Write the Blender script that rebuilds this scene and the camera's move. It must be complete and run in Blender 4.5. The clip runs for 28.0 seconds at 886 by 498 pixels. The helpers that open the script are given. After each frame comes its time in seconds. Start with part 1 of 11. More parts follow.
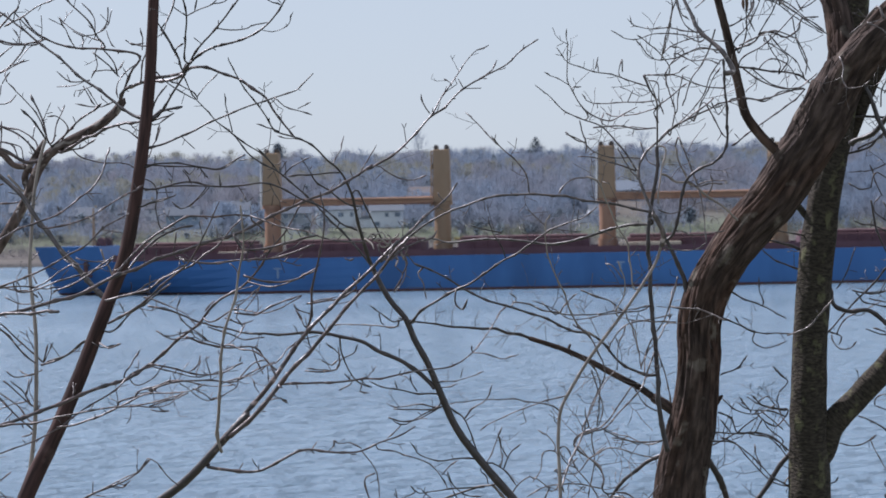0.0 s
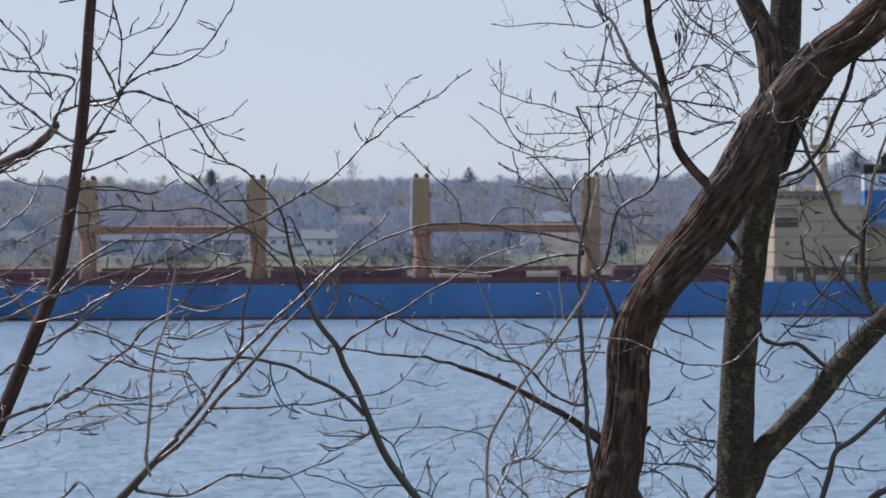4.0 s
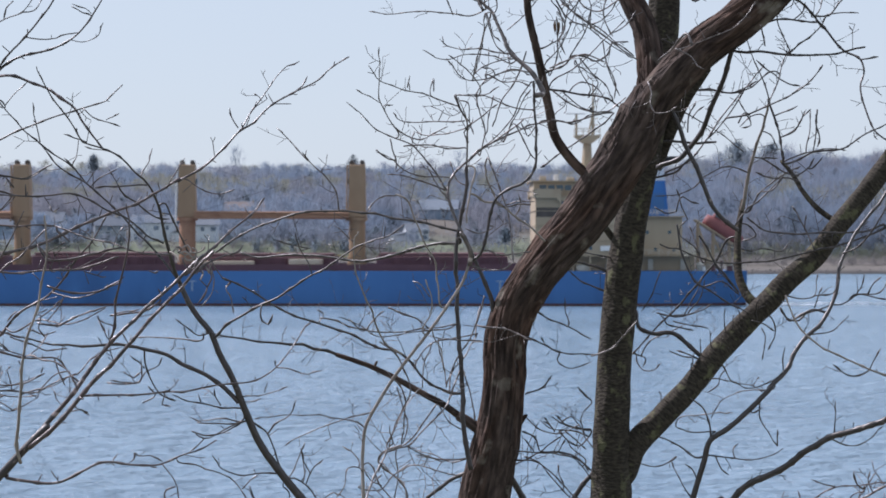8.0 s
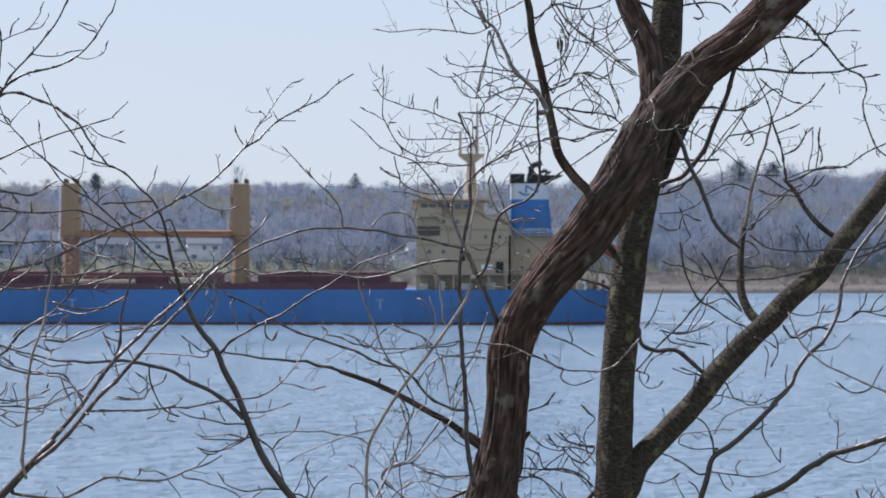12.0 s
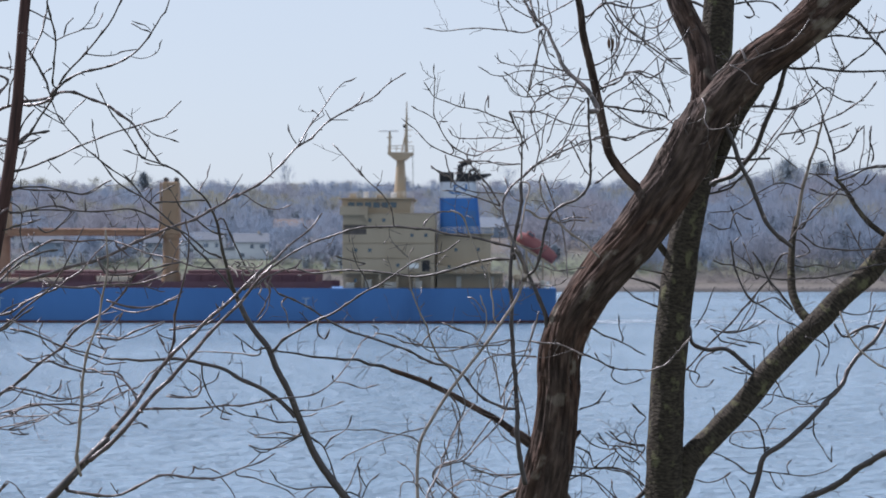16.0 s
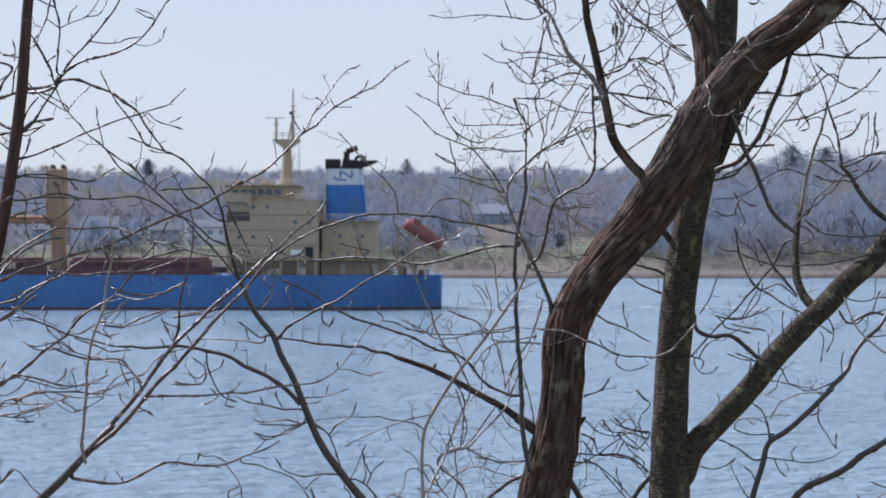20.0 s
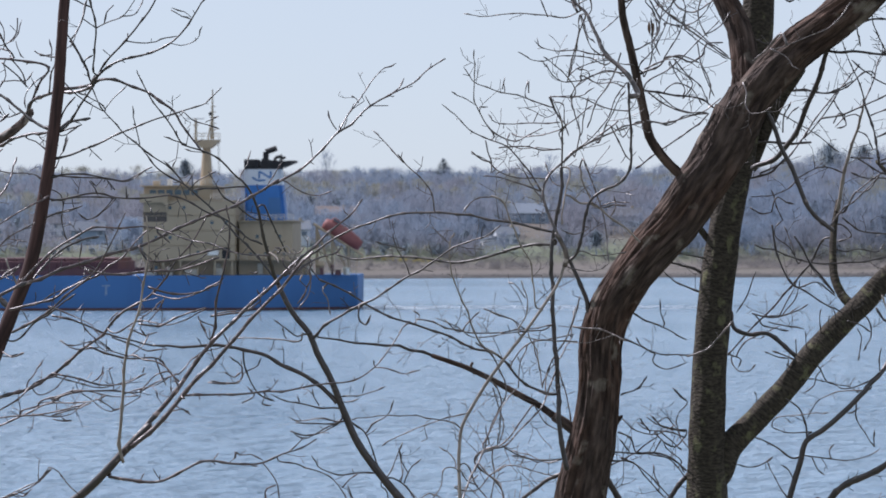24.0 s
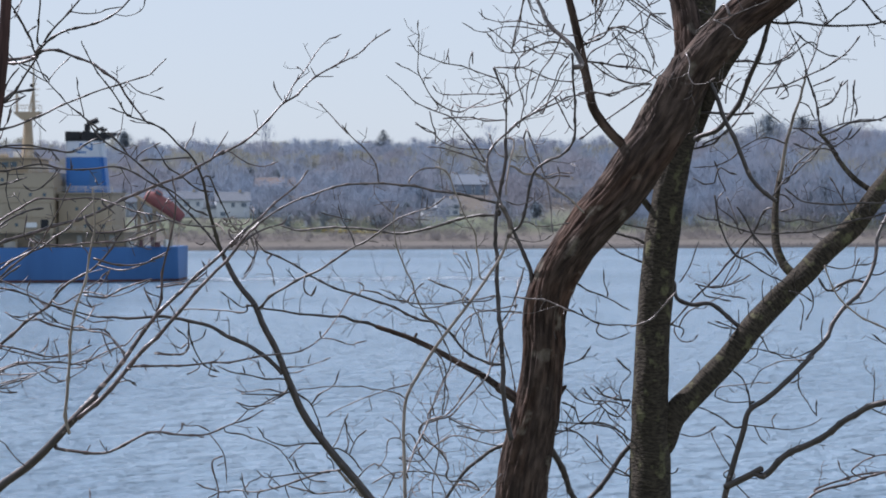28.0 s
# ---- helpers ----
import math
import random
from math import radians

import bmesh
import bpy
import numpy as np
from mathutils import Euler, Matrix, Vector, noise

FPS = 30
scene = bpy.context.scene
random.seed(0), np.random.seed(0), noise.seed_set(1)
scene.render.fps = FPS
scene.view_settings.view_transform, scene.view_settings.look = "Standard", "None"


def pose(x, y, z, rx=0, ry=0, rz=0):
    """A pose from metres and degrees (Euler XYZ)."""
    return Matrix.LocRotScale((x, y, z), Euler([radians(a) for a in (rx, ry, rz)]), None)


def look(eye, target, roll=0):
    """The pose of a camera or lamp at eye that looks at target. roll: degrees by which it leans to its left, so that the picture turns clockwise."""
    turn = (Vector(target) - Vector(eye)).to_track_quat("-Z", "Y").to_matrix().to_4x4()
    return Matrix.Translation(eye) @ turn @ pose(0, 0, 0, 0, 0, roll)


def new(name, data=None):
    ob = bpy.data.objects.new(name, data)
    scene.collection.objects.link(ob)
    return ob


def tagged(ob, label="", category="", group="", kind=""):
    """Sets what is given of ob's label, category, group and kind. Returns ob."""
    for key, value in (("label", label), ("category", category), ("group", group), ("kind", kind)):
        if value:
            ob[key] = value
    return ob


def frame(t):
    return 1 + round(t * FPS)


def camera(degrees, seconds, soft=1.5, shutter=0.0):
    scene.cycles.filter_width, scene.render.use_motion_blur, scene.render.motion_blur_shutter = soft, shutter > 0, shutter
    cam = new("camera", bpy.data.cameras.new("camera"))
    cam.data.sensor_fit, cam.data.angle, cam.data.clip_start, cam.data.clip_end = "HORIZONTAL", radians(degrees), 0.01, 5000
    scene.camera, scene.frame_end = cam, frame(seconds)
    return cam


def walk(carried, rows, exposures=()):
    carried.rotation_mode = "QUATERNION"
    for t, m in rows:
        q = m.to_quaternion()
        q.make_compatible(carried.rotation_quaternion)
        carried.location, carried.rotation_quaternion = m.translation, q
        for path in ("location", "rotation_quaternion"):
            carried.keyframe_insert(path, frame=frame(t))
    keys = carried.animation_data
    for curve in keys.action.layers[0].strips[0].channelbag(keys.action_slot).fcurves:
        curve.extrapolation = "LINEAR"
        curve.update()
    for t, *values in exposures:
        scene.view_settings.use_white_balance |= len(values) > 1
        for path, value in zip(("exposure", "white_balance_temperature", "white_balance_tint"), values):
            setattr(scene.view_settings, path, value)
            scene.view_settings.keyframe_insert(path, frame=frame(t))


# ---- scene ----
PATH = [
    # seconds, eye x, y, z, tilt, pan, roll
    (0, -0.0060, 0.0636, 12.5089, -0.6626, 2.9852, -1.185),
    (0.5, -0.0095, 0.0559, 12.5056, -0.7396, 3.2331, -1.036),
    (1, -0.0175, 0.0708, 12.5012, -0.6512, 3.3600, -0.690),
    (1.5, -0.0178, 0.0723, 12.5036, 0.0012, 3.4558, -0.747),
    (2, -0.0148, 0.0504, 12.5041, -0.6714, 2.5004, -1.067),
    (2.5, -0.0138, 0.0433, 12.5063, -1.0480, 1.8828, -1.024),
    (3, -0.0114, 0.0296, 12.5083, -0.9227, 1.6418, -0.608),
    (3.5, -0.0074, 0.0296, 12.5058, -0.4100, 1.6056, -0.385),
    (5.5, 0.0129, 0.0355, 12.5043, 0.2734, 0.4432, -0.821),
    (6, 0.0145, 0.0337, 12.5043, 0.2800, 0.1387, -0.948),
    (6.5, 0.0183, 0.0352, 12.5032, 0.2391, -0.4543, -0.904),
    (7, 0.0216, 0.0445, 12.5050, -0.1847, -1.3157, -0.501),
    (7.5, 0.0222, 0.0168, 12.5071, -0.5585, -1.6627, -0.385),
    (8, 0.0216, 0.0362, 12.5063, -0.3083, -1.2184, 0.025),
    (8.5, 0.0215, 0.0204, 12.5072, -0.0550, -1.4787, 0.216),
    (9, 0.0218, -0.0124, 12.5040, 0.7522, -0.5841, -0.118),
    (9.5, 0.0222, -0.0066, 12.5037, 0.3259, -0.2518, -0.303),
    (10, 0.0193, 0.0066, 12.5015, 0.0619, -0.2034, -0.200),
    (10.5, 0.0170, 0.0000, 12.5019, 0.1882, -0.9325, -0.101),
    (11, 0.0147, 0.0000, 12.5019, 0.2881, -0.9911, 0.027),
    (11.5, 0.0144, 0.0149, 12.5003, 0.1135, -1.2044, 0.059),
    (13.5, 0.0154, 0.0000, 12.4986, 0.2348, -0.6335, -0.108),
    (14, 0.0125, 0.0000, 12.4979, 0.2764, -0.3126, -0.184),
    (14.5, 0.0112, 0.0000, 12.5007, 0.2358, -0.1691, -0.182),
    (15, 0.0050, 0.0000, 12.5020, 0.1055, -0.1955, -0.119),
    (15.5, 0.0022, 0.0000, 12.5014, 0.1201, -0.1317, -0.178),
    (16, 0.0003, 0.0000, 12.4998, 0.0900, -0.0994, 0.079),
    (16.5, -0.0005, 0.0000, 12.4989, 0.2411, -0.2235, 0.118),
    (17, 0.0004, 0.0000, 12.4959, 0.3415, -0.2883, 0.167),
    (17.5, 0.0005, -0.0076, 12.4956, 0.3049, -0.3122, 0.396),
    (18, 0.0008, -0.0083, 12.4980, 0.2093, -0.3956, 0.253),
    (18.5, 0.0000, 0.0000, 12.4988, 0.1420, -0.2809, 0.097),
    (19, 0.0001, 0.0000, 12.4986, 0.0204, -0.1380, -0.156),
    (19.5, 0.0001, 0.0000, 12.5000, -0.0959, -0.0241, -0.115),
    (20, 0.0001, 0.0000, 12.5008, -0.2124, -0.0001, 0.009),
    (20.5, 0.0011, 0.0000, 12.4999, -0.3381, -0.0257, -0.017),
    (21, 0.0019, 0.0000, 12.4972, -0.2660, 0.0025, -0.044),
    (21.5, 0.0031, 0.0000, 12.4967, 0.1666, -0.6008, 0.049),
    (23.5, 0.0040, 0.0000, 12.4970, -0.1302, 0.3461, -0.186),
    (24, 0.0027, 0.0000, 12.4969, -0.2191, 0.8453, -0.164),
    (24.5, 0.0022, 0.0000, 12.4980, -0.2844, 0.7639, -0.300),
    (25, 0.0003, 0.0000, 12.4983, -0.1942, 0.9757, -0.528),
    (25.5, -0.0031, 0.0311, 12.4958, -0.4094, 1.1385, -0.373),
    (26, -0.0038, 0.0000, 12.4939, -0.5676, 1.0327, -0.308),
    (26.5, -0.0069, 0.0113, 12.4935, -0.9636, 0.4976, -0.193),
    (27, -0.0084, 0.0000, 12.4935, -0.9575, 0.0285, -0.349),
    (27.5, -0.0108, 0.0000, 12.4943, -0.8922, -0.3786, -0.395),
    (28, -0.0137, -0.0083, 12.4953, -0.8776, -0.5221, -0.251),
]
cam = camera(20, 28.0, soft=1.68)
# focused on the near trees, so that the far shore is a little soft
cam.data.dof.use_dof, cam.data.dof.focus_distance, cam.data.dof.aperture_fstop = True, 7.7, 16.0


def aim(ex, ey, ez, tilt, pan, roll):
    a, p = radians(tilt), radians(pan)
    way = Vector((-math.sin(p) * math.cos(a), math.cos(p) * math.cos(a), math.sin(a)))
    eye = Vector((ex, ey, ez))
    return look(eye, eye + way, roll)


walk(cam, [(t, aim(*v)) for t, *v in PATH], [(0, 0.14, 5900, 22), (3, 0.13, 5900, 22), (6, 0.14, 5900, 22), (7, 0.2, 5900, 22), (8, 0.29, 5900, 22), (14, 0.31, 5900, 22), (21, 0.3, 5900, 22), (28, 0.26, 5900, 22)])

# ---- sky and sun ----
SUN_ELEV, SUN_AZ = 48.0, -58.0     # azimuth from the view's +y, clockwise seen from above


def make_sky():
    w = bpy.data.worlds.new("sky")
    scene.world = w
    w.use_nodes = True
    nt = w.node_tree
    sky = nt.nodes.new("ShaderNodeTexSky")
    sky.sky_type = "NISHITA"
    sky.sun_disc = False
    sky.sun_elevation = radians(SUN_ELEV)
    sky.sun_rotation = radians(SUN_AZ)
    sky.altitude = 0
    sky.air_density, sky.dust_density, sky.ozone_density = 1.0, 0.6, 1.75
    bg = nt.nodes["Background"]
    bg.inputs["Strength"].default_value = 0.11
    # thin high haze that evens out the blue
    haze = nt.nodes.new("ShaderNodeMix")
    haze.data_type = "RGBA"
    haze.inputs[0].default_value = 0.85
    haze.inputs[7].default_value = (4.6, 5.25, 5.25, 1)
    nt.links.new(sky.outputs[0], haze.inputs[6])
    nt.links.new(haze.outputs[2], bg.inputs["Color"])
    ld = bpy.data.lights.new("sun", "SUN")
    ld.energy, ld.angle, ld.color = 5.0, radians(0.6), (1.0, 0.95, 0.88)
    e, a = radians(SUN_ELEV), radians(SUN_AZ)
    to_sun = Vector((math.sin(a) * math.cos(e), math.cos(a) * math.cos(e), math.sin(e)))
    sun = new("sun", ld)
    sun.matrix_world = look(to_sun * 100, (0, 0, 0))


make_sky()

# ---- materials ----


def nodes_of(name):
    m = bpy.data.materials.new(name)
    m.use_nodes = True
    nt = m.node_tree
    return m, nt, nt.nodes["Principled BSDF"], nt.nodes.new("ShaderNodeTexCoord")


def ramp(nt, a, b, lo=0.3, hi=0.7):
    r = nt.nodes.new("ShaderNodeValToRGB")
    r.color_ramp.elements[0].position, r.color_ramp.elements[1].position = lo, hi
    r.color_ramp.elements[0].color, r.color_ramp.elements[1].color = (*a, 1), (*b, 1)
    return r


def noise_tex(nt, vec, scale, detail=4.0, stretch=None):
    n = nt.nodes.new("ShaderNodeTexNoise")
    n.inputs["Scale"].default_value, n.inputs["Detail"].default_value = scale, detail
    if stretch:
        mp = nt.nodes.new("ShaderNodeMapping")
        mp.inputs["Scale"].default_value = stretch
        nt.links.new(vec, mp.inputs["Vector"])
        vec = mp.outputs[0]
    nt.links.new(vec, n.inputs["Vector"])
    return n


def mix(nt, fac, a, b, mode="MIX"):
    x = nt.nodes.new("ShaderNodeMix")
    x.data_type, x.blend_type = "RGBA", mode
    for sock, v in ((x.inputs[0], fac), (x.inputs[6], a), (x.inputs[7], b)):
        if hasattr(v, "type"):
            nt.links.new(v, sock)
        else:
            sock.default_value = v if isinstance(v, float) else (*v, 1)
    return x.outputs[2]


def surface(name, a, b, scale=1.0, rough=0.7, metal=0.0, bump=0.0, stretch=None, stain=None, stain_scale=0.3, stain_amt=(0.55, 0.75), spec=0.3, bump_scale=None):
    """Two-tone grain, with an optional second colour of stains at a larger scale."""
    m, nt, bsdf, tc = nodes_of(name)
    vec = tc.outputs["Object"]
    n = noise_tex(nt, vec, scale, 5, stretch)
    col = ramp(nt, a, b)
    nt.links.new(n.outputs["Fac"], col.inputs[0])
    out = col.outputs[0]
    if stain:
        n2 = noise_tex(nt, vec, stain_scale, 6, stretch)
        r2 = ramp(nt, (0, 0, 0), (1, 1, 1), *stain_amt)
        nt.links.new(n2.outputs["Fac"], r2.inputs[0])
        out = mix(nt, r2.outputs[0], out, stain)
    nt.links.new(out, bsdf.inputs["Base Color"])
    bsdf.inputs["Roughness"].default_value, bsdf.inputs["Metallic"].default_value = rough, metal
    bsdf.inputs["Specular IOR Level"].default_value = spec
    if bump:
        nb = noise_tex(nt, vec, bump_scale or scale * 3, 6, stretch)
        bp = nt.nodes.new("ShaderNodeBump")
        bp.inputs["Strength"].default_value, bp.inputs["Distance"].default_value = 1.0, bump
        nt.links.new(nb.outputs["Fac"], bp.inputs["Height"])
        nt.links.new(bp.outputs[0], bsdf.inputs["Normal"])
    return m


def water_material():
    m, nt, bsdf, tc = nodes_of("bay_water")
    vec = tc.outputs["Object"]
    big = noise_tex(nt, vec, 0.012, 4, (0.35, 1.0, 1.0))
    col = ramp(nt, (0.148, 0.243, 0.338), (0.22, 0.331, 0.434), 0.35, 0.65)
    nt.links.new(big.outputs["Fac"], col.inputs[0])
    nt.links.new(col.outputs[0], bsdf.inputs["Base Color"])
    bsdf.inputs["Roughness"].default_value = 0.22
    bsdf.inputs["IOR"].default_value = 1.333
    n1 = noise_tex(nt, vec, 2.1, 6, (0.5, 1.0, 1.0))
    n2 = noise_tex(nt, vec, 0.4, 4, (0.75, 1.0, 1.0))
    add = nt.nodes.new("ShaderNodeMath")
    add.operation = "MULTIPLY_ADD"
    nt.links.new(n2.outputs["Fac"], add.inputs[0])
    add.inputs[1].default_value = 2.5
    nt.links.new(n1.outputs["Fac"], add.inputs[2])
    bp = nt.nodes.new("ShaderNodeBump")
    bp.inputs["Strength"].default_value, bp.inputs["Distance"].default_value = 1.0, 1.35
    nt.links.new(add.outputs[0], bp.inputs["Height"])
    nt.links.new(bp.outputs[0], bsdf.inputs["Normal"])
    return m


def ground_material():
    """Soil and dead grass on the near bank, sand and shingle at the far edge, lawns and leaf litter above."""
    m, nt, bsdf, tc = nodes_of("shore_ground")
    vec = tc.outputs["Object"]
    sep = nt.nodes.new("ShaderNodeSeparateXYZ")
    nt.links.new(vec, sep.inputs[0])
    rz = nt.nodes.new("ShaderNodeValToRGB")
    mr = nt.nodes.new("ShaderNodeMapRange")
    mr.inputs["From Min"].default_value, mr.inputs["From Max"].default_value = 0.0, 24.0
    nt.links.new(sep.outputs["Z"], mr.inputs["Value"])
    e = rz.color_ramp.elements
    e[0].position, e[0].color = 0.0, (0.03, 0.031, 0.034, 1)
    e[1].position, e[1].color = 1.0, (0.13, 0.11, 0.095, 1)
    for pos, c in ((0.012, (0.045, 0.044, 0.046)), (0.022, (0.1, 0.09, 0.084)), (0.04, (0.14, 0.124, 0.112)), (0.062, (0.135, 0.12, 0.108)), (0.072, (0.17, 0.15, 0.125)), (0.085, (0.1, 0.09, 0.083)), (0.1, (0.16, 0.14, 0.125)), (0.13, (0.14, 0.122, 0.113)), (0.17, (0.135, 0.125, 0.1)), (0.22, (0.12, 0.13, 0.085)), (0.3, (0.125, 0.155, 0.09)), (0.42, (0.13, 0.155, 0.095)), (0.5, (0.115, 0.12, 0.095)), (0.55, (0.13, 0.115, 0.095))):
        x = e.new(pos)
        x.color = (*c, 1)
    nt.links.new(mr.outputs[0], rz.inputs[0])
    n = noise_tex(nt, vec, 0.06, 6)
    r2 = ramp(nt, (0, 0, 0), (0.5, 0.5, 0.5), 0.45, 0.62)
    nt.links.new(n.outputs["Fac"], r2.inputs[0])
    c2 = mix(nt, r2.outputs[0], rz.outputs[0], (0.125, 0.115, 0.095))
    n3 = noise_tex(nt, vec, 0.9, 5)
    c3 = mix(nt, 0.35, c2, n3.outputs["Fac"], "OVERLAY")
    hsv = nt.nodes.new("ShaderNodeHueSaturation")
    hsv.inputs["Saturation"].default_value = 0.7
    nt.links.new(c3, hsv.inputs["Color"])
    nt.links.new(hsv.outputs[0], bsdf.inputs["Base Color"])
    bsdf.inputs["Roughness"].default_value = 0.95
    bsdf.inputs["Specular IOR Level"].default_value = 0.1
    return m


def bark(name, crack, ridge, lichen, scale, amount, bump, stretch=(1, 1, 0.14), lichen_scale=6.0, rough=0.85, gloss=0.2, cracks=0):
    """Bark that runs along each limb; lichen sets its pale patches, which on twig_brown bark are painted sunlit flecks;
    cracks adds long plates parted by dark furrows.
    """
    m, nt, bsdf, tc = nodes_of(name)
    at = nt.nodes.new("ShaderNodeAttribute")
    at.attribute_name = "grain"
    vec = at.outputs["Vector"]
    n = noise_tex(nt, vec, scale, 8, stretch)
    col = ramp(nt, crack, ridge, 0.36, 0.66)
    nt.links.new(n.outputs["Fac"], col.inputs[0])
    out, height = col.outputs[0], n.outputs["Fac"]
    if cracks:
        warp = noise_tex(nt, vec, 12, 3)
        bent = nt.nodes.new("ShaderNodeVectorMath")
        bent.operation = "MULTIPLY_ADD"
        nt.links.new(warp.outputs["Color"], bent.inputs[0])
        bent.inputs[1].default_value = (0.05, 0.05, 0.05)
        nt.links.new(vec, bent.inputs[2])
        mp = nt.nodes.new("ShaderNodeMapping")
        mp.inputs["Scale"].default_value = (1, 1, 0.26)
        nt.links.new(bent.outputs[0], mp.inputs["Vector"])
        vo = nt.nodes.new("ShaderNodeTexVoronoi")
        vo.feature = "DISTANCE_TO_EDGE"
        vo.inputs["Scale"].default_value = cracks
        nt.links.new(mp.outputs[0], vo.inputs["Vector"])
        rc = ramp(nt, (0.4, 0.4, 0.4), (1, 1, 1), 0.0, 0.13)
        nt.links.new(vo.outputs["Distance"], rc.inputs[0])
        out = mix(nt, rc.outputs[0], crack, out)
        tone = noise_tex(nt, vec, 7, 4, (1, 1, 0.4))
        rt = ramp(nt, (0, 0, 0), (1, 1, 1), 0.45, 0.65)
        nt.links.new(tone.outputs["Fac"], rt.inputs[0])
        out = mix(nt, rt.outputs[0], out, (1.0, 0.82, 0.72), "MULTIPLY")
        add = nt.nodes.new("ShaderNodeMath")
        add.operation = "MULTIPLY_ADD"
        nt.links.new(rc.outputs[0], add.inputs[0])
        add.inputs[1].default_value = 0.5
        nt.links.new(n.outputs["Fac"], add.inputs[2])
        height = add.outputs[0]
    l = noise_tex(nt, vec, lichen_scale, 8)
    rl = ramp(nt, (0, 0, 0), (1, 1, 1), amount, amount + 0.1)
    nt.links.new(l.outputs["Fac"], rl.inputs[0])
    out = mix(nt, rl.outputs[0], out, lichen)
    nt.links.new(out, bsdf.inputs["Base Color"])
    bsdf.inputs["Roughness"].default_value = rough
    bsdf.inputs["Specular IOR Level"].default_value = gloss
    bp = nt.nodes.new("ShaderNodeBump")
    bp.inputs["Strength"].default_value, bp.inputs["Distance"].default_value = 1.0, bump
    nt.links.new(height, bp.inputs["Height"])
    nt.links.new(bp.outputs[0], bsdf.inputs["Normal"])
    return m


WATER = water_material()
GROUND = ground_material()
BLUE = surface("hull_blue", (0.05, 0.14, 0.335), (0.061, 0.168, 0.385), 0.12, 0.55, stretch=(1, 1, 0.4), stain=(0.04, 0.11, 0.26), stain_scale=0.09, stain_amt=(0.5, 0.7))
BOOT = surface("boot_topping_red", (0.07, 0.035, 0.035), (0.13, 0.06, 0.05), 0.5, 0.8, stain=(0.05, 0.05, 0.06), stain_scale=0.4)
DECKBROWN = surface("deck_red_oxide", (0.1, 0.052, 0.06), (0.14, 0.072, 0.078), 0.3, 0.85, stain=(0.08, 0.055, 0.055), stain_scale=0.15)
TAN = surface("superstructure_buff", (0.325, 0.262, 0.18), (0.372, 0.302, 0.212), 0.3, 0.6, stain=(0.28, 0.205, 0.135), stain_scale=0.25, stretch=(1, 1, 0.35), stain_amt=(0.58, 0.75))
CRANE = surface("crane_buff", (0.27, 0.18, 0.108), (0.315, 0.213, 0.13), 0.5, 0.6, stain=(0.27, 0.145, 0.075), stain_scale=0.35, stretch=(1, 1, 0.4), stain_amt=(0.55, 0.75))
RUST = surface("crane_rust_orange", (0.3, 0.172, 0.108), (0.345, 0.205, 0.132), 0.6, 0.75, stain=(0.25, 0.135, 0.09), stain_scale=0.5)
FUNNELBLUE = surface("funnel_blue", (0.04, 0.15, 0.42), (0.045, 0.17, 0.46), 0.4, 0.5)
FUNNELWHITE = surface("funnel_white", (0.5, 0.54, 0.6), (0.58, 0.62, 0.68), 0.5, 0.5)
BLACK = surface("soot_black", (0.015, 0.015, 0.017), (0.03, 0.03, 0.032), 1.0, 0.7)
# also the colour of the painted shadow below the bridge wing
SHEAVE_AND_SHADOW = surface("greasy_steel_and_shadow", (0.06, 0.05, 0.045), (0.1, 0.085, 0.075), 1.0, 0.6)
WHITE = surface("marine_white", (0.6, 0.6, 0.58), (0.72, 0.72, 0.7), 0.6, 0.5)
RAIL = surface("rail_grey", (0.4, 0.38, 0.33), (0.5, 0.47, 0.4), 1.0, 0.6)
BOATRED = surface("lifeboat_orange_red", (0.2, 0.07, 0.07), (0.24, 0.092, 0.088), 0.8, 0.65)
COVER = surface("hatch_cover_beige", (0.42, 0.36, 0.28), (0.5, 0.43, 0.34), 0.4, 0.8, stain=(0.3, 0.2, 0.15), stain_scale=0.4)
DARKGLASS, _nt, _b, _tc = nodes_of("dark_glass")
_b.inputs["Base Color"].default_value = (0.05, 0.09, 0.12, 1)
_b.inputs["Roughness"].default_value = 0.08
HOUSEGLASS = surface("window_pane_blue_grey", (0.12, 0.16, 0.21), (0.18, 0.22, 0.27), 0.5, 0.25)
MARK = surface("faded_white_paint", (0.16, 0.24, 0.36), (0.28, 0.35, 0.45), 1.5, 0.6)
FOAM = surface("wake_foam", (0.5, 0.56, 0.62), (0.75, 0.8, 0.85), 0.8, 0.6)

# ---- mesh helpers ----


def part(name, bm, material, parent=None, label="", smooth=False):
    me = bpy.data.meshes.new(name)
    bm.to_mesh(me)
    bm.free()
    if material:
        me.materials.append(material)
    if smooth:
        me.polygons.foreach_set("use_smooth", [True] * len(me.polygons))
    ob = new(name, me)
    ob.parent = parent
    if label:
        ob["label"] = label
    return ob


def share(name, like, parent, m):
    """Another piece on the same mesh."""
    ob = new(name, like.data)
    ob.parent = parent
    ob.matrix_basis = m
    return ob


def add_box(bm, x0, x1, y0, y1, z0, z1, bevel=0.0):
    r = bmesh.ops.create_cube(bm, size=1.0)
    for v in r["verts"]:
        v.co = Vector(((x0 + x1) / 2 + v.co.x * (x1 - x0), (y0 + y1) / 2 + v.co.y * (y1 - y0), (z0 + z1) / 2 + v.co.z * (z1 - z0)))
    if bevel:
        es = {e for v in r["verts"] for e in v.link_edges}
        bmesh.ops.bevel(bm, geom=list(es), offset=bevel, segments=1, affect="EDGES")
    return r["verts"]


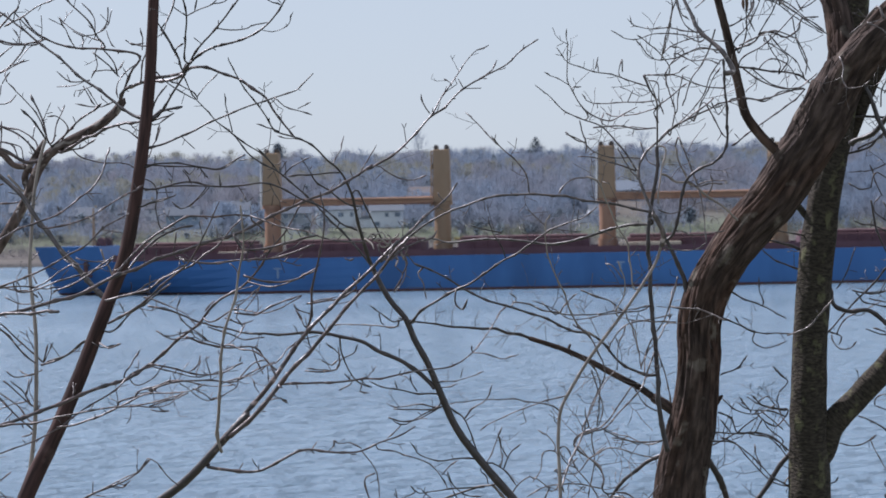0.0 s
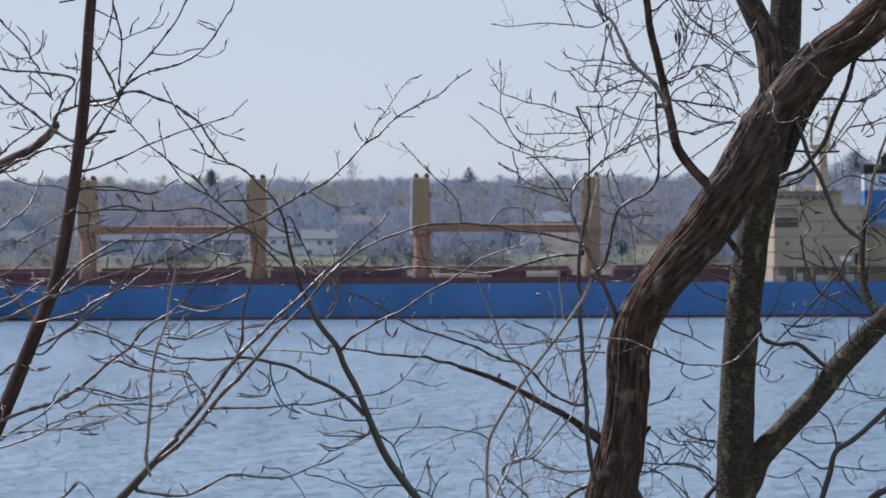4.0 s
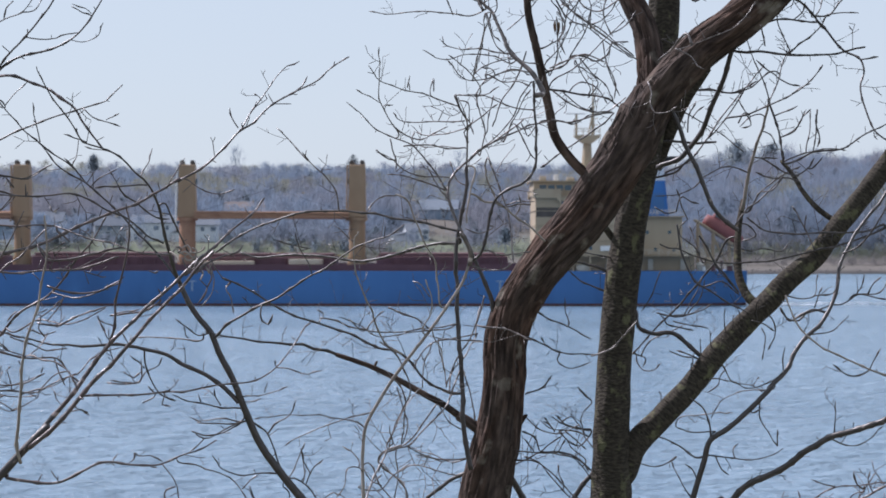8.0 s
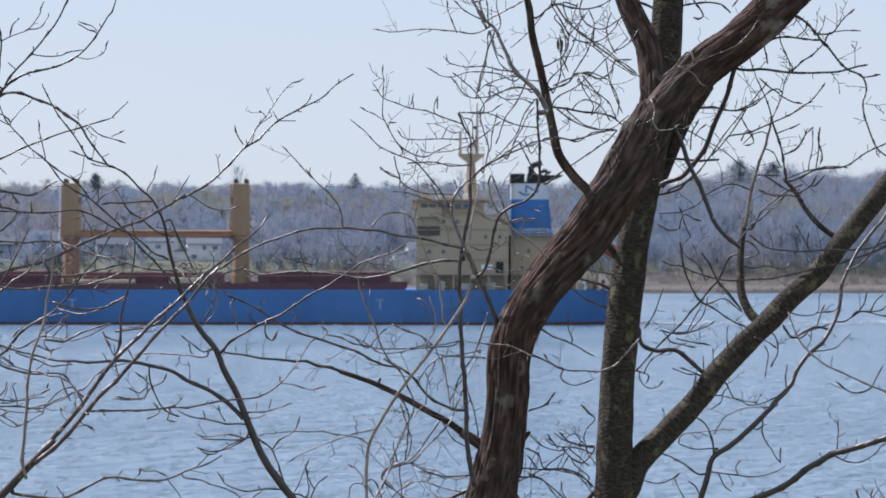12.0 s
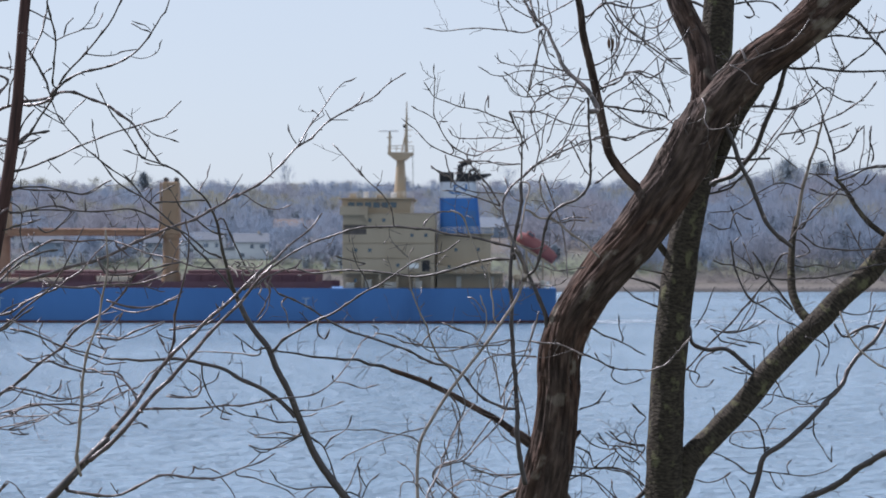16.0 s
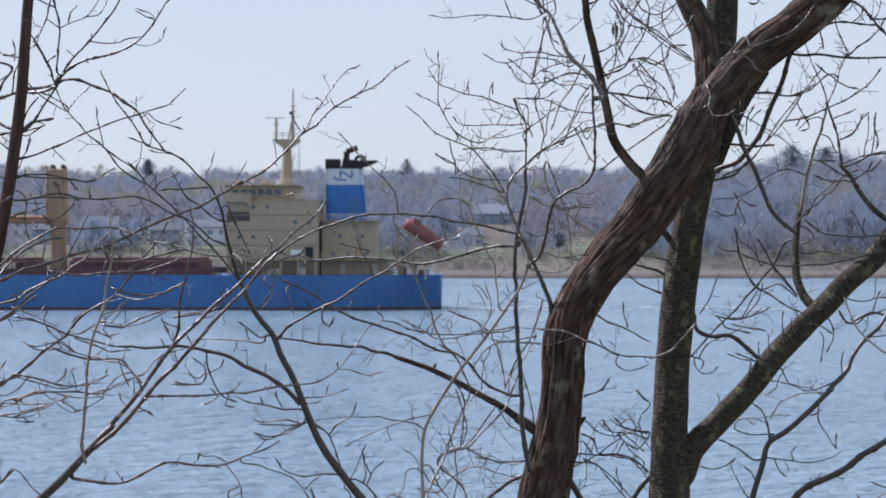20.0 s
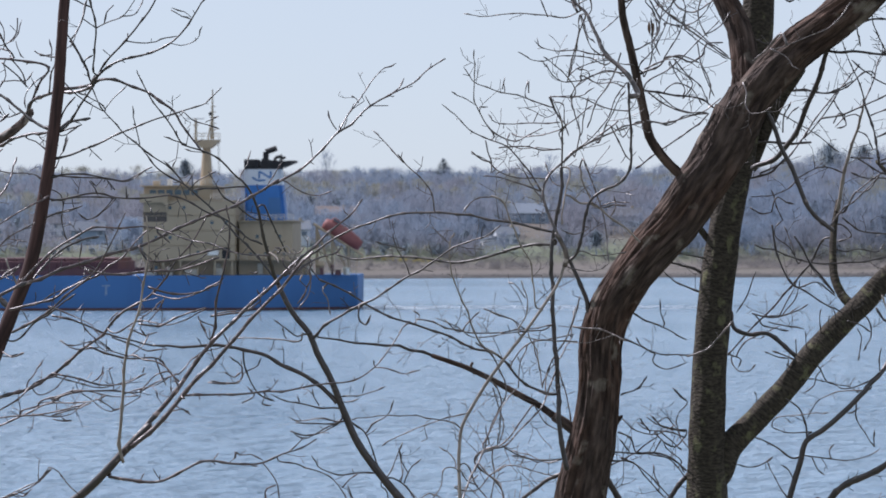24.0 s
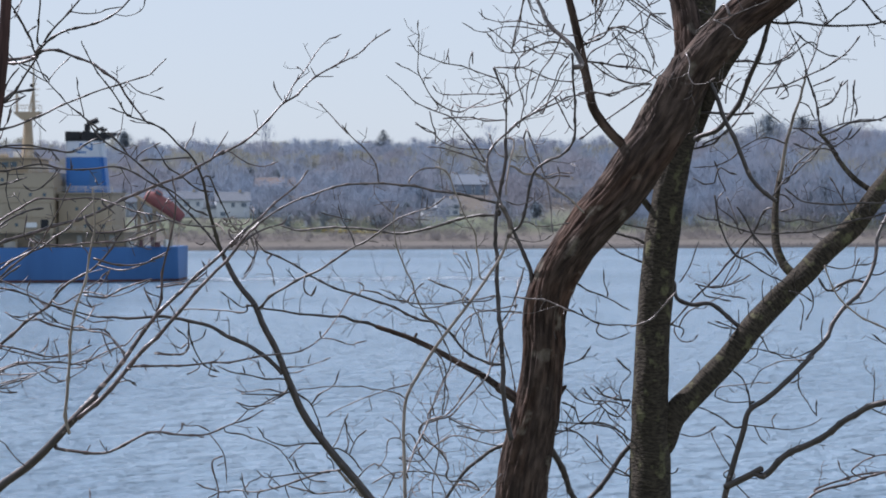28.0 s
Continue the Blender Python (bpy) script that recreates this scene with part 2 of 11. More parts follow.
def box(x0, x1, y0, y1, z0, z1, bevel=0.0):
    bm = bmesh.new()
    add_box(bm, x0, x1, y0, y1, z0, z1, bevel)
    return bm


def rod(bm, a, b, r, sides=6, r2=None):
    a, b = Vector(a), Vector(b)
    d = b - a
    m = Matrix.Translation((a + b) / 2) @ d.to_track_quat("Z", "Y").to_matrix().to_4x4()
    bmesh.ops.create_cone(bm, cap_ends=True, segments=sides, radius1=r, radius2=r if r2 is None else r2, depth=d.length, matrix=m)


def prism(outline, y0, y1):
    """A solid with an outline in x, z, from y0 to y1."""
    bm = bmesh.new()
    a = [bm.verts.new((x, y0, z)) for x, z in outline]
    b = [bm.verts.new((x, y1, z)) for x, z in outline]
    bm.faces.new(a)
    bm.faces.new(b[::-1])
    n = len(outline)
    for i in range(n):
        bm.faces.new((a[i], b[i], b[(i + 1) % n], a[(i + 1) % n]))
    bmesh.ops.recalc_face_normals(bm, faces=bm.faces)
    return bm


def thing(name, m, label, category, group="", kind=""):
    ob = new(name)
    ob.empty_display_size = 0.2
    ob.matrix_world = m
    return tagged(ob, label, category, group, kind)


# ---- ground and water ----
SHORE = 855.0


def shore_line(x):
    return SHORE + 6 * math.sin(x * 0.013) + 3 * math.sin(x * 0.041 + 1)


def land(x, y):
    """Height of the ground: near bank, bed of the bay, far hillside."""
    if y < 60:
        z = 11 - max(0, y - 3) * 0.265
        return max(z, -4) + (0.05 * noise.noise((x * 0.5, y * 0.5, 0)) if y < 30 else 0)
    d = y - shore_line(x)
    flat = 50 + 9 * noise.noise((x * 0.02, 0, 5)) + 5 * noise.noise((x * 0.09, 0, 2))
    if d < -flat:
        return max(-4, (d + flat) * 0.12)
    if d < 0:       # wet flats that the tide has left
        return 0.5 * (1 + d / flat)
    steps = ((0, 0.5), (6, 1.0), (12, 2.4), (26, 5), (45, 10), (70, 13), (145, 20), (300, 31), (450, 37), (700, 40), (4000, 30))
    z = 0
    for (a, za), (b, zb) in zip(steps, steps[1:]):
        if a <= d < b:
            z = za + (zb - za) * (d - a) / (b - a)
            break
    n = noise.noise((x * 0.006, y * 0.004, 3))
    return z + min(1, d / 60) * 2.2 * n + min(1.0, d / 12) * 0.3 * noise.noise((x * 0.1, y * 0.1, 7))


def make_ground():
    xs = [-2600, -1800, -1200, -800, -600] + list(range(-440, 441, 8)) + [600, 800, 1200, 1800, 2600]
    ys = [-300, -120, -40, -12, -4, 0, 3, 6, 9, 12, 15, 20, 30, 45, 60, 120, 300, 600, 740] + list(range(760, 940, 4)) + list(range(940, 1340, 16)) + [1400, 1500, 1700, 2000, 2600, 3400, 4800]
    v = [(x, y, land(x, y)) for y in ys for x in xs]
    w = len(xs)
    f = [(j * w + i, j * w + i + 1, (j + 1) * w + i + 1, (j + 1) * w + i) for j in range(len(ys) - 1) for i in range(w - 1)]
    me = bpy.data.meshes.new("ground")
    me.from_pydata(v, [], f)
    me.materials.append(GROUND)
    me.polygons.foreach_set("use_smooth", [True] * len(me.polygons))
    tagged(new("ground", me), "brown bank, sandy beach and grassy hillside across the bay", "ground", kind="structure")
    bm = bmesh.new()
    bmesh.ops.create_grid(bm, x_segments=8, y_segments=8, size=1)
    for q in bm.verts:
        q.co = Vector((q.co.x * 2500, 470 + q.co.y * 440, 0))
    tagged(part("water", bm, WATER), "rippled blue-grey bay water under a pale sky", "water", kind="structure")


make_ground()

# ---- the bulk carrier ----
SHIP_LEN, HALF, DECK, FORE = 207.5, 14.0, 6.2, 9.0
SHIP_SPEED, SHIP_TURN = 5.385, 179.0


def ship_pose(t):
    h = radians(SHIP_TURN)
    d = SHIP_SPEED * (t - 20)
    return pose(-0.3 + d * math.cos(h), 459 + d * math.sin(h), 0, 0, 0, SHIP_TURN)


ship = thing("bulk_carrier", ship_pose(0), "blue-hulled bulk carrier with buff cranes under way on the bay", "ship")


def hull_half(x, z):
    """Half breadth of the hull at a station and height."""
    u = x / SHIP_LEN
    top = HALF
    if u > 0.84:
        top = HALF * max(0.0, 1 - ((u - 0.84) / 0.162) ** 2.2)
    low = top
    if u > 0.8:
        low = HALF * max(0.0, 1 - ((u - 0.8) / 0.178) ** 1.35)
    if x < 26:
        e = 1 - (1 - x / 26) ** 2
        low = HALF * (0.5 + 0.5 * e)
        top = HALF * (0.6 + 0.4 * e)
    k = min(1, max(0, z / DECK))
    return low + (top - low) * k ** 0.7


def hull_top(x):
    return DECK if x < 190 else DECK + (FORE - DECK) * min(1, (x - 190) / 0.4)


def stem(z):
    return 202.5 + 5.0 * max(0, z / FORE) ** 0.8


def hull_shell(levels, thick):
    bm = bmesh.new()
    xs = [0, 2, 5, 9, 14, 20, 26, 60, 100, 140, 168, 176, 182, 187, 190, 190.4, 193, 196, 198.5, 200, 201.5, 202.4]
    grid = {}
    for side in (1, -1):
        for j, lv in enumerate(levels):
            for i, x in enumerate(xs):
                z = lv if not callable(lv) else lv(x)
                xx = x + (stem(z) - 202.5) * max(0, (x - 150) / 54.5) ** 2
                grid[side, j, i] = bm.verts.new((xx, side * hull_half(x * (1 + 0.0245 * max(0, (x - 150) / 54.5)) if x > 150 else x, z), z))
            grid[side, j, len(xs)] = None
    n = len(xs)
    for side in (1, -1):
        for j in range(len(levels) - 1):
            for i in range(n - 1):
                q = [grid[side, j, i], grid[side, j, i + 1], grid[side, j + 1, i + 1], grid[side, j + 1, i]]
                bm.faces.new(q if side < 0 else q[::-1])
    for j in range(len(levels) - 1):
        bm.faces.new((grid[1, j, 0], grid[1, j + 1, 0], grid[-1, j + 1, 0], grid[-1, j, 0]))
        bm.faces.new((grid[1, j, n - 1], grid[-1, j, n - 1], grid[-1, j + 1, n - 1], grid[1, j + 1, n - 1]))
    top = len(levels) - 1
    if thick:
        for i in range(n - 1):
            bm.faces.new((grid[1, top, i], grid[1, top, i + 1], grid[-1, top, i + 1], grid[-1, top, i]))
    bmesh.ops.recalc_face_normals(bm, faces=bm.faces)
    return bm


part("hull", hull_shell([0.45, 1.5, 3.0, 4.5, hull_top], True), BLUE, ship, "weathered blue steel hull", smooth=False)
part("boot_topping", hull_shell([-2.5, -1, 0.0, 0.446], False), BOOT, ship, "dark red waterline band")


def hull_marks():
    for x in (44.5, 99.0, 160.0):
        bm = bmesh.new()
        y = HALF + 0.02
        add_box(bm, x - 0.75, x + 0.75, y - 0.02, y + 0.02, 4.3, 4.52)
        add_box(bm, x - 0.16, x + 0.16, y - 0.02, y + 0.02, 2.7, 4.3)
        part("tug_mark", bm, MARK, ship, "faded white painted tug mark")


hull_marks()


def bulwark_and_deck():
    bm = bmesh.new()
    add_box(bm, 40, 190, HALF - 1.3, HALF - 1.2, DECK, DECK + 1.15)
    add_box(bm, 40, 190, -HALF + 1.2, -HALF + 1.3, DECK, DECK + 1.15)
    part("bulwark", bm, DECKBROWN, ship, "red-brown bulwark along the deck")
    # coamings of the five holds with folded covers
    stay = None
    for a, b, h in ((43, 66.5, 2.6), (74, 97.7, 2.5), (104.5, 128, 2.7), (134.7, 159, 2.6), (166, 187, 2.6)):
        c = part("hatch_coaming", box(a, b, -10, 10, DECK, DECK + h, 0.12), DECKBROWN, ship, "red-brown hatch coaming")
        bm = bmesh.new()
        n = 5
        for i in range(n):
            x0 = a + 0.4 + i * (b - a - 0.8) / n
            add_box(bm, x0 + 0.08, x0 + (b - a - 0.8) / n - 0.08, -9.6, 9.6, DECK + h + 0.004, DECK + h + 0.55, 0.1)
        part("hatch_cover", bm, DECKBROWN, c, "ribbed steel hatch cover")
        x = a + 1.5
        while x < b - 1:
            m = pose(x, 10.0, DECK)
            if stay is None:
                stay = part("coaming_stay", box(0, 0.25, 0, 0.45, 0, 2.3), DECKBROWN, c)
                stay.matrix_basis = m
            else:
                share("coaming_stay", stay, c, m)
            x += 2.4
    part("deck_box", box(88.2, 99.2, 10.2, 12.0, DECK, DECK + 1.75, 0.08), COVER, ship, "beige deck box beside the coaming")
    part("deck_box", box(76, 82, 10.2, 12.2, DECK, DECK + 2.1, 0.08), COVER, ship, "beige deck box beside the coaming")
    part("deck_box", box(166, 171, 10.2, 11.6, DECK, DECK + 1.4, 0.08), COVER, ship, "beige deck box beside the coaming")


bulwark_and_deck()


def make_crane(x, jib_dir, jib_y):
    c = new("deck_crane")
    c.parent = ship
    c.matrix_basis = pose(x, 0, DECK)
    c["label"] = "buff deck crane with a rusty pedestal"
    bm = bmesh.new()
    rod(bm, (0, 0, 0), (0, 0, 2.4), 1.75, 20)
    rod(bm, (0, 0, 2.3), (0, 0, 9.2), 1.5, 20)
    rod(bm, (0, 0, 9.0), (0, 0, 9.6), 1.9, 20)
    part("pedestal", bm, RUST if jib_dir < 0 else CRANE, c, "rust-streaked orange pedestal" if jib_dir < 0 else "")
    bm = prism(((-1.75, 9.6), (1.75, 9.6), (1.6, 12), (1.45, 19.2), (-1.45, 19.2), (-1.6, 12)), -1.7, 1.7)
    bmesh.ops.bevel(bm, geom=bm.edges[:], offset=0.12, segments=1, affect="EDGES")
    part("crane_house", bm, CRANE, c)
    for s in (-1, 1):
        bm = bmesh.new()
        rod(bm, (s * 0.95, -0.5, 19.65), (s * 0.95, 0.5, 19.65), 0.42, 14)
        bracket = prism(((s * 0.95 - 0.5, 19.1), (s * 0.95 + 0.5, 19.1), (s * 0.95 + 0.4, 19.85), (s * 0.95 - 0.4, 19.85)), -0.75, -0.5)
        part("sheave_bracket", bracket, CRANE, c)
        part("sheave", bm, SHEAVE_AND_SHADOW, c, "dark rope sheave at the crane head")
    bm = bmesh.new()
    for k in (-0.3, 0.3):
        rod(bm, (1.95, 1.35 + k, 8.8), (1.75, 1.35 + k, 19.1), 0.12)
    for i in range(24):
        add_box(bm, 1.7, 1.95, 1.05, 1.65, 9.4 + i * 0.4, 9.5 + i * 0.4)
    part("ladder", bm, WHITE if jib_dir < 0 else CRANE, c, "pale ladder")
    part("cab_window", box(jib_dir * 1.35, jib_dir * 1.78, -0.9, 0.9, 15.6, 16.6), DARKGLASS, c, "dark crane cab window")
    # jib: two tapering chords with lacing, laid level towards the next crane
    bm = bmesh.new()
    L = 29.5
    for y in (-0.9, 0.9):
        for z in (-0.5, 0.5):
            rod(bm, (jib_dir * 1.5, jib_y + y, 10.0 + z * 0.7), (jib_dir * L, jib_y + y * 0.45, 10.0 + z * 1.1), 0.2, 6)
    for i in range(14):
        a, b = 1.5 + i * (L - 1.5) / 14, 1.5 + (i + 1) * (L - 1.5) / 14
        s = 1 if i % 2 else -1
        for y in (-0.8, 0.8):
            rod(bm, (jib_dir * a, jib_y + y * (1 - 0.03 * i), 10 - 0.5 * s), (jib_dir * b, jib_y + y * (1 - 0.03 * i), 10 + 0.5 * s), 0.13, 5)
        add_box(bm, min(jib_dir * a, jib_dir * b), max(jib_dir * a, jib_dir * b), jib_y - 0.75 + 0.02 * i, jib_y + 0.75 - 0.02 * i, 9.75, 10.3)
    part("jib", bm, RUST, c, "rusty orange lattice jib laid level")
    bm = bmesh.new()
    for y in (-0.3, 0.3):
        rod(bm, (jib_dir * 0.85, y, 19.8), (jib_dir * (L - 0.5), jib_y + y, 10.5), 0.016, 4)
    part("luffing_rope", bm, BLACK, c)
    return c


for cx, jd, jy in ((162.6, -1, 0.0), (131.3, 1, 2.3), (101.2, -1, 0.0), (70.2, 1, 2.3)):
    make_crane(cx, jd, jy)


def make_superstructure():
    s = new("superstructure")
    s.parent = ship
    s["label"] = "buff accommodation block with bridge and funnel"
    for i in range(5):
        z0, z1 = DECK + i * 2.68, DECK + (i + 1) * 2.68
        wide = 12 if i else 9.6
        part("deck_house", box(21.7, 38.2 - 0.02 * i, -wide, wide, z0 + 0.004, z1 - 0.1, 0.05), TAN, s)
        part("deck_edge", box(21.62, 38.3, -12.08, 12.08, z1 - 0.096, z1, 0.02), TAN, s)
    top = DECK + 5 * 2.68
    # open gallery under the first deck
    post = part("gallery_post", box(-0.15, 0.15, -0.15, 0.15, 0, 2.57), TAN, s)
    post.matrix_basis = pose(22.2, 11.8, DECK)
    for k in range(1, 6):
        share("gallery_post", post, s, pose(22.2 + k * 3.1, 11.8, DECK))
    for x, w, h in ((24.0, 1.6, 1.3), (28.4, 2.4, 1.1), (33.0, 1.2, 1.5), (36.0, 1.6, 1.0)):
        part("deck_locker", box(x, x + w, 10.2, 11.3, DECK, DECK + h, 0.06), RAIL, s, "pale locker in the side gallery")
    part("wheelhouse", box(26.0, 38.4, -9.5, 9.5, top + 0.004, top + 2.5, 0.06), TAN, s, "buff wheelhouse")
    part("wheelhouse_roof", box(25.4, 39.0, -10.2, 10.2, top + 2.504, top + 2.75, 0.05), TAN, s)
    for i in range(6):
        part("bridge_window", box(28.6 + i * 1.5, 29.8 + i * 1.5, 9.45, 9.53, top + 1.0, top + 1.95), DARKGLASS, s, "dark blue wheelhouse window")
    # bridge wing with its bracket
    bm = prism(((33.6, top - 1.7), (34.4, top - 0.4), (38.6, top - 0.4), (38.6, top + 1.2), (33.6, top + 1.2)), 9.6, 13.0)
    part("bridge_wing", bm, TAN, s, "buff bridge wing over the side")
    bm = prism(((33.6, top - 1.7), (34.4, top - 0.4), (38.6, top - 0.4), (38.6, top + 1.2), (33.6, top + 1.2)), -13.0, -9.6)
    part("bridge_wing", bm, TAN, s)
    # engine casing
    part("gallery_deck", box(9.3, 21.36, -12, 12, DECK + 2.604, DECK + 2.72, 0.03), TAN, s)
    part("engine_casing", box(11.7, 21.3, -9, 9, DECK + 2.724, DECK + 9.6, 0.08), TAN, s, "buff engine casing")
    part("casing_deck", box(11.2, 21.38, -10, 10, DECK + 9.604, DECK + 9.8), TAN, s)
    part("lower_house", box(9.5, 21.36, -9.2, 9.2, DECK + 0.004, DECK + 2.6, 0.05), TAN, s)
    # windows and doors on the visible side
    wn = None
    for i in range(5):
        z = DECK + i * 2.68 + 1.1
        for k in range(6):
            x = 23.3 + k * 2.5
            if (i * 5 + k * 3) % 7 not in (1, 4):
                continue
            if wn is None:
                wn = part("cabin_window", box(-0.27, 0.27, -0.03, 0.03, 0, 0.6), DARKGLASS, s, "small dark cabin window")
                wn.matrix_basis = pose(x, 12.01, z)
            else:
                share("cabin_window", wn, s, pose(x, 12.01, z))
    for x, z in ((13.2, 3.5), (16.5, 3.5), (19.2, 3.5), (14.0, 6.6), (18.0, 6.6)):
        share("cabin_window", wn, s, pose(x, 9.01, DECK + z))
    for x in (24.5, 17.0, 11.2):
        part("steel_door", box(x, x + 0.9, 9.6, 9.66, DECK + 0.15, DECK + 2.1), RAIL, s, "closed steel door")
    part("name_board", box(24.6, 26.6, 12.36, 12.42, DECK + 3.6, DECK + 4.5), WHITE, s, "white plate on the house side")
    # a thin dark plate stands in for the shadow cast under the wing
    part("wing_shadow_plate", box(33.9, 38.0, 12.0, 12.05, DECK + 9.6, DECK + 11.3, 0.02), SHEAVE_AND_SHADOW, s, "dark plate painted as the shadow under the bridge wing")
    part("side_opening", box(22.6, 24.0, 12.0, 12.05, DECK + 3.0, DECK + 5.0), BLACK, s, "dark side opening")
    # rails
    for z, x0, x1, y in ((top, 21.5, 26, 12.2), (top + 2.75, 25.6, 38.8, 10.0), (DECK + 9.8, 11.4, 21.2, 9.8), (DECK + 2.7, 9.6, 21.2, 12.2)):
        bm = bmesh.new()
        n = max(2, int((x1 - x0) / 1.6))
        for i in range(n + 1):
            x = x0 + (x1 - x0) * i / n
            rod(bm, (x, y, z), (x, y, z + 1.05), 0.04, 5)
        for h in (0.4, 0.75, 1.05):
            rod(bm, (x0, y, z + h), (x1, y, z + h), 0.035, 5)
        part("guard_rail", bm, RAIL, s)
    # things on the wheelhouse roof
    for x, w, h in ((36.6, 1.2, 0.9), (34.2, 0.8, 1.2), (31.6, 1.4, 0.7), (29.3, 0.9, 1.0)):
        bm = bmesh.new()
        add_box(bm, x - w / 2, x + w / 2, 5, 6.4, top + 2.75, top + 2.75 + h, 0.1)
        part("roof_locker", bm, WHITE if w < 1 else TAN, s, "pale locker on the wheelhouse roof")
    # funnel
    fz = DECK + 9.8
    f = new("funnel")
    f.parent = s
    f["label"] = "blue funnel with a white band and black top"

    def ring(z0, z1, grow=0.0):
        def aft(z):
            return 13.5 + (z - fz) * 0.1 - grow
        bm = bmesh.new()
        lo = [(aft(z0), -2.6 - grow), (21.0 + grow, -2.6 - grow), (21.0 + grow, 2.6 + grow), (aft(z0), 2.6 + grow)]
        hi = [(aft(z1), -2.6 - grow), (21.0 + grow, -2.6 - grow), (21.0 + grow, 2.6 + grow), (aft(z1), 2.6 + grow)]
        a = [bm.verts.new((x, y, z0)) for x, y in lo]
        b = [bm.verts.new((x, y, z1)) for x, y in hi]
        bm.faces.new(a[::-1])
        bm.faces.new(b)
        for i in range(4):
            bm.faces.new((a[i], a[(i + 1) % 4], b[(i + 1) % 4], b[i]))
        up = [e for e in bm.edges if abs(e.verts[0].co.z - e.verts[1].co.z) > 0.5]
        bmesh.ops.bevel(bm, geom=up, offset=0.55, segments=4, affect="EDGES")
        return bm
    part("casing", ring(fz, fz + 6.5), FUNNELBLUE, f, smooth=False)
    part("band", ring(fz + 6.504, fz + 9.4, 0.0), FUNNELWHITE, f, "white funnel band")
    part("cap", ring(fz + 9.404, fz + 9.75, 0.06), BLACK, f, "black funnel top")
    part("smoke_box", box(18.5, 21.1, -2.4, 2.4, fz + 9.754, fz + 11.2, 0.1), BLACK, f, "square black box on the funnel top")
    part("smoke_deflector", prism(((18.1, fz + 9.754), (13.9, fz + 9.754), (11.6, fz + 10.75), (11.7, fz + 10.95), (15.0, fz + 10.9), (17.9, fz + 11.3)), -2.3, 2.3), BLACK, f, "flared black deflector plate")
    part("access_panel", box(14.4, 16.6, 2.55, 2.64, fz + 0.4, fz + 4.2), BLUE, f, "darker blue panel")
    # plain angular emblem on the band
    bm = bmesh.new()
    y = 2.64
    z0 = fz + 7.0
    for x0, za, x1, zb in ((18.3, 0.7, 18.3, 2.0), (18.3, 2.0, 16.2, 0.75), (16.2, 0.75, 16.2, 2.0), (19.6, 0.9, 18.7, 0.35), (18.7, 0.35, 17.2, 0.35)):
        rod(bm, (x0, y, z0 + za), (x1, y, z0 + zb), 0.17, 4)
    for v in bm.verts:
        v.co.y = 2.6 + (v.co.y - y) * 0.15 + 0.02
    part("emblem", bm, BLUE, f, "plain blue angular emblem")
    for x, dx, h, r in ((17.3, -2.0, 1.6, 0.55), (15.6, -1.3, 0.5, 0.3), (14.6, -0.9, 0.3, 0.25)):
        bm = bmesh.new()
        rod(bm, (x, 0.4, fz + 10.9), (x, 0.4, fz + 11.0 + h), r, 10)
        rod(bm, (x, 0.4, fz + 11.0 + h), (x + dx, 0.4, fz + 11.2 + h * 1.3), r * 0.95, 10)
        part("exhaust_pipe", bm, BLACK, f, "sooty bent exhaust pipe")
    # radar mast
    m = new("radar_mast")
    m.parent = s
    m["label"] = "buff radar mast with scanners and aerials"
    mz = top + 2.75
    bm = bmesh.new()
    rod(bm, (28.3, 0, mz - 0.3), (28.2, 0, mz + 7.6), 1.25, 12, 0.7)
    part("column", bm, TAN, m)
    bm = prism(((25.8, mz + 8.2), (27.3, mz + 7.0), (29.1, mz + 7.0), (30.6, mz + 8.2), (30.6, mz + 8.5), (25.8, mz + 8.5)), -1.4, 1.4)
    part("platform", bm, TAN, m)
    bm = bmesh.new()
    for y in (-1.35, 1.35):
        rod(bm, (25.9 if y < 0 else 30.5, -1.35, mz + 9.7), (25.9 if y < 0 else 30.5, 1.35, mz + 9.7), 0.05, 5)
        for x in (25.9, 27.4, 29, 30.5):
            rod(bm, (x, y, mz + 8.6), (x, y, mz + 9.7), 0.05, 5)
        rod(bm, (25.9, y, mz + 9.7), (30.5, y, mz + 9.7), 0.05, 5)
        rod(bm, (25.9, y, mz + 9.2), (30.5, y, mz + 9.2), 0.04, 5)
    part("platform_rail", bm, RAIL, m)
    bm = bmesh.new()
    rod(bm, (27.2, 0, mz + 8.6), (27.1, 0, mz + 17.8), 0.36, 8, 0.09)
    rod(bm, (28.0, 0, mz + 8.6), (27.3, 0, mz + 12.2), 0.14, 6)
    for h, w in ((10.4, 1.0), (11.5, 0.8), (12.6, 1.1), (13.6, 0.7), (14.6, 0.6)):
        rod(bm, (27.1 - w, 0, mz + h), (27.1 + w * 0.5, 0, mz + h), 0.07, 5)
    part("signal_mast", bm, TAN, m)
    bm = bmesh.new()
    add_box(bm, 27.3, 27.8, -0.3, 0.3, mz + 13.0, mz + 13.6, 0.1)
    part("mast_lamp", bm, BLACK, m)
    bm = bmesh.new()
    rod(bm, (30.2, 0, mz + 8.5), (30.2, 0, mz + 12.3), 0.22, 8)
    rod(bm, (29.7, 0, mz + 11.2), (30.7, 0, mz + 11.2), 0.1, 6)
    part("scanner_post", bm, TAN, m)
    bm = bmesh.new()
    add_box(bm, 28.6, 32.2, -0.2, 0.2, mz + 12.3, mz + 12.55, 0.05)
    part("scanner", bm, WHITE, m, "white radar scanner bar")
    bm = bmesh.new()
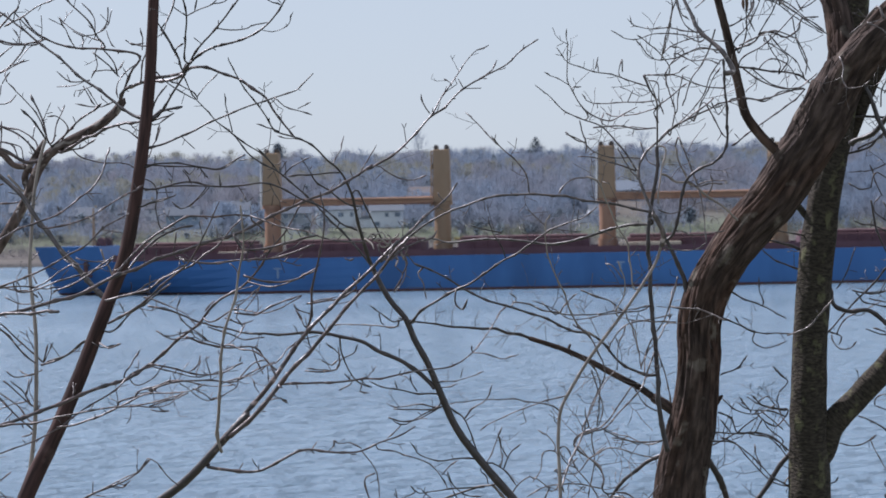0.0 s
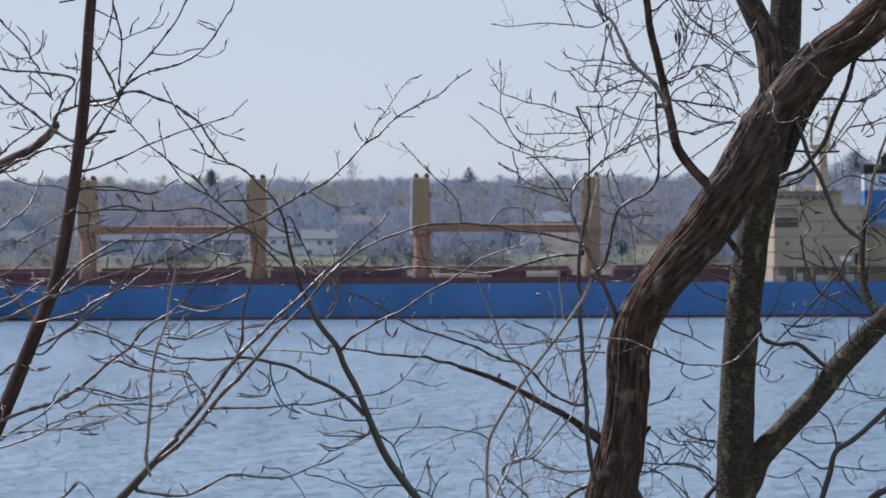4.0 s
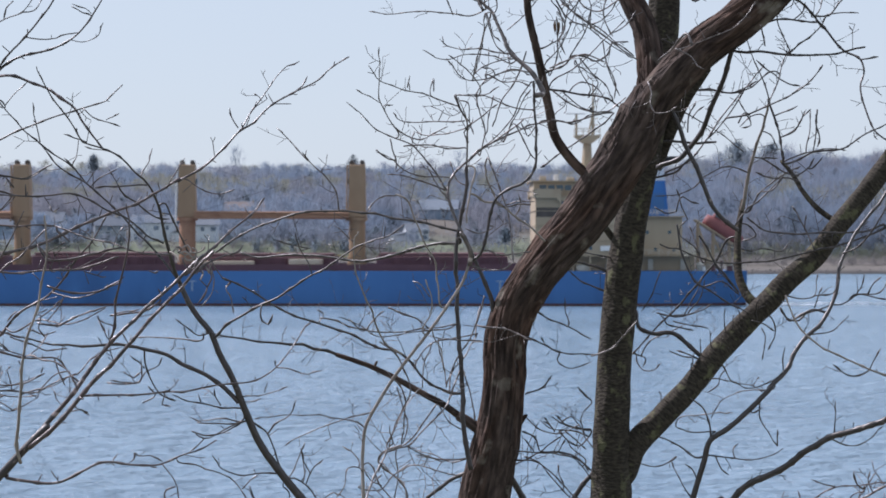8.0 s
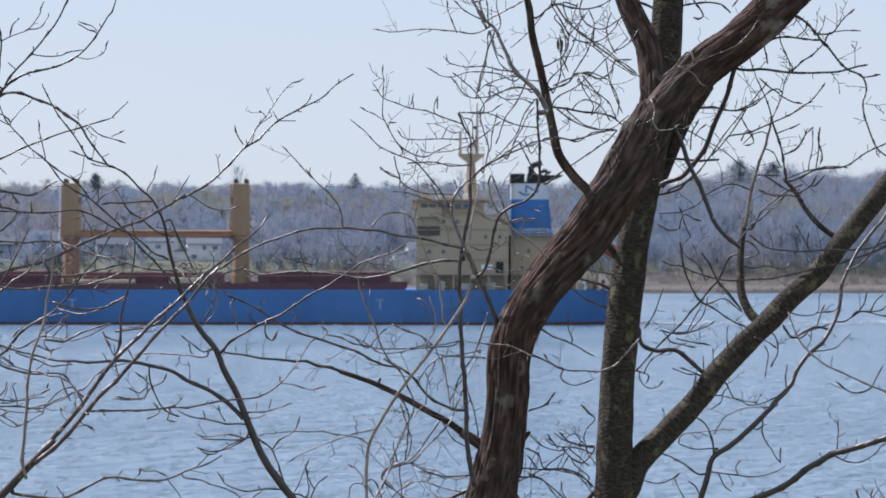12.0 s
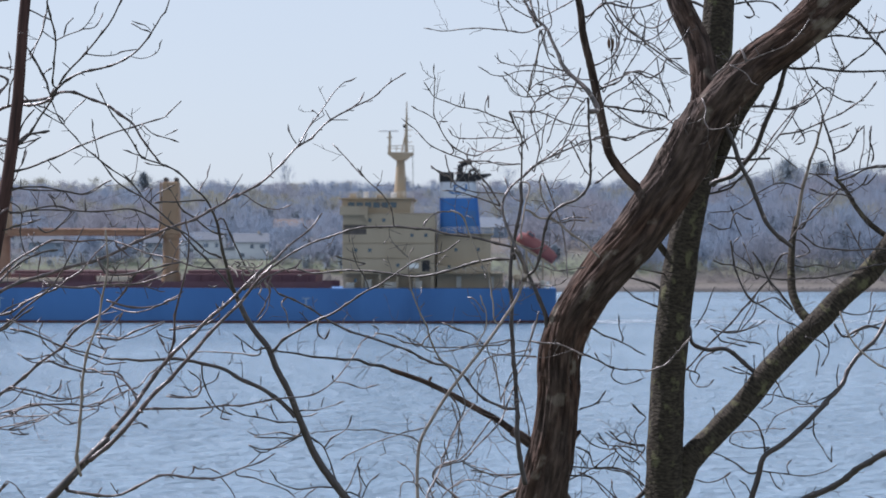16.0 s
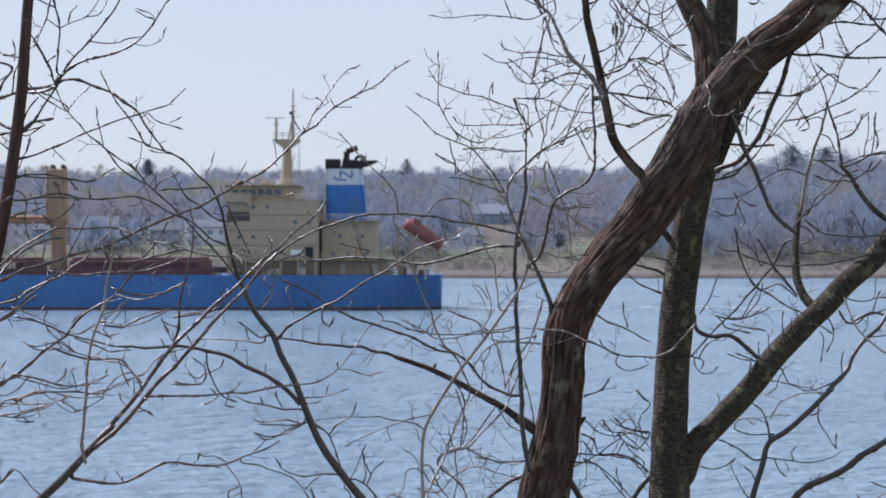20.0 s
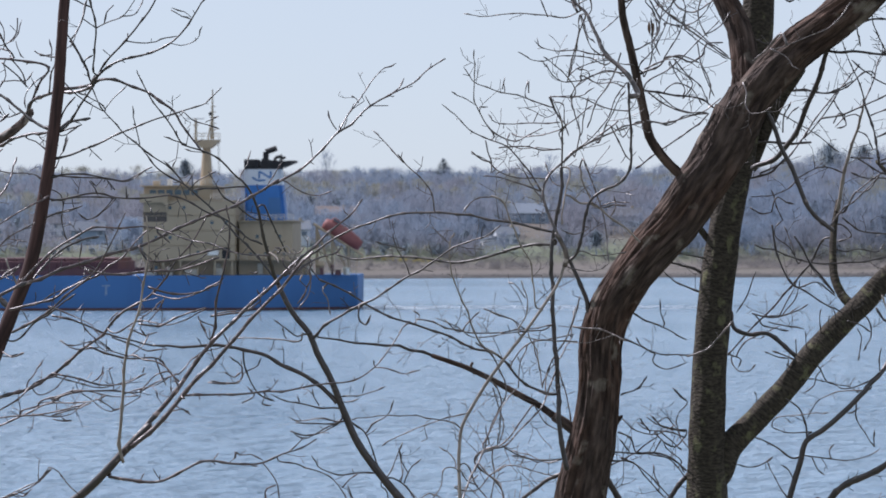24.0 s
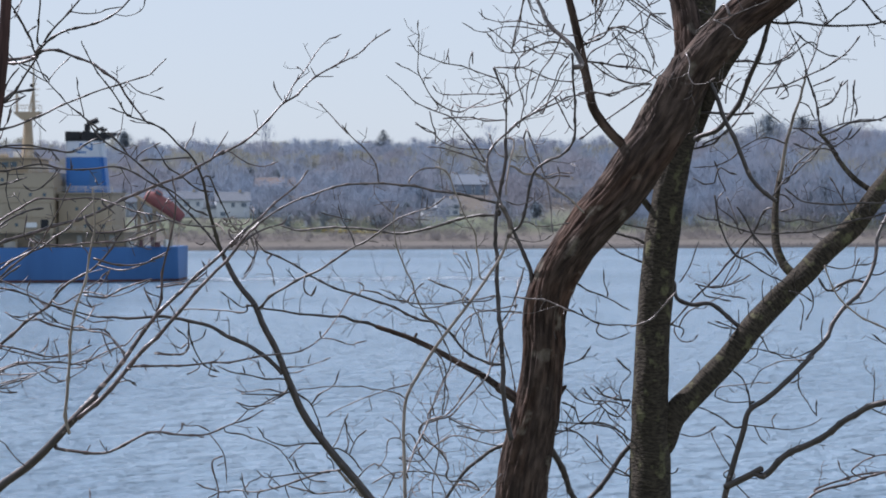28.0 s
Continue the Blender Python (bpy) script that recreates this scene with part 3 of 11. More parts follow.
    for x in (25.9, 26.1):
        rod(bm, (x, 0.4, mz + 8.5), (x - 0.1, 0.4, mz + 2.0), 0.03, 4)
    part("stay_wire", bm, BLACK, m)


make_superstructure()


def make_stern():
    b = new("free_fall_lifeboat")
    b.parent = ship
    b.matrix_basis = pose(3.4, 0, DECK + 7.2, 0, -33, 0)
    b["label"] = "orange-red free-fall lifeboat tilted on its ramp"
    bm = bmesh.new()
    bmesh.ops.create_uvsphere(bm, u_segments=16, v_segments=10, radius=1)
    for v in bm.verts:
        x = max(-1, min(1, v.co.x * 1.25))
        v.co = Vector((x * 4.0, v.co.y * 1.5, v.co.z * (1.6 if v.co.z > 0 else 1.4)))
    part("boat_hull", bm, BOATRED, b, smooth=True)
    part("boat_cab", box(1.4, 3.0, -0.8, 0.8, 1.0, 1.95, 0.25), BOATRED, b)
    part("boat_window", box(1.6, 2.8, 0.78, 0.83, 1.4, 1.75), DARKGLASS, b)
    ramp = new("boat_ramp")
    ramp.parent = ship
    ramp["label"] = "buff lifeboat launching ramp"

    def bar(name, a, b, r):
        bm = bmesh.new()
        rod(bm, a, b, r, 6)
        part(name, bm, TAN, ramp)
    for y in (-1.3, 1.3):
        bar("ramp_rail", (-0.4, y, DECK + 3.4), (8.6, y, DECK + 9.2), 0.2)
        for x in (2.2, 5.2, 8.0):
            bar("ramp_leg", (x, y, DECK), (x, y, DECK + 4.0 + (x - 0.6) * 0.67), 0.18)
        bar("brace", (2.2, y, DECK + 0.2), (5.2, y, DECK + 6.0), 0.12)
        bar("brace", (5.2, y, DECK + 0.2), (8.0, y, DECK + 8.0), 0.12)
    bm = bmesh.new()
    for i in range(13):
        x = 0.3 + i * 0.75
        rod(bm, (x, HALF * 0.62, DECK), (x, HALF * 0.62, DECK + 1.1), 0.04, 5)
    for h in (0.4, 0.75, 1.1):
        rod(bm, (0.3, HALF * 0.62, DECK + h), (9.3, HALF * 0.62, DECK + h), 0.035, 5)
    part("stern_rail", bm, RAIL, ship)
    for x, h, w in ((1.6, 1.2, 0.6), (3.4, 0.9, 1.2), (6.3, 1.3, 0.8), (8.0, 0.8, 0.6)):
        bm = bmesh.new()
        rod(bm, (x, 10.5, DECK), (x, 10.5, DECK + h), w / 2, 10, w / 2.6)
        rod(bm, (x, 10.5, DECK + h * 0.9), (x, 10.5, DECK + h), w / 1.7, 10)
        part("mooring_bitt", bm, DECKBROWN if w > 0.7 else WHITE, ship)
    for x, y, w, h, mat in ((10.2, 8.6, 1.1, 2.2, DECKBROWN), (8.6, 9.2, 1.6, 1.5, RAIL), (6.9, 6.5, 2.0, 2.4, TAN), (4.6, 8.2, 0.8, 1.8, DECKBROWN), (2.4, 6.0, 1.2, 1.4, RAIL)):
        bm = bmesh.new()
        rod(bm, (x, y, DECK), (x, y, DECK + h * 0.75), w * 0.32, 12)
        rod(bm, (x, y, DECK + h * 0.7), (x, y, DECK + h), w * 0.5, 12, w * 0.3)
        part("ventilator", bm, mat, ship, "mushroom ventilator on the after deck")
    bm = bmesh.new()
    add_box(bm, 195.6, 196.4, 0, 0.5, 3.6, 6.2, 0.1)
    add_box(bm, 194.8, 197.2, 0.1, 0.6, 3.3, 3.9, 0.12)
    for v in bm.verts:
        v.co.y += hull_half(196, 4.5) - 0.25
    part("anchor", bm, BOOT, ship, "rust-brown anchor against the bow")
    bm = bmesh.new()
    rod(bm, (0.8, 0, DECK), (0.6, 0, DECK + 4.5), 0.07, 5)
    part("ensign_staff", bm, TAN, ship)
    # fittings on the forecastle
    bm = bmesh.new()
    rod(bm, (196, 0, FORE), (196, 0, FORE + 7), 0.35, 8, 0.15)
    part("foremast", bm, CRANE, ship)
    for y in (-3, 3):
        bm = bmesh.new()
        rod(bm, (194, y - 1, FORE + 0.9), (194, y + 1, FORE + 0.9), 0.7, 12)
        add_box(bm, 193.2, 194.8, y - 0.9, y + 0.9, FORE, FORE + 0.7)
        part("windlass", bm, DECKBROWN, ship)


make_stern()



def make_wake():
    """Broken foam trailing from the stern and a thin line along the hull, in small flat flakes."""
    rng = random.Random(4)
    w = thing("wake", ship_pose(0), "thin broken white wake trailing from the stern", "wake")
    bm = bmesh.new()
    for i in range(210):
        x = -2 - 62 * rng.random() ** 1.6
        y = rng.choice((-7.5, 0.0, 7.0)) + rng.gauss(0, 1.2) * (1 + abs(x) / 30)
        a, b = rng.uniform(0.5, 2.4), rng.uniform(0.15, 0.45)
        ring = [bm.verts.new((x + math.cos(k * 0.7854) * a * rng.uniform(0.6, 1.2), y + math.sin(k * 0.7854) * b * rng.uniform(0.6, 1.2), 0.03)) for k in range(8)]
        top = [bm.verts.new((q.co.x * 0.98 + x * 0.02, q.co.y * 0.98 + y * 0.02, 0.09)) for q in ring]
        bm.faces.new(top)
        for k in range(8):
            bm.faces.new((ring[k], ring[(k + 1) % 8], top[(k + 1) % 8], top[k]))
    tagged(part("foam", bm, FOAM, w), kind="stuff")
    return w


wake = make_wake()

# ---- the far shore: houses ----
SIDING = {
    "white": surface("siding_white", (0.56, 0.6, 0.64), (0.66, 0.69, 0.72), 0.6, 0.7, stretch=(0.2, 0.2, 3)),
    "grey": surface("siding_grey", (0.24, 0.27, 0.3), (0.3, 0.33, 0.36), 0.6, 0.8, stretch=(0.2, 0.2, 3)),
    "blue": surface("siding_blue_grey", (0.2, 0.27, 0.36), (0.26, 0.33, 0.42), 0.6, 0.8, stretch=(0.2, 0.2, 3)),
    "tan": surface("siding_tan", (0.38, 0.33, 0.26), (0.46, 0.4, 0.32), 0.6, 0.8, stretch=(0.2, 0.2, 3)),
}
ROOF = {
    "grey": surface("shingle_grey", (0.1, 0.12, 0.15), (0.145, 0.165, 0.195), 0.8, 0.9, stretch=(1, 1, 4)),
    "brown": surface("shingle_brown", (0.17, 0.145, 0.14), (0.22, 0.185, 0.175), 0.8, 0.9, stretch=(1, 1, 4)),
    "dark": surface("shingle_dark", (0.08, 0.085, 0.1), (0.13, 0.135, 0.15), 0.8, 0.9, stretch=(1, 1, 4)),
    "light": surface("shingle_light", (0.168, 0.2, 0.246), (0.205, 0.24, 0.288), 0.8, 0.9, stretch=(1, 1, 4)),
    "pale": surface("shingle_pale", (0.14, 0.16, 0.19), (0.185, 0.205, 0.235), 0.8, 0.9, stretch=(1, 1, 4)),
}


def make_house(x, y, turn, w, d, h, rise, wall, roof, label, floors=2, wing=False):
    z = min(land(x + a, y + b) for a in (-w / 2, w / 2) for b in (-d / 2, d / 2)) - 0.3
    hs = thing("house", pose(x, y, z, 0, 0, turn), label, "house", group="houses across the bay")
    bm = prism(((-w / 2, 0), (w / 2, 0), (w / 2, h), (-w / 2, h)), -d / 2, d / 2)
    part("wall", bm, SIDING[wall], hs)
    for s in (-1, 1):
        bm = prism(((-d / 2, h - 0.002), (d / 2, h - 0.002), (0, h + rise)), -0.1, 0.1)
        for v in bm.verts:
            v.co = Vector((s * (w / 2 - 0.11) + v.co.y, v.co.x, v.co.z))
        part("gable", bm, SIDING[wall], hs)
        bm = bmesh.new()
        e = 0.5
        p = [(-w / 2 - e, s * (d / 2 + e), h - rise * e / (d / 2)), (w / 2 + e, s * (d / 2 + e), h - rise * e / (d / 2)), (w / 2 + e, 0, h + rise), (-w / 2 - e, 0, h + rise)]
        lo = [bm.verts.new(q) for q in p]
        hi = [bm.verts.new((q[0], q[1], q[2] + 0.25)) for q in p]
        bm.faces.new(lo)
        bm.faces.new(hi[::-1])
        for i in range(4):
            bm.faces.new((lo[i], hi[i], hi[(i + 1) % 4], lo[(i + 1) % 4]))
        bmesh.ops.recalc_face_normals(bm, faces=bm.faces)
        part("roof", bm, ROOF[roof], hs)
    part("chimney", box(w * 0.2, w * 0.2 + 0.9, -0.4, 0.5, h + rise * 0.5, h + rise + 1.0), SIDING["tan"], hs)
    n = max(3, int(w / 3.2))
    rng = random.Random(int(x * 7 + y))
    for fl in range(floors):
        for i in range(n):
            xx = -w / 2 + w * (i + rng.uniform(0.38, 0.62)) / n
            zz = 0.9 + fl * h / floors
            if rng.random() < 0.22:
                continue
            g = rng.choice((0.5, 0.62, 0.95))
            win = part("window", box(xx - g, xx + g, -d / 2 - 0.06, -d / 2 - 0.02, zz, zz + 1.5), HOUSEGLASS, hs)
            bm = bmesh.new()
            for a, b, c, e in ((-g - 0.13, -g, 0, 1.5), (g, g + 0.13, 0, 1.5), (-g - 0.13, g + 0.13, 1.5, 1.65), (-g - 0.13, g + 0.13, -0.15, 0)):
                add_box(bm, xx + a, xx + b, -d / 2 - 0.1, -d / 2 - 0.004, zz + c, zz + e)
            part("window_frame", bm, SIDING["white"], win)
    if wing:
        bm = prism(((-w / 2 - 5, 0), (-w / 2 - 0.02, 0), (-w / 2 - 0.02, h * 0.55), (-w / 2 - 5, h * 0.55)), -d / 2 + 1, d / 2 - 1)
        part("side_wing", bm, SIDING[wall], hs)
        bm = prism(((-w / 2 - 5.4, h * 0.55 + 0.004), (-w / 2 - 0.04, h * 0.55 + 0.004), (-w / 2 - 0.04, h * 0.55 + 1.4)), -d / 2 + 0.6, d / 2 - 0.6)
        part("wing_roof", bm, ROOF[roof], hs)
    return hs


def spot(px, d):
    """World x of a place that bears px along the shore scale, at the distance d."""
    return d * (px - 784) / 4446


for px, d, turn, w, dp, h, rise, wall, roof, label, fl, wing in (
    (452, 905, 8, 12, 9, 6.4, 3.0, "white", "pale", "white two-storey shore house with a pale gable roof", 2, True),
    (368, 908, -5, 15, 9, 7.0, 2.6, "white", "grey", "long white shore house with many windows", 2, False),
    (290, 912, 10, 11, 9, 5.6, 3.0, "grey", "grey", "grey shingled house above the lawn", 2, False),
    (528, 985, 4, 15, 9, 4.0, 3.2, "grey", "brown", "low grey house with a broad faded brown roof", 1, False),
    (620, 1030, -8, 12, 9, 4.6, 3.0, "tan", "dark", "tan hillside house under bare trees", 1, False),
    (872, 997, -6, 15, 9, 4.6, 3.6, "blue", "light", "blue-grey house with a wide pale grey roof", 2, False),
    (830, 918, 14, 8, 7, 4.0, 2.6, "white", "pale", "small white gabled cottage by the shore", 2, True),
    (1040, 985, 0, 13, 9, 4.4, 3.0, "grey", "dark", "grey house half hidden by trees", 1, False),
    (180, 930, -4, 13, 9, 5.2, 3.2, "white", "grey", "white house among bare trees", 2, False),
    (90, 915, 6, 12, 9, 5.4, 3.0, "blue", "grey", "blue-grey house near the water", 2, False),
    (20, 940, 12, 14, 9, 5.4, 3.4, "white", "dark", "white house with a dark roof", 2, True),
    (-80, 920, -6, 12, 9, 5.0, 3.0, "tan", "grey", "tan house near the water", 2, False),
    (-190, 935, 3, 12, 9, 5.0, 3.0, "grey", "pale", "grey house with a pale roof", 2, False),
):
    make_house(spot(px, d), d, turn, w, dp, h, rise, wall, roof, label, fl, wing)

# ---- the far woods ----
# blued and lightened: the haze of distance is mixed into these base colours
HAZED_WOOD = surface("bare_twigs_hazed", (0.222, 0.29, 0.395), (0.256, 0.33, 0.435), 0.05, 0.95, stain=(0.262, 0.278, 0.33), stain_scale=0.018, stain_amt=(0.42, 0.6), spec=0.05)
HAZED_BUDDING = surface("budding_twigs_hazed", (0.262, 0.275, 0.245), (0.29, 0.305, 0.268), 0.05, 0.95, spec=0.05)
HAZED_EVERGREEN = surface("evergreen_needles_hazed", (0.135, 0.18, 0.225), (0.175, 0.225, 0.27), 0.2, 0.9, spec=0.1)
HAZED_BRUSH = surface("shore_brush", (0.175, 0.175, 0.185), (0.235, 0.23, 0.235), 0.1, 0.95, spec=0.05)
CLEARED = ((spot(877, 997), 997, 9.0, 122), (spot(528, 985), 985, 8.0, 45), (spot(452, 905), 905, 8.0, 40), (spot(1040, 940), 940, 11.0, 60))
HOUSE_SPOTS = [(o.location.x, o.location.y) for o in scene.objects if o.name.startswith("house")]


def blades(rng, base, height, spread, count, width, lean=1.0):
    """Thin upward twigs of one bare crown, as triangles; the crown thins out towards its rim."""
    n = count
    t = rng.random(n) ** 0.75
    ang = rng.random(n) * 2 * np.pi
    rad = spread * np.minimum(1.5, np.abs(rng.normal(0, 0.62, n))) * np.sin(np.pi * (0.12 + 0.83 * t)) ** 0.7
    a = np.stack([np.cos(ang) * rad, np.sin(ang) * rad, height * (0.12 + 0.78 * t)], 1)
    d = np.stack([np.cos(ang) * 0.35 * lean, np.sin(ang) * 0.35 * lean, np.full(n, 1.0)], 1) + rng.normal(0, 0.3, (n, 3))
    ln = height * (0.06 + 0.1 * rng.random(n))
    return needles(rng, a, d * ln[:, None], width, np.array(base))


def needles(rng, a, d, width, base=0):
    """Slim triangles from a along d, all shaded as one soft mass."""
    n = len(a)
    w = rng.normal(0, 1, (n, 3))
    w[:, 2] *= 0.4
    w /= np.linalg.norm(w, axis=1)[:, None]
    w *= width * (0.6 + 0.8 * rng.random(n))[:, None]
    tri = np.stack([a - w, a + w, a + d], 1).reshape(-1, 3)
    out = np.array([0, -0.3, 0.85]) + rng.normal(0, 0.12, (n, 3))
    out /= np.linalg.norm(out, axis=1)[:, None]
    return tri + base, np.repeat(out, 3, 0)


def trunk_tris(base, height, r):
    b = np.array(base)
    out = []
    for k in range(3):
        a0, a1 = k * 2.094, (k + 1) * 2.094
        p, q = np.array([math.cos(a0) * r, math.sin(a0) * r, -0.5]), np.array([math.cos(a1) * r, math.sin(a1) * r, -0.5])
        out += [p, q, np.array([0, 0, height * 0.75])]
    v = np.array(out)
    nrm = v * np.array([1, 1, 0]) + np.array([0, -0.001, 0])
    return v + b, nrm / np.linalg.norm(nrm, axis=1)[:, None]


def tri_object(name, tris, material, label, category):
    v = np.concatenate([t[0] for t in tris])
    n = len(v) // 3
    me = bpy.data.meshes.new(name)
    me.vertices.add(len(v))
    me.vertices.foreach_set("co", v.astype(np.float32).ravel())
    me.loops.add(n * 3)
    me.loops.foreach_set("vertex_index", np.arange(n * 3, dtype=np.int32))
    me.polygons.add(n)
    me.polygons.foreach_set("loop_start", np.arange(0, n * 3, 3, dtype=np.int32))
    me.update()
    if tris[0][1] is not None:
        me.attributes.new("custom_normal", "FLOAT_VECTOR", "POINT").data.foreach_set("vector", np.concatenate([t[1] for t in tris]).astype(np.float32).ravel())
    me.materials.append(material)
    return tagged(new(name, me), label, category, kind="stuff")


def near_house(x, y, front=14, side=9):
    return any(abs(x - hx) < side and -front < y - hy < 8 for hx, hy in HOUSE_SPOTS)


def open_ground(x, y):
    """Cleared slopes below the houses that look out over the bay."""
    return any(abs(x - hx * y / hy) < half and hy - deep < y < hy + 5 for hx, hy, half, deep in CLEARED)


def stand_height(x, y):
    """Height of the trees: uneven along the ridge, taller where the shore bends east."""
    px = 784 + x * 4446 / y
    h = 1.15 + 0.32 * noise.noise((x * 0.03, y * 0.02, 9)) + 0.25 * noise.noise((x * 0.1, y * 0.05, 4))
    return h * (1 + 0.55 * min(1, max(0, (px - 1270) / 110)))


def let_through(m):
    """Fine twigs let part of the light through between them."""
    nt = m.node_tree
    b = nt.nodes["Principled BSDF"]
    tr = nt.nodes.new("ShaderNodeBsdfTranslucent")
    nt.links.new(b.inputs["Base Color"].links[0].from_socket, tr.inputs["Color"])
    mx = nt.nodes.new("ShaderNodeMixShader")
    mx.inputs[0].default_value = 0.5
    nt.links.new(b.outputs[0], mx.inputs[1])
    nt.links.new(tr.outputs[0], mx.inputs[2])
    nt.links.new(mx.outputs[0], nt.nodes["Material Output"].inputs["Surface"])


for _m in (HAZED_WOOD, HAZED_BUDDING, HAZED_BRUSH):
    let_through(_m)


def make_woods():
    rng = np.random.default_rng(11)
    bare, bud, ever, brush = [], [], [], []
    for i in range(2300):
        y = 893 + 470 * rng.random() ** 1.25
        half = y * 0.27
        x = -half + 2 * half * rng.random()
        if (near_house(x, y, 34, 10) and rng.random() < 0.8) or near_house(x, y, 9, 8) or y < shore_line(x) + 30:
            continue
        if open_ground(x, y):
            continue
        z = land(x, y)
        h = rng.uniform(8.5, 12) * (0.8 if y < 930 else 1) * stand_height(x, y)
        k = rng.random()
        patch = noise.noise((x * 0.012, y * 0.012, 0.5))
        if k < 0.06:
            ever.append(blades(rng, (x, y, z), h * 0.8, 2.6, 330, 0.16, 0.8))
        elif patch > 0.12 and k < 0.7:
            bud.append(blades(rng, (x, y, z), h * 0.9, h * 0.5, 420, 0.12))
        else:
            bare.append(blades(rng, (x, y, z), h, h * 0.5, 420, 0.1))
            bare.append(trunk_tris((x, y, z), h, 0.28))
    # undergrowth and saplings between the crowns
    for i in range(5200):
        y = 890 + 470 * rng.random() ** 1.2
        x = y * rng.uniform(-0.27, 0.27)
        if near_house(x, y, 20, 9) or open_ground(x, y) or y < shore_line(x) + 30:
            continue
        k = 90
        h = rng.uniform(5, 9.5) * (0.7 if y < 930 else 1) * stand_height(x, y)
        at = np.stack([x + rng.normal(0, 4.0, k), y + rng.normal(0, 4.0, k), land(x, y) - 0.5 + h * 0.85 * rng.random(k)], 1)
        up = np.stack([rng.normal(0, 0.25, k), rng.normal(0, 0.25, k), rng.uniform(0.8, 2.2, k)], 1)
        bare.append(needles(rng, at, up, 0.085))
    for i in range(650):
        x = rng.uniform(-255, 270)
        y = shore_line(x) + rng.uniform(30, 130)
        if near_house(x, y, 8, 8) or open_ground(x, y) or (near_house(x, y, 30, 9) and rng.random() < 0.75):
            continue
        h = rng.uniform(4.5, 8.5)
        bare.append(blades(rng, (x, y, land(x, y)), h, h * 0.42, 300, 0.08))
    for i in range(2800):
        x = rng.uniform(-250, 250)
        y = shore_line(x) + 12 + 60 * rng.random() ** 1.6
        if near_house(x, y, 30, 8) and rng.random() < 0.8:
            continue
        if 25 < x < 75 and rng.random() < 0.75:
            continue
        h = rng.uniform(1.0, 3.2)
        brush.append(blades(rng, (x, y, land(x, y) - 0.3), h, h * 0.9, 90, 0.09, 1.3))
    for i in range(260):
        x = rng.uniform(-240, 260)
        y = shore_line(x) + rng.uniform(32, 95)
        if near_house(x, y, 10, 8) or open_ground(x, y) or (near_house(x, y, 30, 9) and rng.random() < 0.6):
            continue
        h = rng.uniform(2.5, 6.5)
        ever.append(blades(rng, (x, y, land(x, y) - h * 0.15), h, h * 0.5, 260, 0.16, 1.4))
    tri_object("bare_woods", bare, HAZED_WOOD, "leafless woods on the far hillside, blue-grey with painted haze", "woods")
    tri_object("budding_woods", bud, HAZED_BUDDING, "pale yellow-green budding trees on the far hillside, greyed with painted haze", "woods")
    tri_object("evergreens", ever, HAZED_EVERGREEN, "dark evergreens among the bare woods, blued with painted haze", "woods")
    tri_object("shore_brush", brush, HAZED_BRUSH, "brush and dead grass above the far beach, greyed with painted haze", "bushes")


make_woods()


def make_hedge():
    rng = np.random.default_rng(8)
    m = surface("yellow_hedge", (0.3, 0.26, 0.1), (0.4, 0.35, 0.14), 0.6, 0.9, spec=0.05)
    tris = []
    for i in range(70):
        x, y = spot(rng.uniform(574, 728), 880), 880 + rng.uniform(-1.2, 1.2)
        tris.append(blades(rng, (x, y, land(x, y) - 0.2), rng.uniform(0.8, 1.5), 0.9, 140, 0.07, 1.2))
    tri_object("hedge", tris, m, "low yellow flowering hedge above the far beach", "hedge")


make_hedge()


def make_shingle():
    """Dark stones along the far waterline."""
    rng = np.random.default_rng(21)
    STONE = surface("wet_stone", (0.03, 0.03, 0.034), (0.085, 0.082, 0.08), 0.6, 0.8)
    corner = np.array([(1, 0, 0), (0, 1, 0), (-1, 0, 0), (0, -1, 0), (0, 0, 1)], float)
    fan = [(0, 1, 4), (1, 2, 4), (2, 3, 4), (3, 0, 4)]
    tris = []
    for i in range(2200):
        x = rng.uniform(-245, 245)
        y = shore_line(x) + rng.uniform(-55, 7.0)
        r = rng.uniform(0.15, 0.55) * (1.6 if rng.random() < 0.06 else 1)
        a = rng.random() * 6.28
        c, s = math.cos(a), math.sin(a)
        v = corner * np.array([r * rng.uniform(0.8, 1.7), r, r * rng.uniform(0.5, 0.9)])
        v = np.stack([v[:, 0] * c - v[:, 1] * s, v[:, 0] * s + v[:, 1] * c, v[:, 2]], 1) + np.array([x, y, max(-0.05, land(x, y) - 0.08)])
        tris += [(v[list(f)], None) for f in fan]
    tri_object("shingle", tris, STONE, "dark wet stones along the far waterline", "stones")


make_shingle()


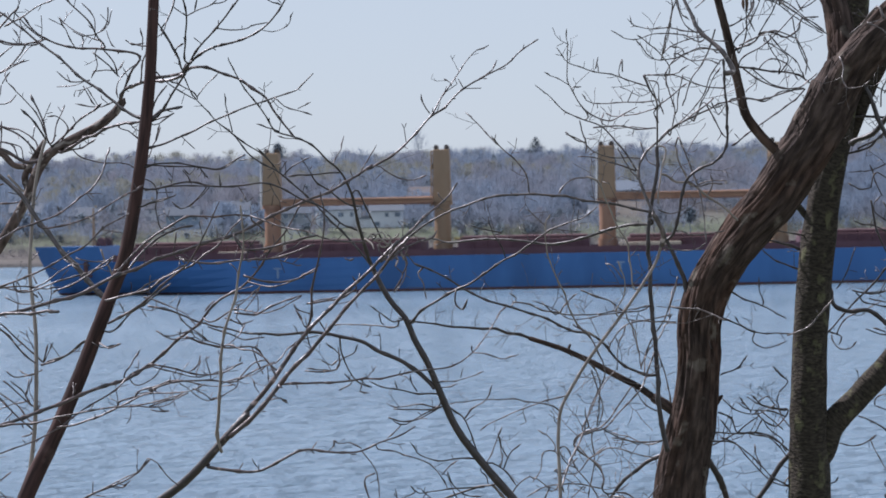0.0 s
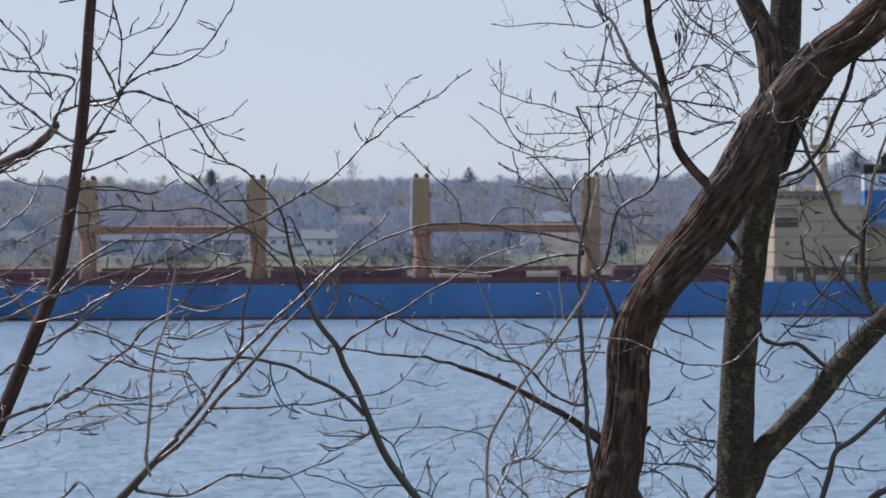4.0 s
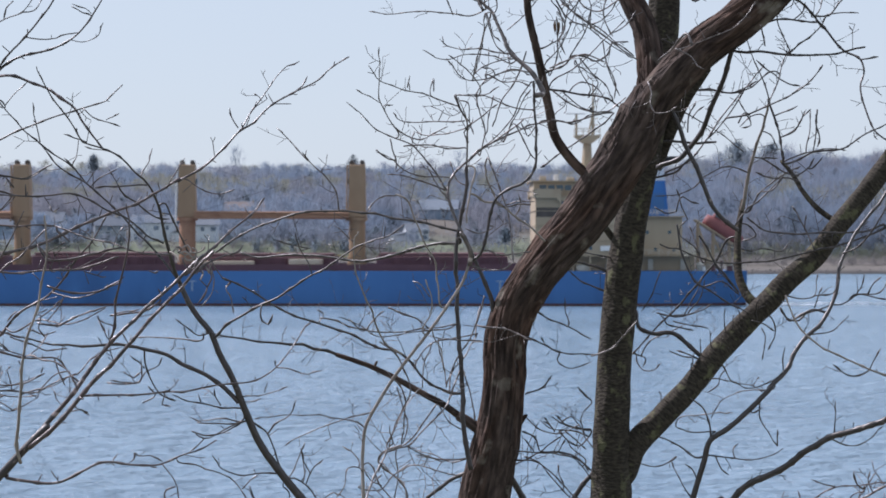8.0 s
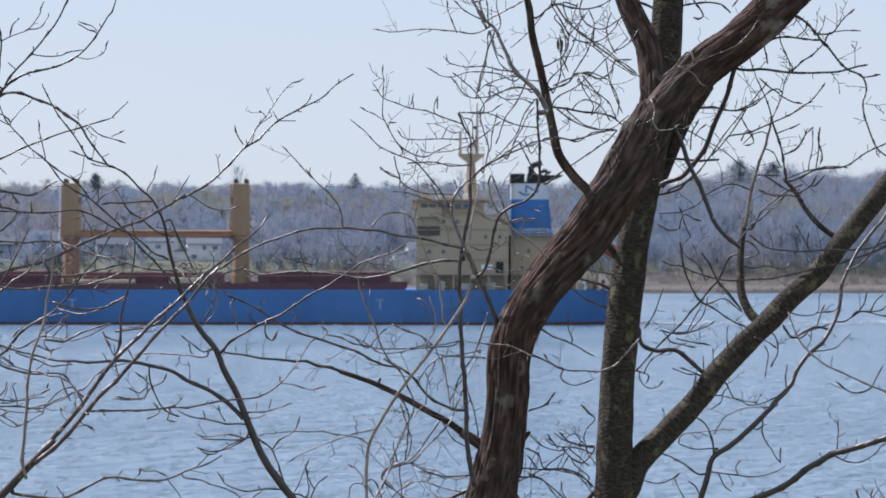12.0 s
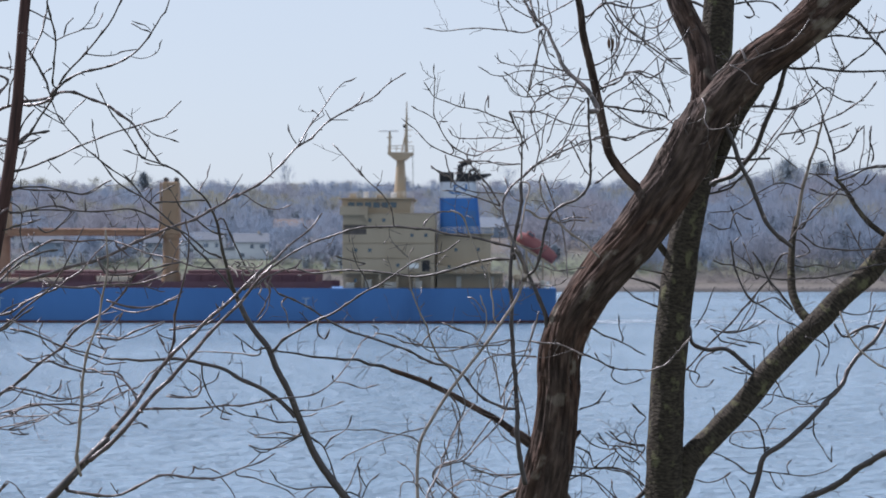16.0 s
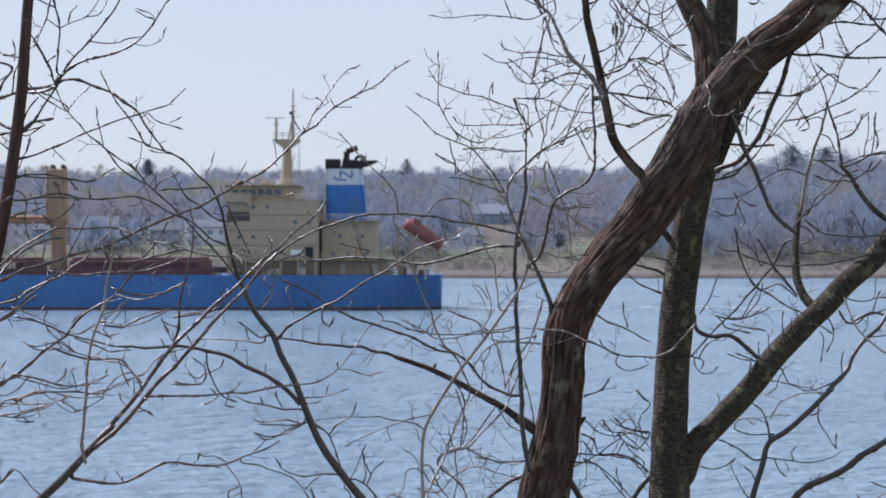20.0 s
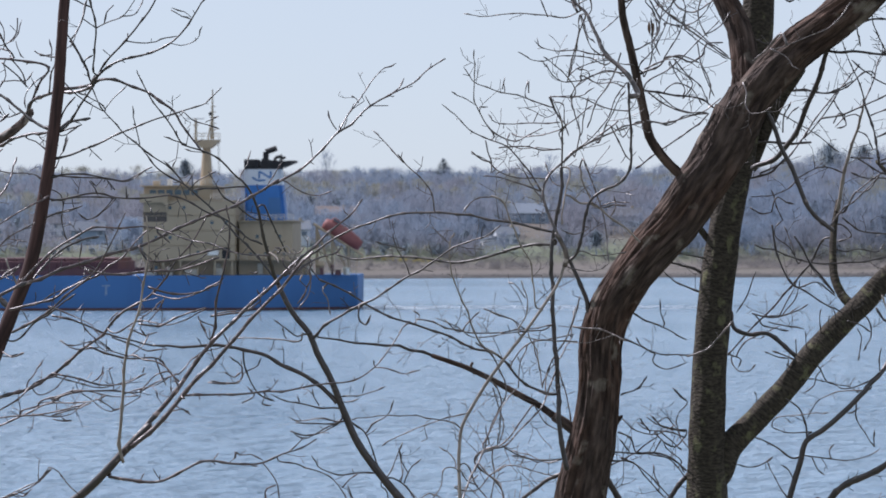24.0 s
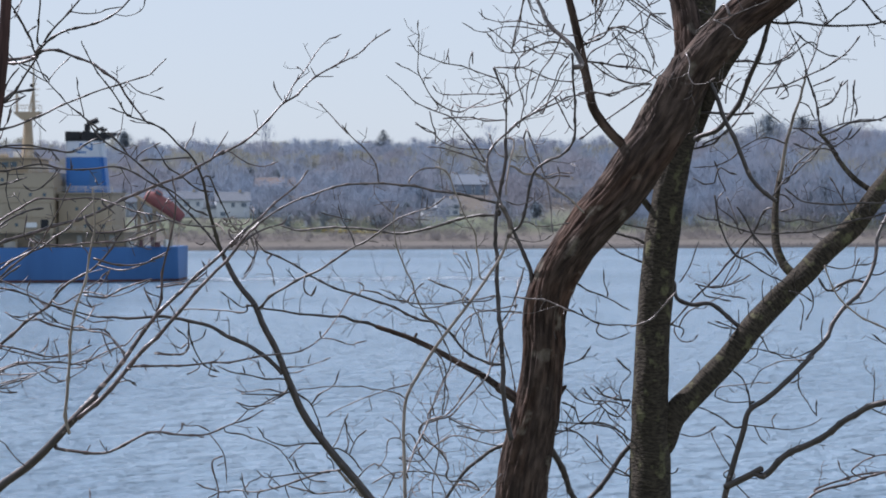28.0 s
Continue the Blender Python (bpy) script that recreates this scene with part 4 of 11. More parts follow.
def far_tree(px, d, h, spread, material, label, name, kind="bare", seed=1):
    x, y = spot(px, d), d
    z = land(x, y)
    rng = np.random.default_rng(seed)
    t = thing(name, pose(x, y, z), label, "tree", group="landmark trees on the ridge")
    bm = bmesh.new()
    rod(bm, (0, 0, -0.5), (0, 0, h * 0.9), 0.035 * h * 0.6, 8, 0.03)
    part("trunk", bm, HAZED_WOOD, t)
    if kind == "spruce":
        tris = []
        for k in range(26):
            zz = h * (0.15 + 0.84 * k / 26)
            rr = spread * (1 - (zz / h)) + 0.25
            n = 30
            ang = rng.random(n) * 6.283
            a = np.stack([np.zeros(n), np.zeros(n), np.full(n, zz)], 1)
            b = np.stack([np.cos(ang) * rr, np.sin(ang) * rr, zz - 0.12 * rr + rng.normal(0, 0.25, n)], 1) * rng.uniform(0.75, 1.1, (n, 1)) ** np.array([1, 1, 0])
            w = np.stack([-np.sin(ang), np.cos(ang), np.zeros(n)], 1) * 0.5
            m1 = (a * 0.35 + b * 0.65)
            tris.append((np.stack([a, m1 + w, b], 1).reshape(-1, 3), None))
            tris.append((np.stack([a, b, m1 - w], 1).reshape(-1, 3), None))
    elif kind == "pine":
        tris = [blades(rng, (0, 0, h * 0.25), h * 0.75, spread, 1500, 0.14, 0.8)]
    else:
        tris = [blades(rng, (0, 0, 0), h, spread * 1.3, 260, 0.08, 1.6)]
        bm = bmesh.new()
        for k in range(9):
            a = k * 2.4
            rod(bm, (0, 0, h * (0.25 + 0.05 * k)), (math.cos(a) * spread * 0.7, math.sin(a) * spread * 0.7, h * (0.55 + 0.045 * k)), 0.14, 5, 0.04)
        part("limbs", bm, HAZED_WOOD, t)
    crown = tri_object("crown", tris, material, "", "")
    crown.parent = t
    del crown["kind"]


far_tree(720, 1240, 18.5, 21.0, HAZED_EVERGREEN, "tall dark spruce standing above the ridge", "spruce", "spruce", 3)
far_tree(262, 1240, 18.0, 3.4, HAZED_EVERGREEN, "round-topped pine above the ridge", "pine", "pine", 4)
far_tree(907, 1200, 22.0, 5.5, HAZED_WOOD, "tall leafless oak above the ridge", "bare_oak", "bare", 5)
far_tree(512, 1240, 22.5, 4.5, HAZED_WOOD, "tall leafless tree above the ridge", "bare_tree", "bare", 6)
far_tree(1400, 1150, 25.0, 7.0, HAZED_EVERGREEN, "dark pine among bare trees", "pine", "pine", 7)
far_tree(1461, 1160, 24.0, 7.5, HAZED_EVERGREEN, "dark pine among bare trees", "pine", "pine", 8)
far_tree(1425, 1180, 22.0, 6.0, HAZED_WOOD, "tall leafless tree above the ridge", "bare_tree", "bare", 9)
far_tree(989, 893, 9.0, 2.4, HAZED_EVERGREEN, "dark rounded cedar beside the lawn", "cedar", "pine", 14)
far_tree(410, 1240, 15.0, 6.0, HAZED_WOOD, "broad leafless tree above the ridge", "bare_tree", "bare", 10)
far_tree(640, 1240, 14.0, 6.0, HAZED_WOOD, "broad leafless tree above the ridge", "bare_tree", "bare", 12)

# ---- the trees in front of the camera ----
BARK = {
    "l": bark("bark_red_brown", (0.03, 0.017, 0.016), (0.085, 0.045, 0.04), (0.17, 0.115, 0.105), 60, 0.64, 0.0015, gloss=0.35),
    "l2": bark("bark_lichened", (0.045, 0.034, 0.03), (0.15, 0.11, 0.097), (0.31, 0.27, 0.245), 50, 0.52, 0.004, (1, 1, 0.6), 25),
    "p": bark("bark_pale_smooth", (0.2, 0.175, 0.155), (0.36, 0.32, 0.29), (0.46, 0.42, 0.39), 60, 0.6, 0.001),
    # the pale patches are sunlit flecks painted into this twig bark
    "n": bark("bark_twig_brown_lit_flecks", (0.014, 0.008, 0.008), (0.092, 0.056, 0.051), (0.38, 0.29, 0.265), 80, 0.59, 0.005, (1, 1, 0.4), 40, 0.4, 0.85),
    "m": bark("bark_furrowed", (0.028, 0.02, 0.017), (0.11, 0.08, 0.066), (0.19, 0.165, 0.135), 52, 0.6, 0.016, (1, 1, 0.2), 9, cracks=15),
    "r": bark("bark_grey_mossy", (0.024, 0.02, 0.016), (0.066, 0.056, 0.042), (0.112, 0.11, 0.062), 40, 0.57, 0.008, (1, 1, 2.6), 18),
    "v": bark("bark_vine_grey", (0.025, 0.018, 0.016), (0.125, 0.095, 0.083), (0.42, 0.36, 0.33), 80, 0.57, 0.004, (1, 1, 0.4), 30, 0.4, 0.9),
    "d": bark("bark_dark", (0.013, 0.009, 0.008), (0.045, 0.032, 0.028), (0.19, 0.155, 0.14), 80, 0.64, 0.002, (1, 1, 0.4), 40, 0.44, 0.7),
}
# pieces of each tree that feed its side twigs
RUNS = {}


def spline(pts, radii_ends, step):
    """Evenly spaced points and radii along a smooth line through pts."""
    P = [Vector(p) for p in pts]
    n = len(P)
    h = [(b - a).length for a, b in zip(P, P[1:])]
    slope = [(b - a) / d for a, b, d in zip(P, P[1:], h)]
    tan = [slope[0]] + [(slope[i - 1] * h[i] + slope[i] * h[i - 1]) / (h[i - 1] + h[i]) for i in range(1, n - 1)] + [slope[-1]]
    dense = []
    for i in range(n - 1):
        k = max(2, int(h[i] / step))
        for j in range(k):
            t = j / k
            t2, t3 = t * t, t ** 3
            dense.append(P[i] * (2 * t3 - 3 * t2 + 1) + tan[i] * (h[i] * (t3 - 2 * t2 + t)) + P[i + 1] * (3 * t2 - 2 * t3) + tan[i + 1] * (h[i] * (t3 - t2)))
    dense.append(P[-1].copy())
    q = [0.0]
    for a, b in zip(dense, dense[1:]):
        q.append(q[-1] + (b - a).length)
    r0, r1 = radii_ends
    return dense, [r0 + (r1 - r0) * s / q[-1] for s in q]


def tube(line, radii, sides, ridges=0.0, lump=0.06, seed=0.0, tip=True):
    """A closed tube whose skin is uneven, with furrows along it where ridges is set."""
    verts, faces, grain = [], [], []
    mean = sum(radii) / len(radii)
    along = seed * 3.7
    up = (line[1] - line[0]).normalized()
    side = up.orthogonal().normalized()
    n = len(line)
    for i, (p, r) in enumerate(zip(line, radii)):
        d = (line[min(i + 1, n - 1)] - line[max(i - 1, 0)]).normalized()
        side = (side - d * side.dot(d)).normalized()
        other = d.cross(side)
        along += (p - line[i - 1]).length if i else 0
        for k in range(sides):
            a = 2 * math.pi * k / sides
            rr = r * (1 + lump * noise.noise((p.x * 1.2 / max(r, 0.004) * 0.3 + math.cos(a), p.z * 0.3 / max(r, 0.004) + math.sin(a), seed)))
            if ridges:
                w = noise.noise((p.z * 1.1 + p.x, math.cos(a) * 0.7, math.sin(a) * 0.7 + seed))
                a2 = a + w * 0.35 + 0.25 * noise.noise((along * 2.3, seed, 1.5))
                g = noise.noise((math.cos(a2) * 4.5, math.sin(a2) * 4.5, along * 3.2 + seed))
                g2 = noise.noise((math.cos(a2) * 10, math.sin(a2) * 10, along * 9 + seed))
                g3 = noise.noise((math.cos(a) * 1.6, math.sin(a) * 1.6, along * 3 + seed))
                rr += r * ridges * (0.45 - 2.2 * abs(g) + 0.9 * g2 + 0.9 * g3)
            verts.append(p + side * (math.cos(a) * rr) + other * (math.sin(a) * rr))
            grain.append((math.cos(a) * mean, math.sin(a) * mean, along))
    for i in range(n - 1):
        for k in range(sides):
            k2 = (k + 1) % sides
            faces.append((i * sides + k, i * sides + k2, (i + 1) * sides + k2, (i + 1) * sides + k))
    verts.append(line[0])
    verts.append(line[-1] + (line[-1] - line[-2]).normalized() * radii[-1] * (0.9 if tip else 0.2))
    for k in range(sides):
        faces.append((len(verts) - 2, (k + 1) % sides, k))
        faces.append((len(verts) - 1, (n - 1) * sides + k, (n - 1) * sides + (k + 1) % sides))
    grain += [(0, 0, seed * 3.7), (0, 0, along)]
    return verts, faces, grain


def tube_part(name, data, material, parent, label=""):
    me = bpy.data.meshes.new(name)
    me.from_pydata(data[0], [], data[1])
    me.polygons.foreach_set("use_smooth", [True] * len(me.polygons))
    me.materials.append(material)
    me.attributes.new("grain", "FLOAT_VECTOR", "POINT").data.foreach_set("vector", np.array(data[2], np.float32).ravel())
    ob = new(name, me)
    ob.parent = parent
    if label:
        ob["label"] = label
    return ob


def tree_base(where, mats, label, category="tree", name="tree"):
    t = thing(name, pose(*where), label, category, group="trees on the near bank")
    RUNS[t.name] = [mats, [], random.Random(sum(ord(c) for c in label))]
    return t


def limb(tree, kind, r0, r1, pts, girth=()):
    mats, runs, rng = RUNS[tree.name]
    big = max(r0, r1)
    if big < 0.045 and not (mats[0] == "r" and kind == "limb") and not (mats[0] in ("l", "l2") and kind in ("trunk", "trunk2", "limb")):
        slim = 0.76 if big > 0.006 else 0.86 if big > 0.003 else 1.0
        r0, r1, girth = r0 * slim, r1 * slim, tuple(g * slim for g in girth)
        big *= slim
    name = {"trunk2": "trunk", "pale": "branch", "dark": "branch"}.get(kind, kind)
    step = min(0.05, max(0.012, big * 0.9)) if big > 0.012 else 0.014
    if big > 0.045:
        step = 0.016
    line, radii = spline(pts, (r0, r1), step)
    if girth:
        at = [0.0]
        for a, b in zip(pts, pts[1:]):
            at.append(at[-1] + (Vector(b) - Vector(a)).length)
        run = [0.0]
        for a, b in zip(line, line[1:]):
            run.append(run[-1] + (b - a).length)
        radii = [float(r) for r in np.interp([s * at[-1] / run[-1] for s in run], at, girth)]
    if kind in ("twig", "branch", "pale", "dark"):
        s = rng.random() * 50
        for i in range(1, len(line) - 1):
            p = line[i]
            line[i] = p + Vector((noise.noise((p.x * 9, p.z * 9, s)), noise.noise((p.z * 6, s, p.x * 6)) * 1.5, noise.noise((s, p.x * 9, p.z * 9)))) * (0.0028 if big < 0.01 else 0.004)
            if big < 0.014:
                line[i] += Vector((noise.noise((p.x * 24, s, p.z * 24)), 0, noise.noise((p.z * 24, p.x * 24, s)))) * 0.0012
        # angular growth: the shoot bends a little at each node, which swells
        if big < 0.014:
            i, before = 0, Vector((0, 0, 0))
            while i < len(line) - 4:
                k = min(rng.randint(3, 7), len(line) - 2 - i)
                after = Vector((rng.uniform(-1, 1), rng.uniform(-1, 1), rng.uniform(-1, 1))) * 0.0052
                for j in range(k):
                    line[i + j] += before + (after - before) * (j / k)
                i, before = i + k, after
                radii[i] *= 1.5 if big < 0.006 else 1.2
        if kind == "twig" and r1 < 0.006:
            radii[-1] *= 0.6
            radii[-2] *= 1.35
            radii[-3] *= 1.15
    furrow = 0.0
    sides = 6 if big < 0.008 else 9 if big < 0.02 else 16
    if mats[0] == "m" and kind in ("trunk", "trunk2", "limb") and big > 0.05:
        furrow, sides = 0.1, 120
    elif big > 0.045:
        furrow, sides = 0.03, 48
    mat = BARK["p"] if kind == "pale" else BARK["d"] if kind == "dark" else BARK[mats[1 if kind in ("twig", "branch") and len(mats) > 1 else 0]]
    tube_part(name, tube(line, radii, sides, furrow, 0.1, rng.random() * 20), mat, tree, "pale smooth branch" if kind == "pale" else "")
    if big < 0.02 and kind != "knot":
        runs.append((line, radii))


def twiglets(tree):
    """Short side shoots with buds along the thinner branches, in one mesh."""
    mats, runs, rng = RUNS[tree.name]
    verts, faces, grain = [], [], []

    dense = tree.name.startswith("vine") or mats[0] in "mr" or "low" in tree["label"]

    def shoot(q, out, ln, r1, depth):
        n = max(3, int(ln / 0.013))
        pts, rad, bends = [], [], []
        out = out.normalized()
        for k in range(n + 1):
            pts.append(q.copy())
            rad.append(r1 * (1 - 0.4 * k / n) * (1.3 if rng.random() < 0.15 else 1))
            if rng.random() < 0.4:
                out = (out + Vector((rng.uniform(-0.5, 0.5), rng.uniform(-0.4, 0.4), rng.uniform(-0.2, 0.5)))).normalized()
                bends.append((q.copy(), out.copy()))
            q = q + out * ln / n
        rad[-1] *= 1.2
        rad[-2] *= 1.45
        v, f, g = tube(pts, rad, 4, 0, 0.1, 0)
        o = len(verts)
        verts.extend(v)
        grain.extend(g)
        faces.extend([tuple(o + j for j in c) for c in f])
        if depth and ln > 0.045:
            for b, way in bends[:3]:
                side = Vector((way.z, rng.uniform(-0.6, 0.6), -way.x)) * rng.choice((-1, 1)) + way * rng.uniform(0.3, 0.9)
                shoot(b, side, ln * rng.uniform(0.2, 0.5), r1 * 0.8, depth - 1)

    for line, radii in runs:
        i = rng.randint(4, 9)
        while i < len(line) - 2:
            p, r = line[i], radii[i]
            if p.z > 1.2:
                d = (line[i + 1] - line[i - 1]).normalized()
                a = rng.uniform(-1, 1)
                out = Vector((d.z, rng.uniform(-0.7, 0.7), -d.x)) * rng.choice((-1, 1)) + d * rng.uniform(0.1, 0.9) + Vector((0, 0, 0.35))
                out.normalize()
                ln = rng.choice((0.012, 0.02, 0.03, 0.05, 0.07, 0.1, 0.14) if dense else (0.008, 0.014, 0.02, 0.03, 0.045, 0.07)) * rng.uniform(0.7, 1.3)
                shoot(p.copy(), out, ln, min(r * 0.65, 0.0017), 1)
            i += rng.randint(3, 9)
    if verts:
        tagged(tube_part("fine_growth", (verts, faces, grain), BARK[mats[-1]], tree), kind="stuff")


def dry_leaf(tree, where, turn):
    bm = bmesh.new()
    rows = []
    for i in range(9):
        u = i / 8
        w = 0.012 * math.sin(math.pi * min(1, u * 0.9 + 0.08)) + 0.001
        rows.append([bm.verts.new((w * k, 0.006 * (1 - k * k) + 0.004 * math.sin(u * 5 + k), -0.1 * u)) for k in (-1, -0.5, 0, 0.5, 1)])
    for a, b in zip(rows, rows[1:]):
        for k in range(4):
            bm.faces.new((a[k], a[k + 1], b[k + 1], b[k]))
    bmesh.ops.solidify(bm, geom=bm.faces[:], thickness=0.0008)
    ob = part("dry_leaf", bm, LEAF, tree, "curled tan dead leaf", smooth=True)
    ob.matrix_basis = pose(*where, 0, 0, turn) @ Matrix.Scale(0.5, 4)


LEAF = surface("dead_leaf", (0.16, 0.11, 0.08), (0.26, 0.19, 0.13), 90, 0.8)


def tree_l(w):
    return tree_base(w, ("l", "d"), "young tree with smooth dark red-brown bark and bare branches")


def tree_l2(w):
    return tree_base(w, ("l2", "n"), "old leafless tree with crooked lichen-grey limbs")


def tree_p(w):
    return tree_base(w, ("p", "n"), "thin pale-barked leafless sapling", name="sapling", category="sapling")


def tree_n(w):
    return tree_base(w, ("n", "n"), "bushy shrub with long slanting brown shoots and buds", name="shrub", category="shrub")


def tree_b(w):
    return tree_base(w, ("d", "n"), "slanting double-stemmed young tree with brown bark")


def tree_a(w):
    return tree_base(w, ("d", "d"), "slender dark forked tree, leafless")


def tree_m(w):
    return tree_base(w, ("m", "d"), "leaning tree with deeply furrowed brown bark and forked limbs")


def tree_v(w):
    return tree_base(w, ("p", "v"), "tangle of bent leafless vine stems against a trunk", name="vine", category="vine")


def tree_r(w):
    return tree_base(w, ("r", "d"), "upright tree with grey mossy bark and one rising limb")


def tree_r2(w):
    return tree_base(w, ("d", "d"), "slender dark tree with an angled leafless stem")


def tree_s(w):
    return tree_base(w, ("n", "n"), "low leafless shrub with fine brown shoots", name="shrub", category="shrub")


l = tree_l((-1.633, 7.200, 9.737))
limb(l, "trunk", 0.0370, 0.0135, [(0, 0, 0), (0.009, 0, 1.909), (0.038, 0.007, 1.996), (0.131, 0.022, 2.191), (0.189, 0.028, 2.321), (0.248, 0.030, 2.465), (0.291, 0.028, 2.569), (0.334, 0.024, 2.673), (0.365, 0.016, 2.802), (0.390, 0.006, 2.930), (0.411, -0.004, 3.058), (0.426, -0.013, 3.169), (0.446, -0.027, 3.408), (0.455, -0.029, 3.504), (0.468, -0.029, 3.695)])
limb(l, "branch", 0.0107, 0.0080, [(0.291, 0.028, 2.569), (0.27, 0.075, 2.56), (0.209, 0.123, 2.62), (0.134, 0.17, 2.698), (0.058, 0.218, 2.779), (-0.006, 0.265, 2.855), (-0.08, 0.313, 2.924), (-0.159, 0.36, 2.992)])
limb(l, "branch", 0.0061, 0.0036, [(0.413, -0.005, 3.076), (0.406, -0.002, 3.076), (0.314, 0.054, 3.130), (0.223, 0.112, 3.196), (0.130, 0.172, 3.272), (0.037, 0.230, 3.339), (-0.057, 0.287, 3.409), (-0.134, 0.333, 3.465)])
limb(l, "branch", 0.0038, 0.0019, [(0.401, 0.001, 2.994), (0.411, 0.001, 2.995), (0.524, 0.005, 3.034), (0.613, 0.008, 3.071), (0.718, 0.011, 3.115), (0.783, 0.014, 3.133), (0.847, 0.016, 3.157), (0.893, 0.017, 3.198)])
limb(l, "twig", 0.0019, 0.0013, [(0.779, 0.014, 3.133), (0.809, -0.002, 3.108), (0.843, -0.017, 3.096), (0.893, -0.038, 3.077)])
limb(l, "twig", 0.0013, 0.0013, [(0.851, -0.020, 3.097), (0.892, -0.057, 3.113)])
limb(l, "branch", 0.0038, 0.0025, [(0.413, -0.005, 3.076), (0.426, -0.008, 3.075), (0.498, -0.032, 3.150), (0.532, -0.045, 3.197), (0.558, -0.058, 3.245), (0.634, -0.083, 3.323), (0.718, -0.114, 3.427), (0.744, -0.129, 3.486)])
limb(l, "branch", 0.0044, 0.0019, [(0.536, -0.047, 3.205), (0.529, -0.049, 3.208), (0.553, -0.055, 3.237), (0.591, -0.064, 3.260), (0.632, -0.071, 3.276), (0.682, -0.081, 3.288), (0.731, -0.090, 3.307), (0.780, -0.101, 3.338), (0.821, -0.112, 3.385), (0.863, -0.125, 3.439), (0.876, -0.132, 3.478)])
limb(l, "twig", 0.0025, 0.0024, [(0.549, -0.054, 3.232), (0.544, -0.060, 3.233), (0.552, -0.121, 3.296), (0.564, -0.179, 3.355), (0.559, -0.246, 3.420), (0.553, -0.284, 3.455)])
limb(l, "twig", 0.0018, 0.0012, [(0.564, -0.179, 3.355), (0.597, -0.209, 3.368), (0.642, -0.248, 3.380), (0.679, -0.294, 3.415), (0.703, -0.334, 3.450)])
limb(l, "twig", 0.0018, 0.0012, [(0.642, -0.248, 3.380), (0.675, -0.208, 3.389), (0.692, -0.158, 3.436)])
limb(l, "twig", 0.0019, 0.0013, [(0.631, -0.083, 3.326), (0.657, -0.074, 3.322), (0.711, -0.057, 3.327), (0.742, -0.047, 3.337), (0.776, -0.036, 3.343)])
limb(l, "twig", 0.0012, 0.0012, [(0.756, -0.095, 3.319), (0.790, -0.113, 3.308), (0.832, -0.135, 3.319), (0.859, -0.162, 3.360)])
limb(l, "twig", 0.0012, 0.0012, [(0.821, -0.112, 3.389), (0.801, -0.115, 3.400), (0.767, -0.120, 3.416)])
limb(l, "branch", 0.0061, 0.0041, [(0.423, -0.007, 3.075), (0.455, 0.035, 3.100), (0.482, 0.066, 3.109), (0.503, 0.089, 3.115)])
limb(l, "twig", 0.0019, 0.0013, [(0.426, -0.008, 3.075), (0.425, -0.002, 3.067), (0.456, 0.027, 3.075), (0.481, 0.053, 3.094)])
limb(l, "twig", 0.0019, 0.0013, [(0.397, 0.003, 2.973), (0.409, 0.013, 2.966), (0.428, 0.046, 3.007), (0.441, 0.081, 3.058)])
limb(l, "branch", 0.0032, 0.0019, [(0.394, 0.005, 2.951), (0.398, 0.002, 2.941), (0.437, -0.006, 2.946), (0.562, -0.032, 2.939), (0.629, -0.045, 2.935), (0.662, -0.053, 2.951), (0.703, -0.062, 2.968)])
limb(l, "branch", 0.0025, 0.0025, [(0.382, 0.010, 2.887), (0.402, 0.009, 2.881), (0.483, 0.008, 2.888), (0.524, 0.008, 2.893), (0.589, 0.007, 2.881), (0.686, 0.006, 2.885), (0.743, 0.005, 2.888), (0.792, 0.005, 2.872), (0.848, 0.004, 2.839), (0.897, 0.003, 2.823), (0.962, 0.002, 2.771), (1.011, 0.002, 2.747)])
limb(l, "twig", 0.0019, 0.0013, [(0.386, 0.008, 2.909), (0.397, 0.012, 2.909), (0.416, 0.020, 2.901), (0.433, 0.066, 2.771), (0.443, 0.074, 2.750)])
limb(l, "twig", 0.0025, 0.0012, [(0.369, 0.014, 2.823), (0.382, 0.005, 2.823), (0.434, -0.036, 2.836), (0.508, -0.095, 2.856)])
limb(l, "twig", 0.0019, 0.0013, [(0.589, 0.007, 2.880), (0.564, 0.011, 2.852), (0.522, 0.017, 2.823)])
limb(l, "twig", 0.0013, 0.0013, [(0.559, -0.032, 2.939), (0.545, -0.044, 2.916), (0.526, -0.056, 2.932)])
limb(l, "branch", 0.0025, 0.0032, [(0.445, -0.024, 3.365), (0.480, 0.032, 3.308), (0.495, 0.070, 3.265), (0.505, 0.108, 3.218)])
limb(l, "twig", 0.0018, 0.0012, [(0.557, -0.259, 3.431), (0.551, -0.267, 3.425), (0.543, -0.318, 3.366), (0.541, -0.353, 3.325), (0.525, -0.394, 3.283)])
limb(l, "twig", 0.0013, 0.0013, [(0.491, 0.064, 3.269), (0.498, 0.070, 3.286), (0.513, 0.077, 3.298)])
limb(l, "twig", 0.0032, 0.0019, [(0.294, 0.028, 2.569), (0.347, 0.073, 2.575), (0.392, 0.117, 2.605), (0.447, 0.167, 2.633), (0.491, 0.207, 2.659)])
limb(l, "twig", 0.0032, 0.0025, [(0.255, 0.030, 2.483), (0.283, 0.015, 2.473), (0.365, -0.032, 2.522), (0.437, -0.075, 2.570), (0.491, -0.109, 2.609)])
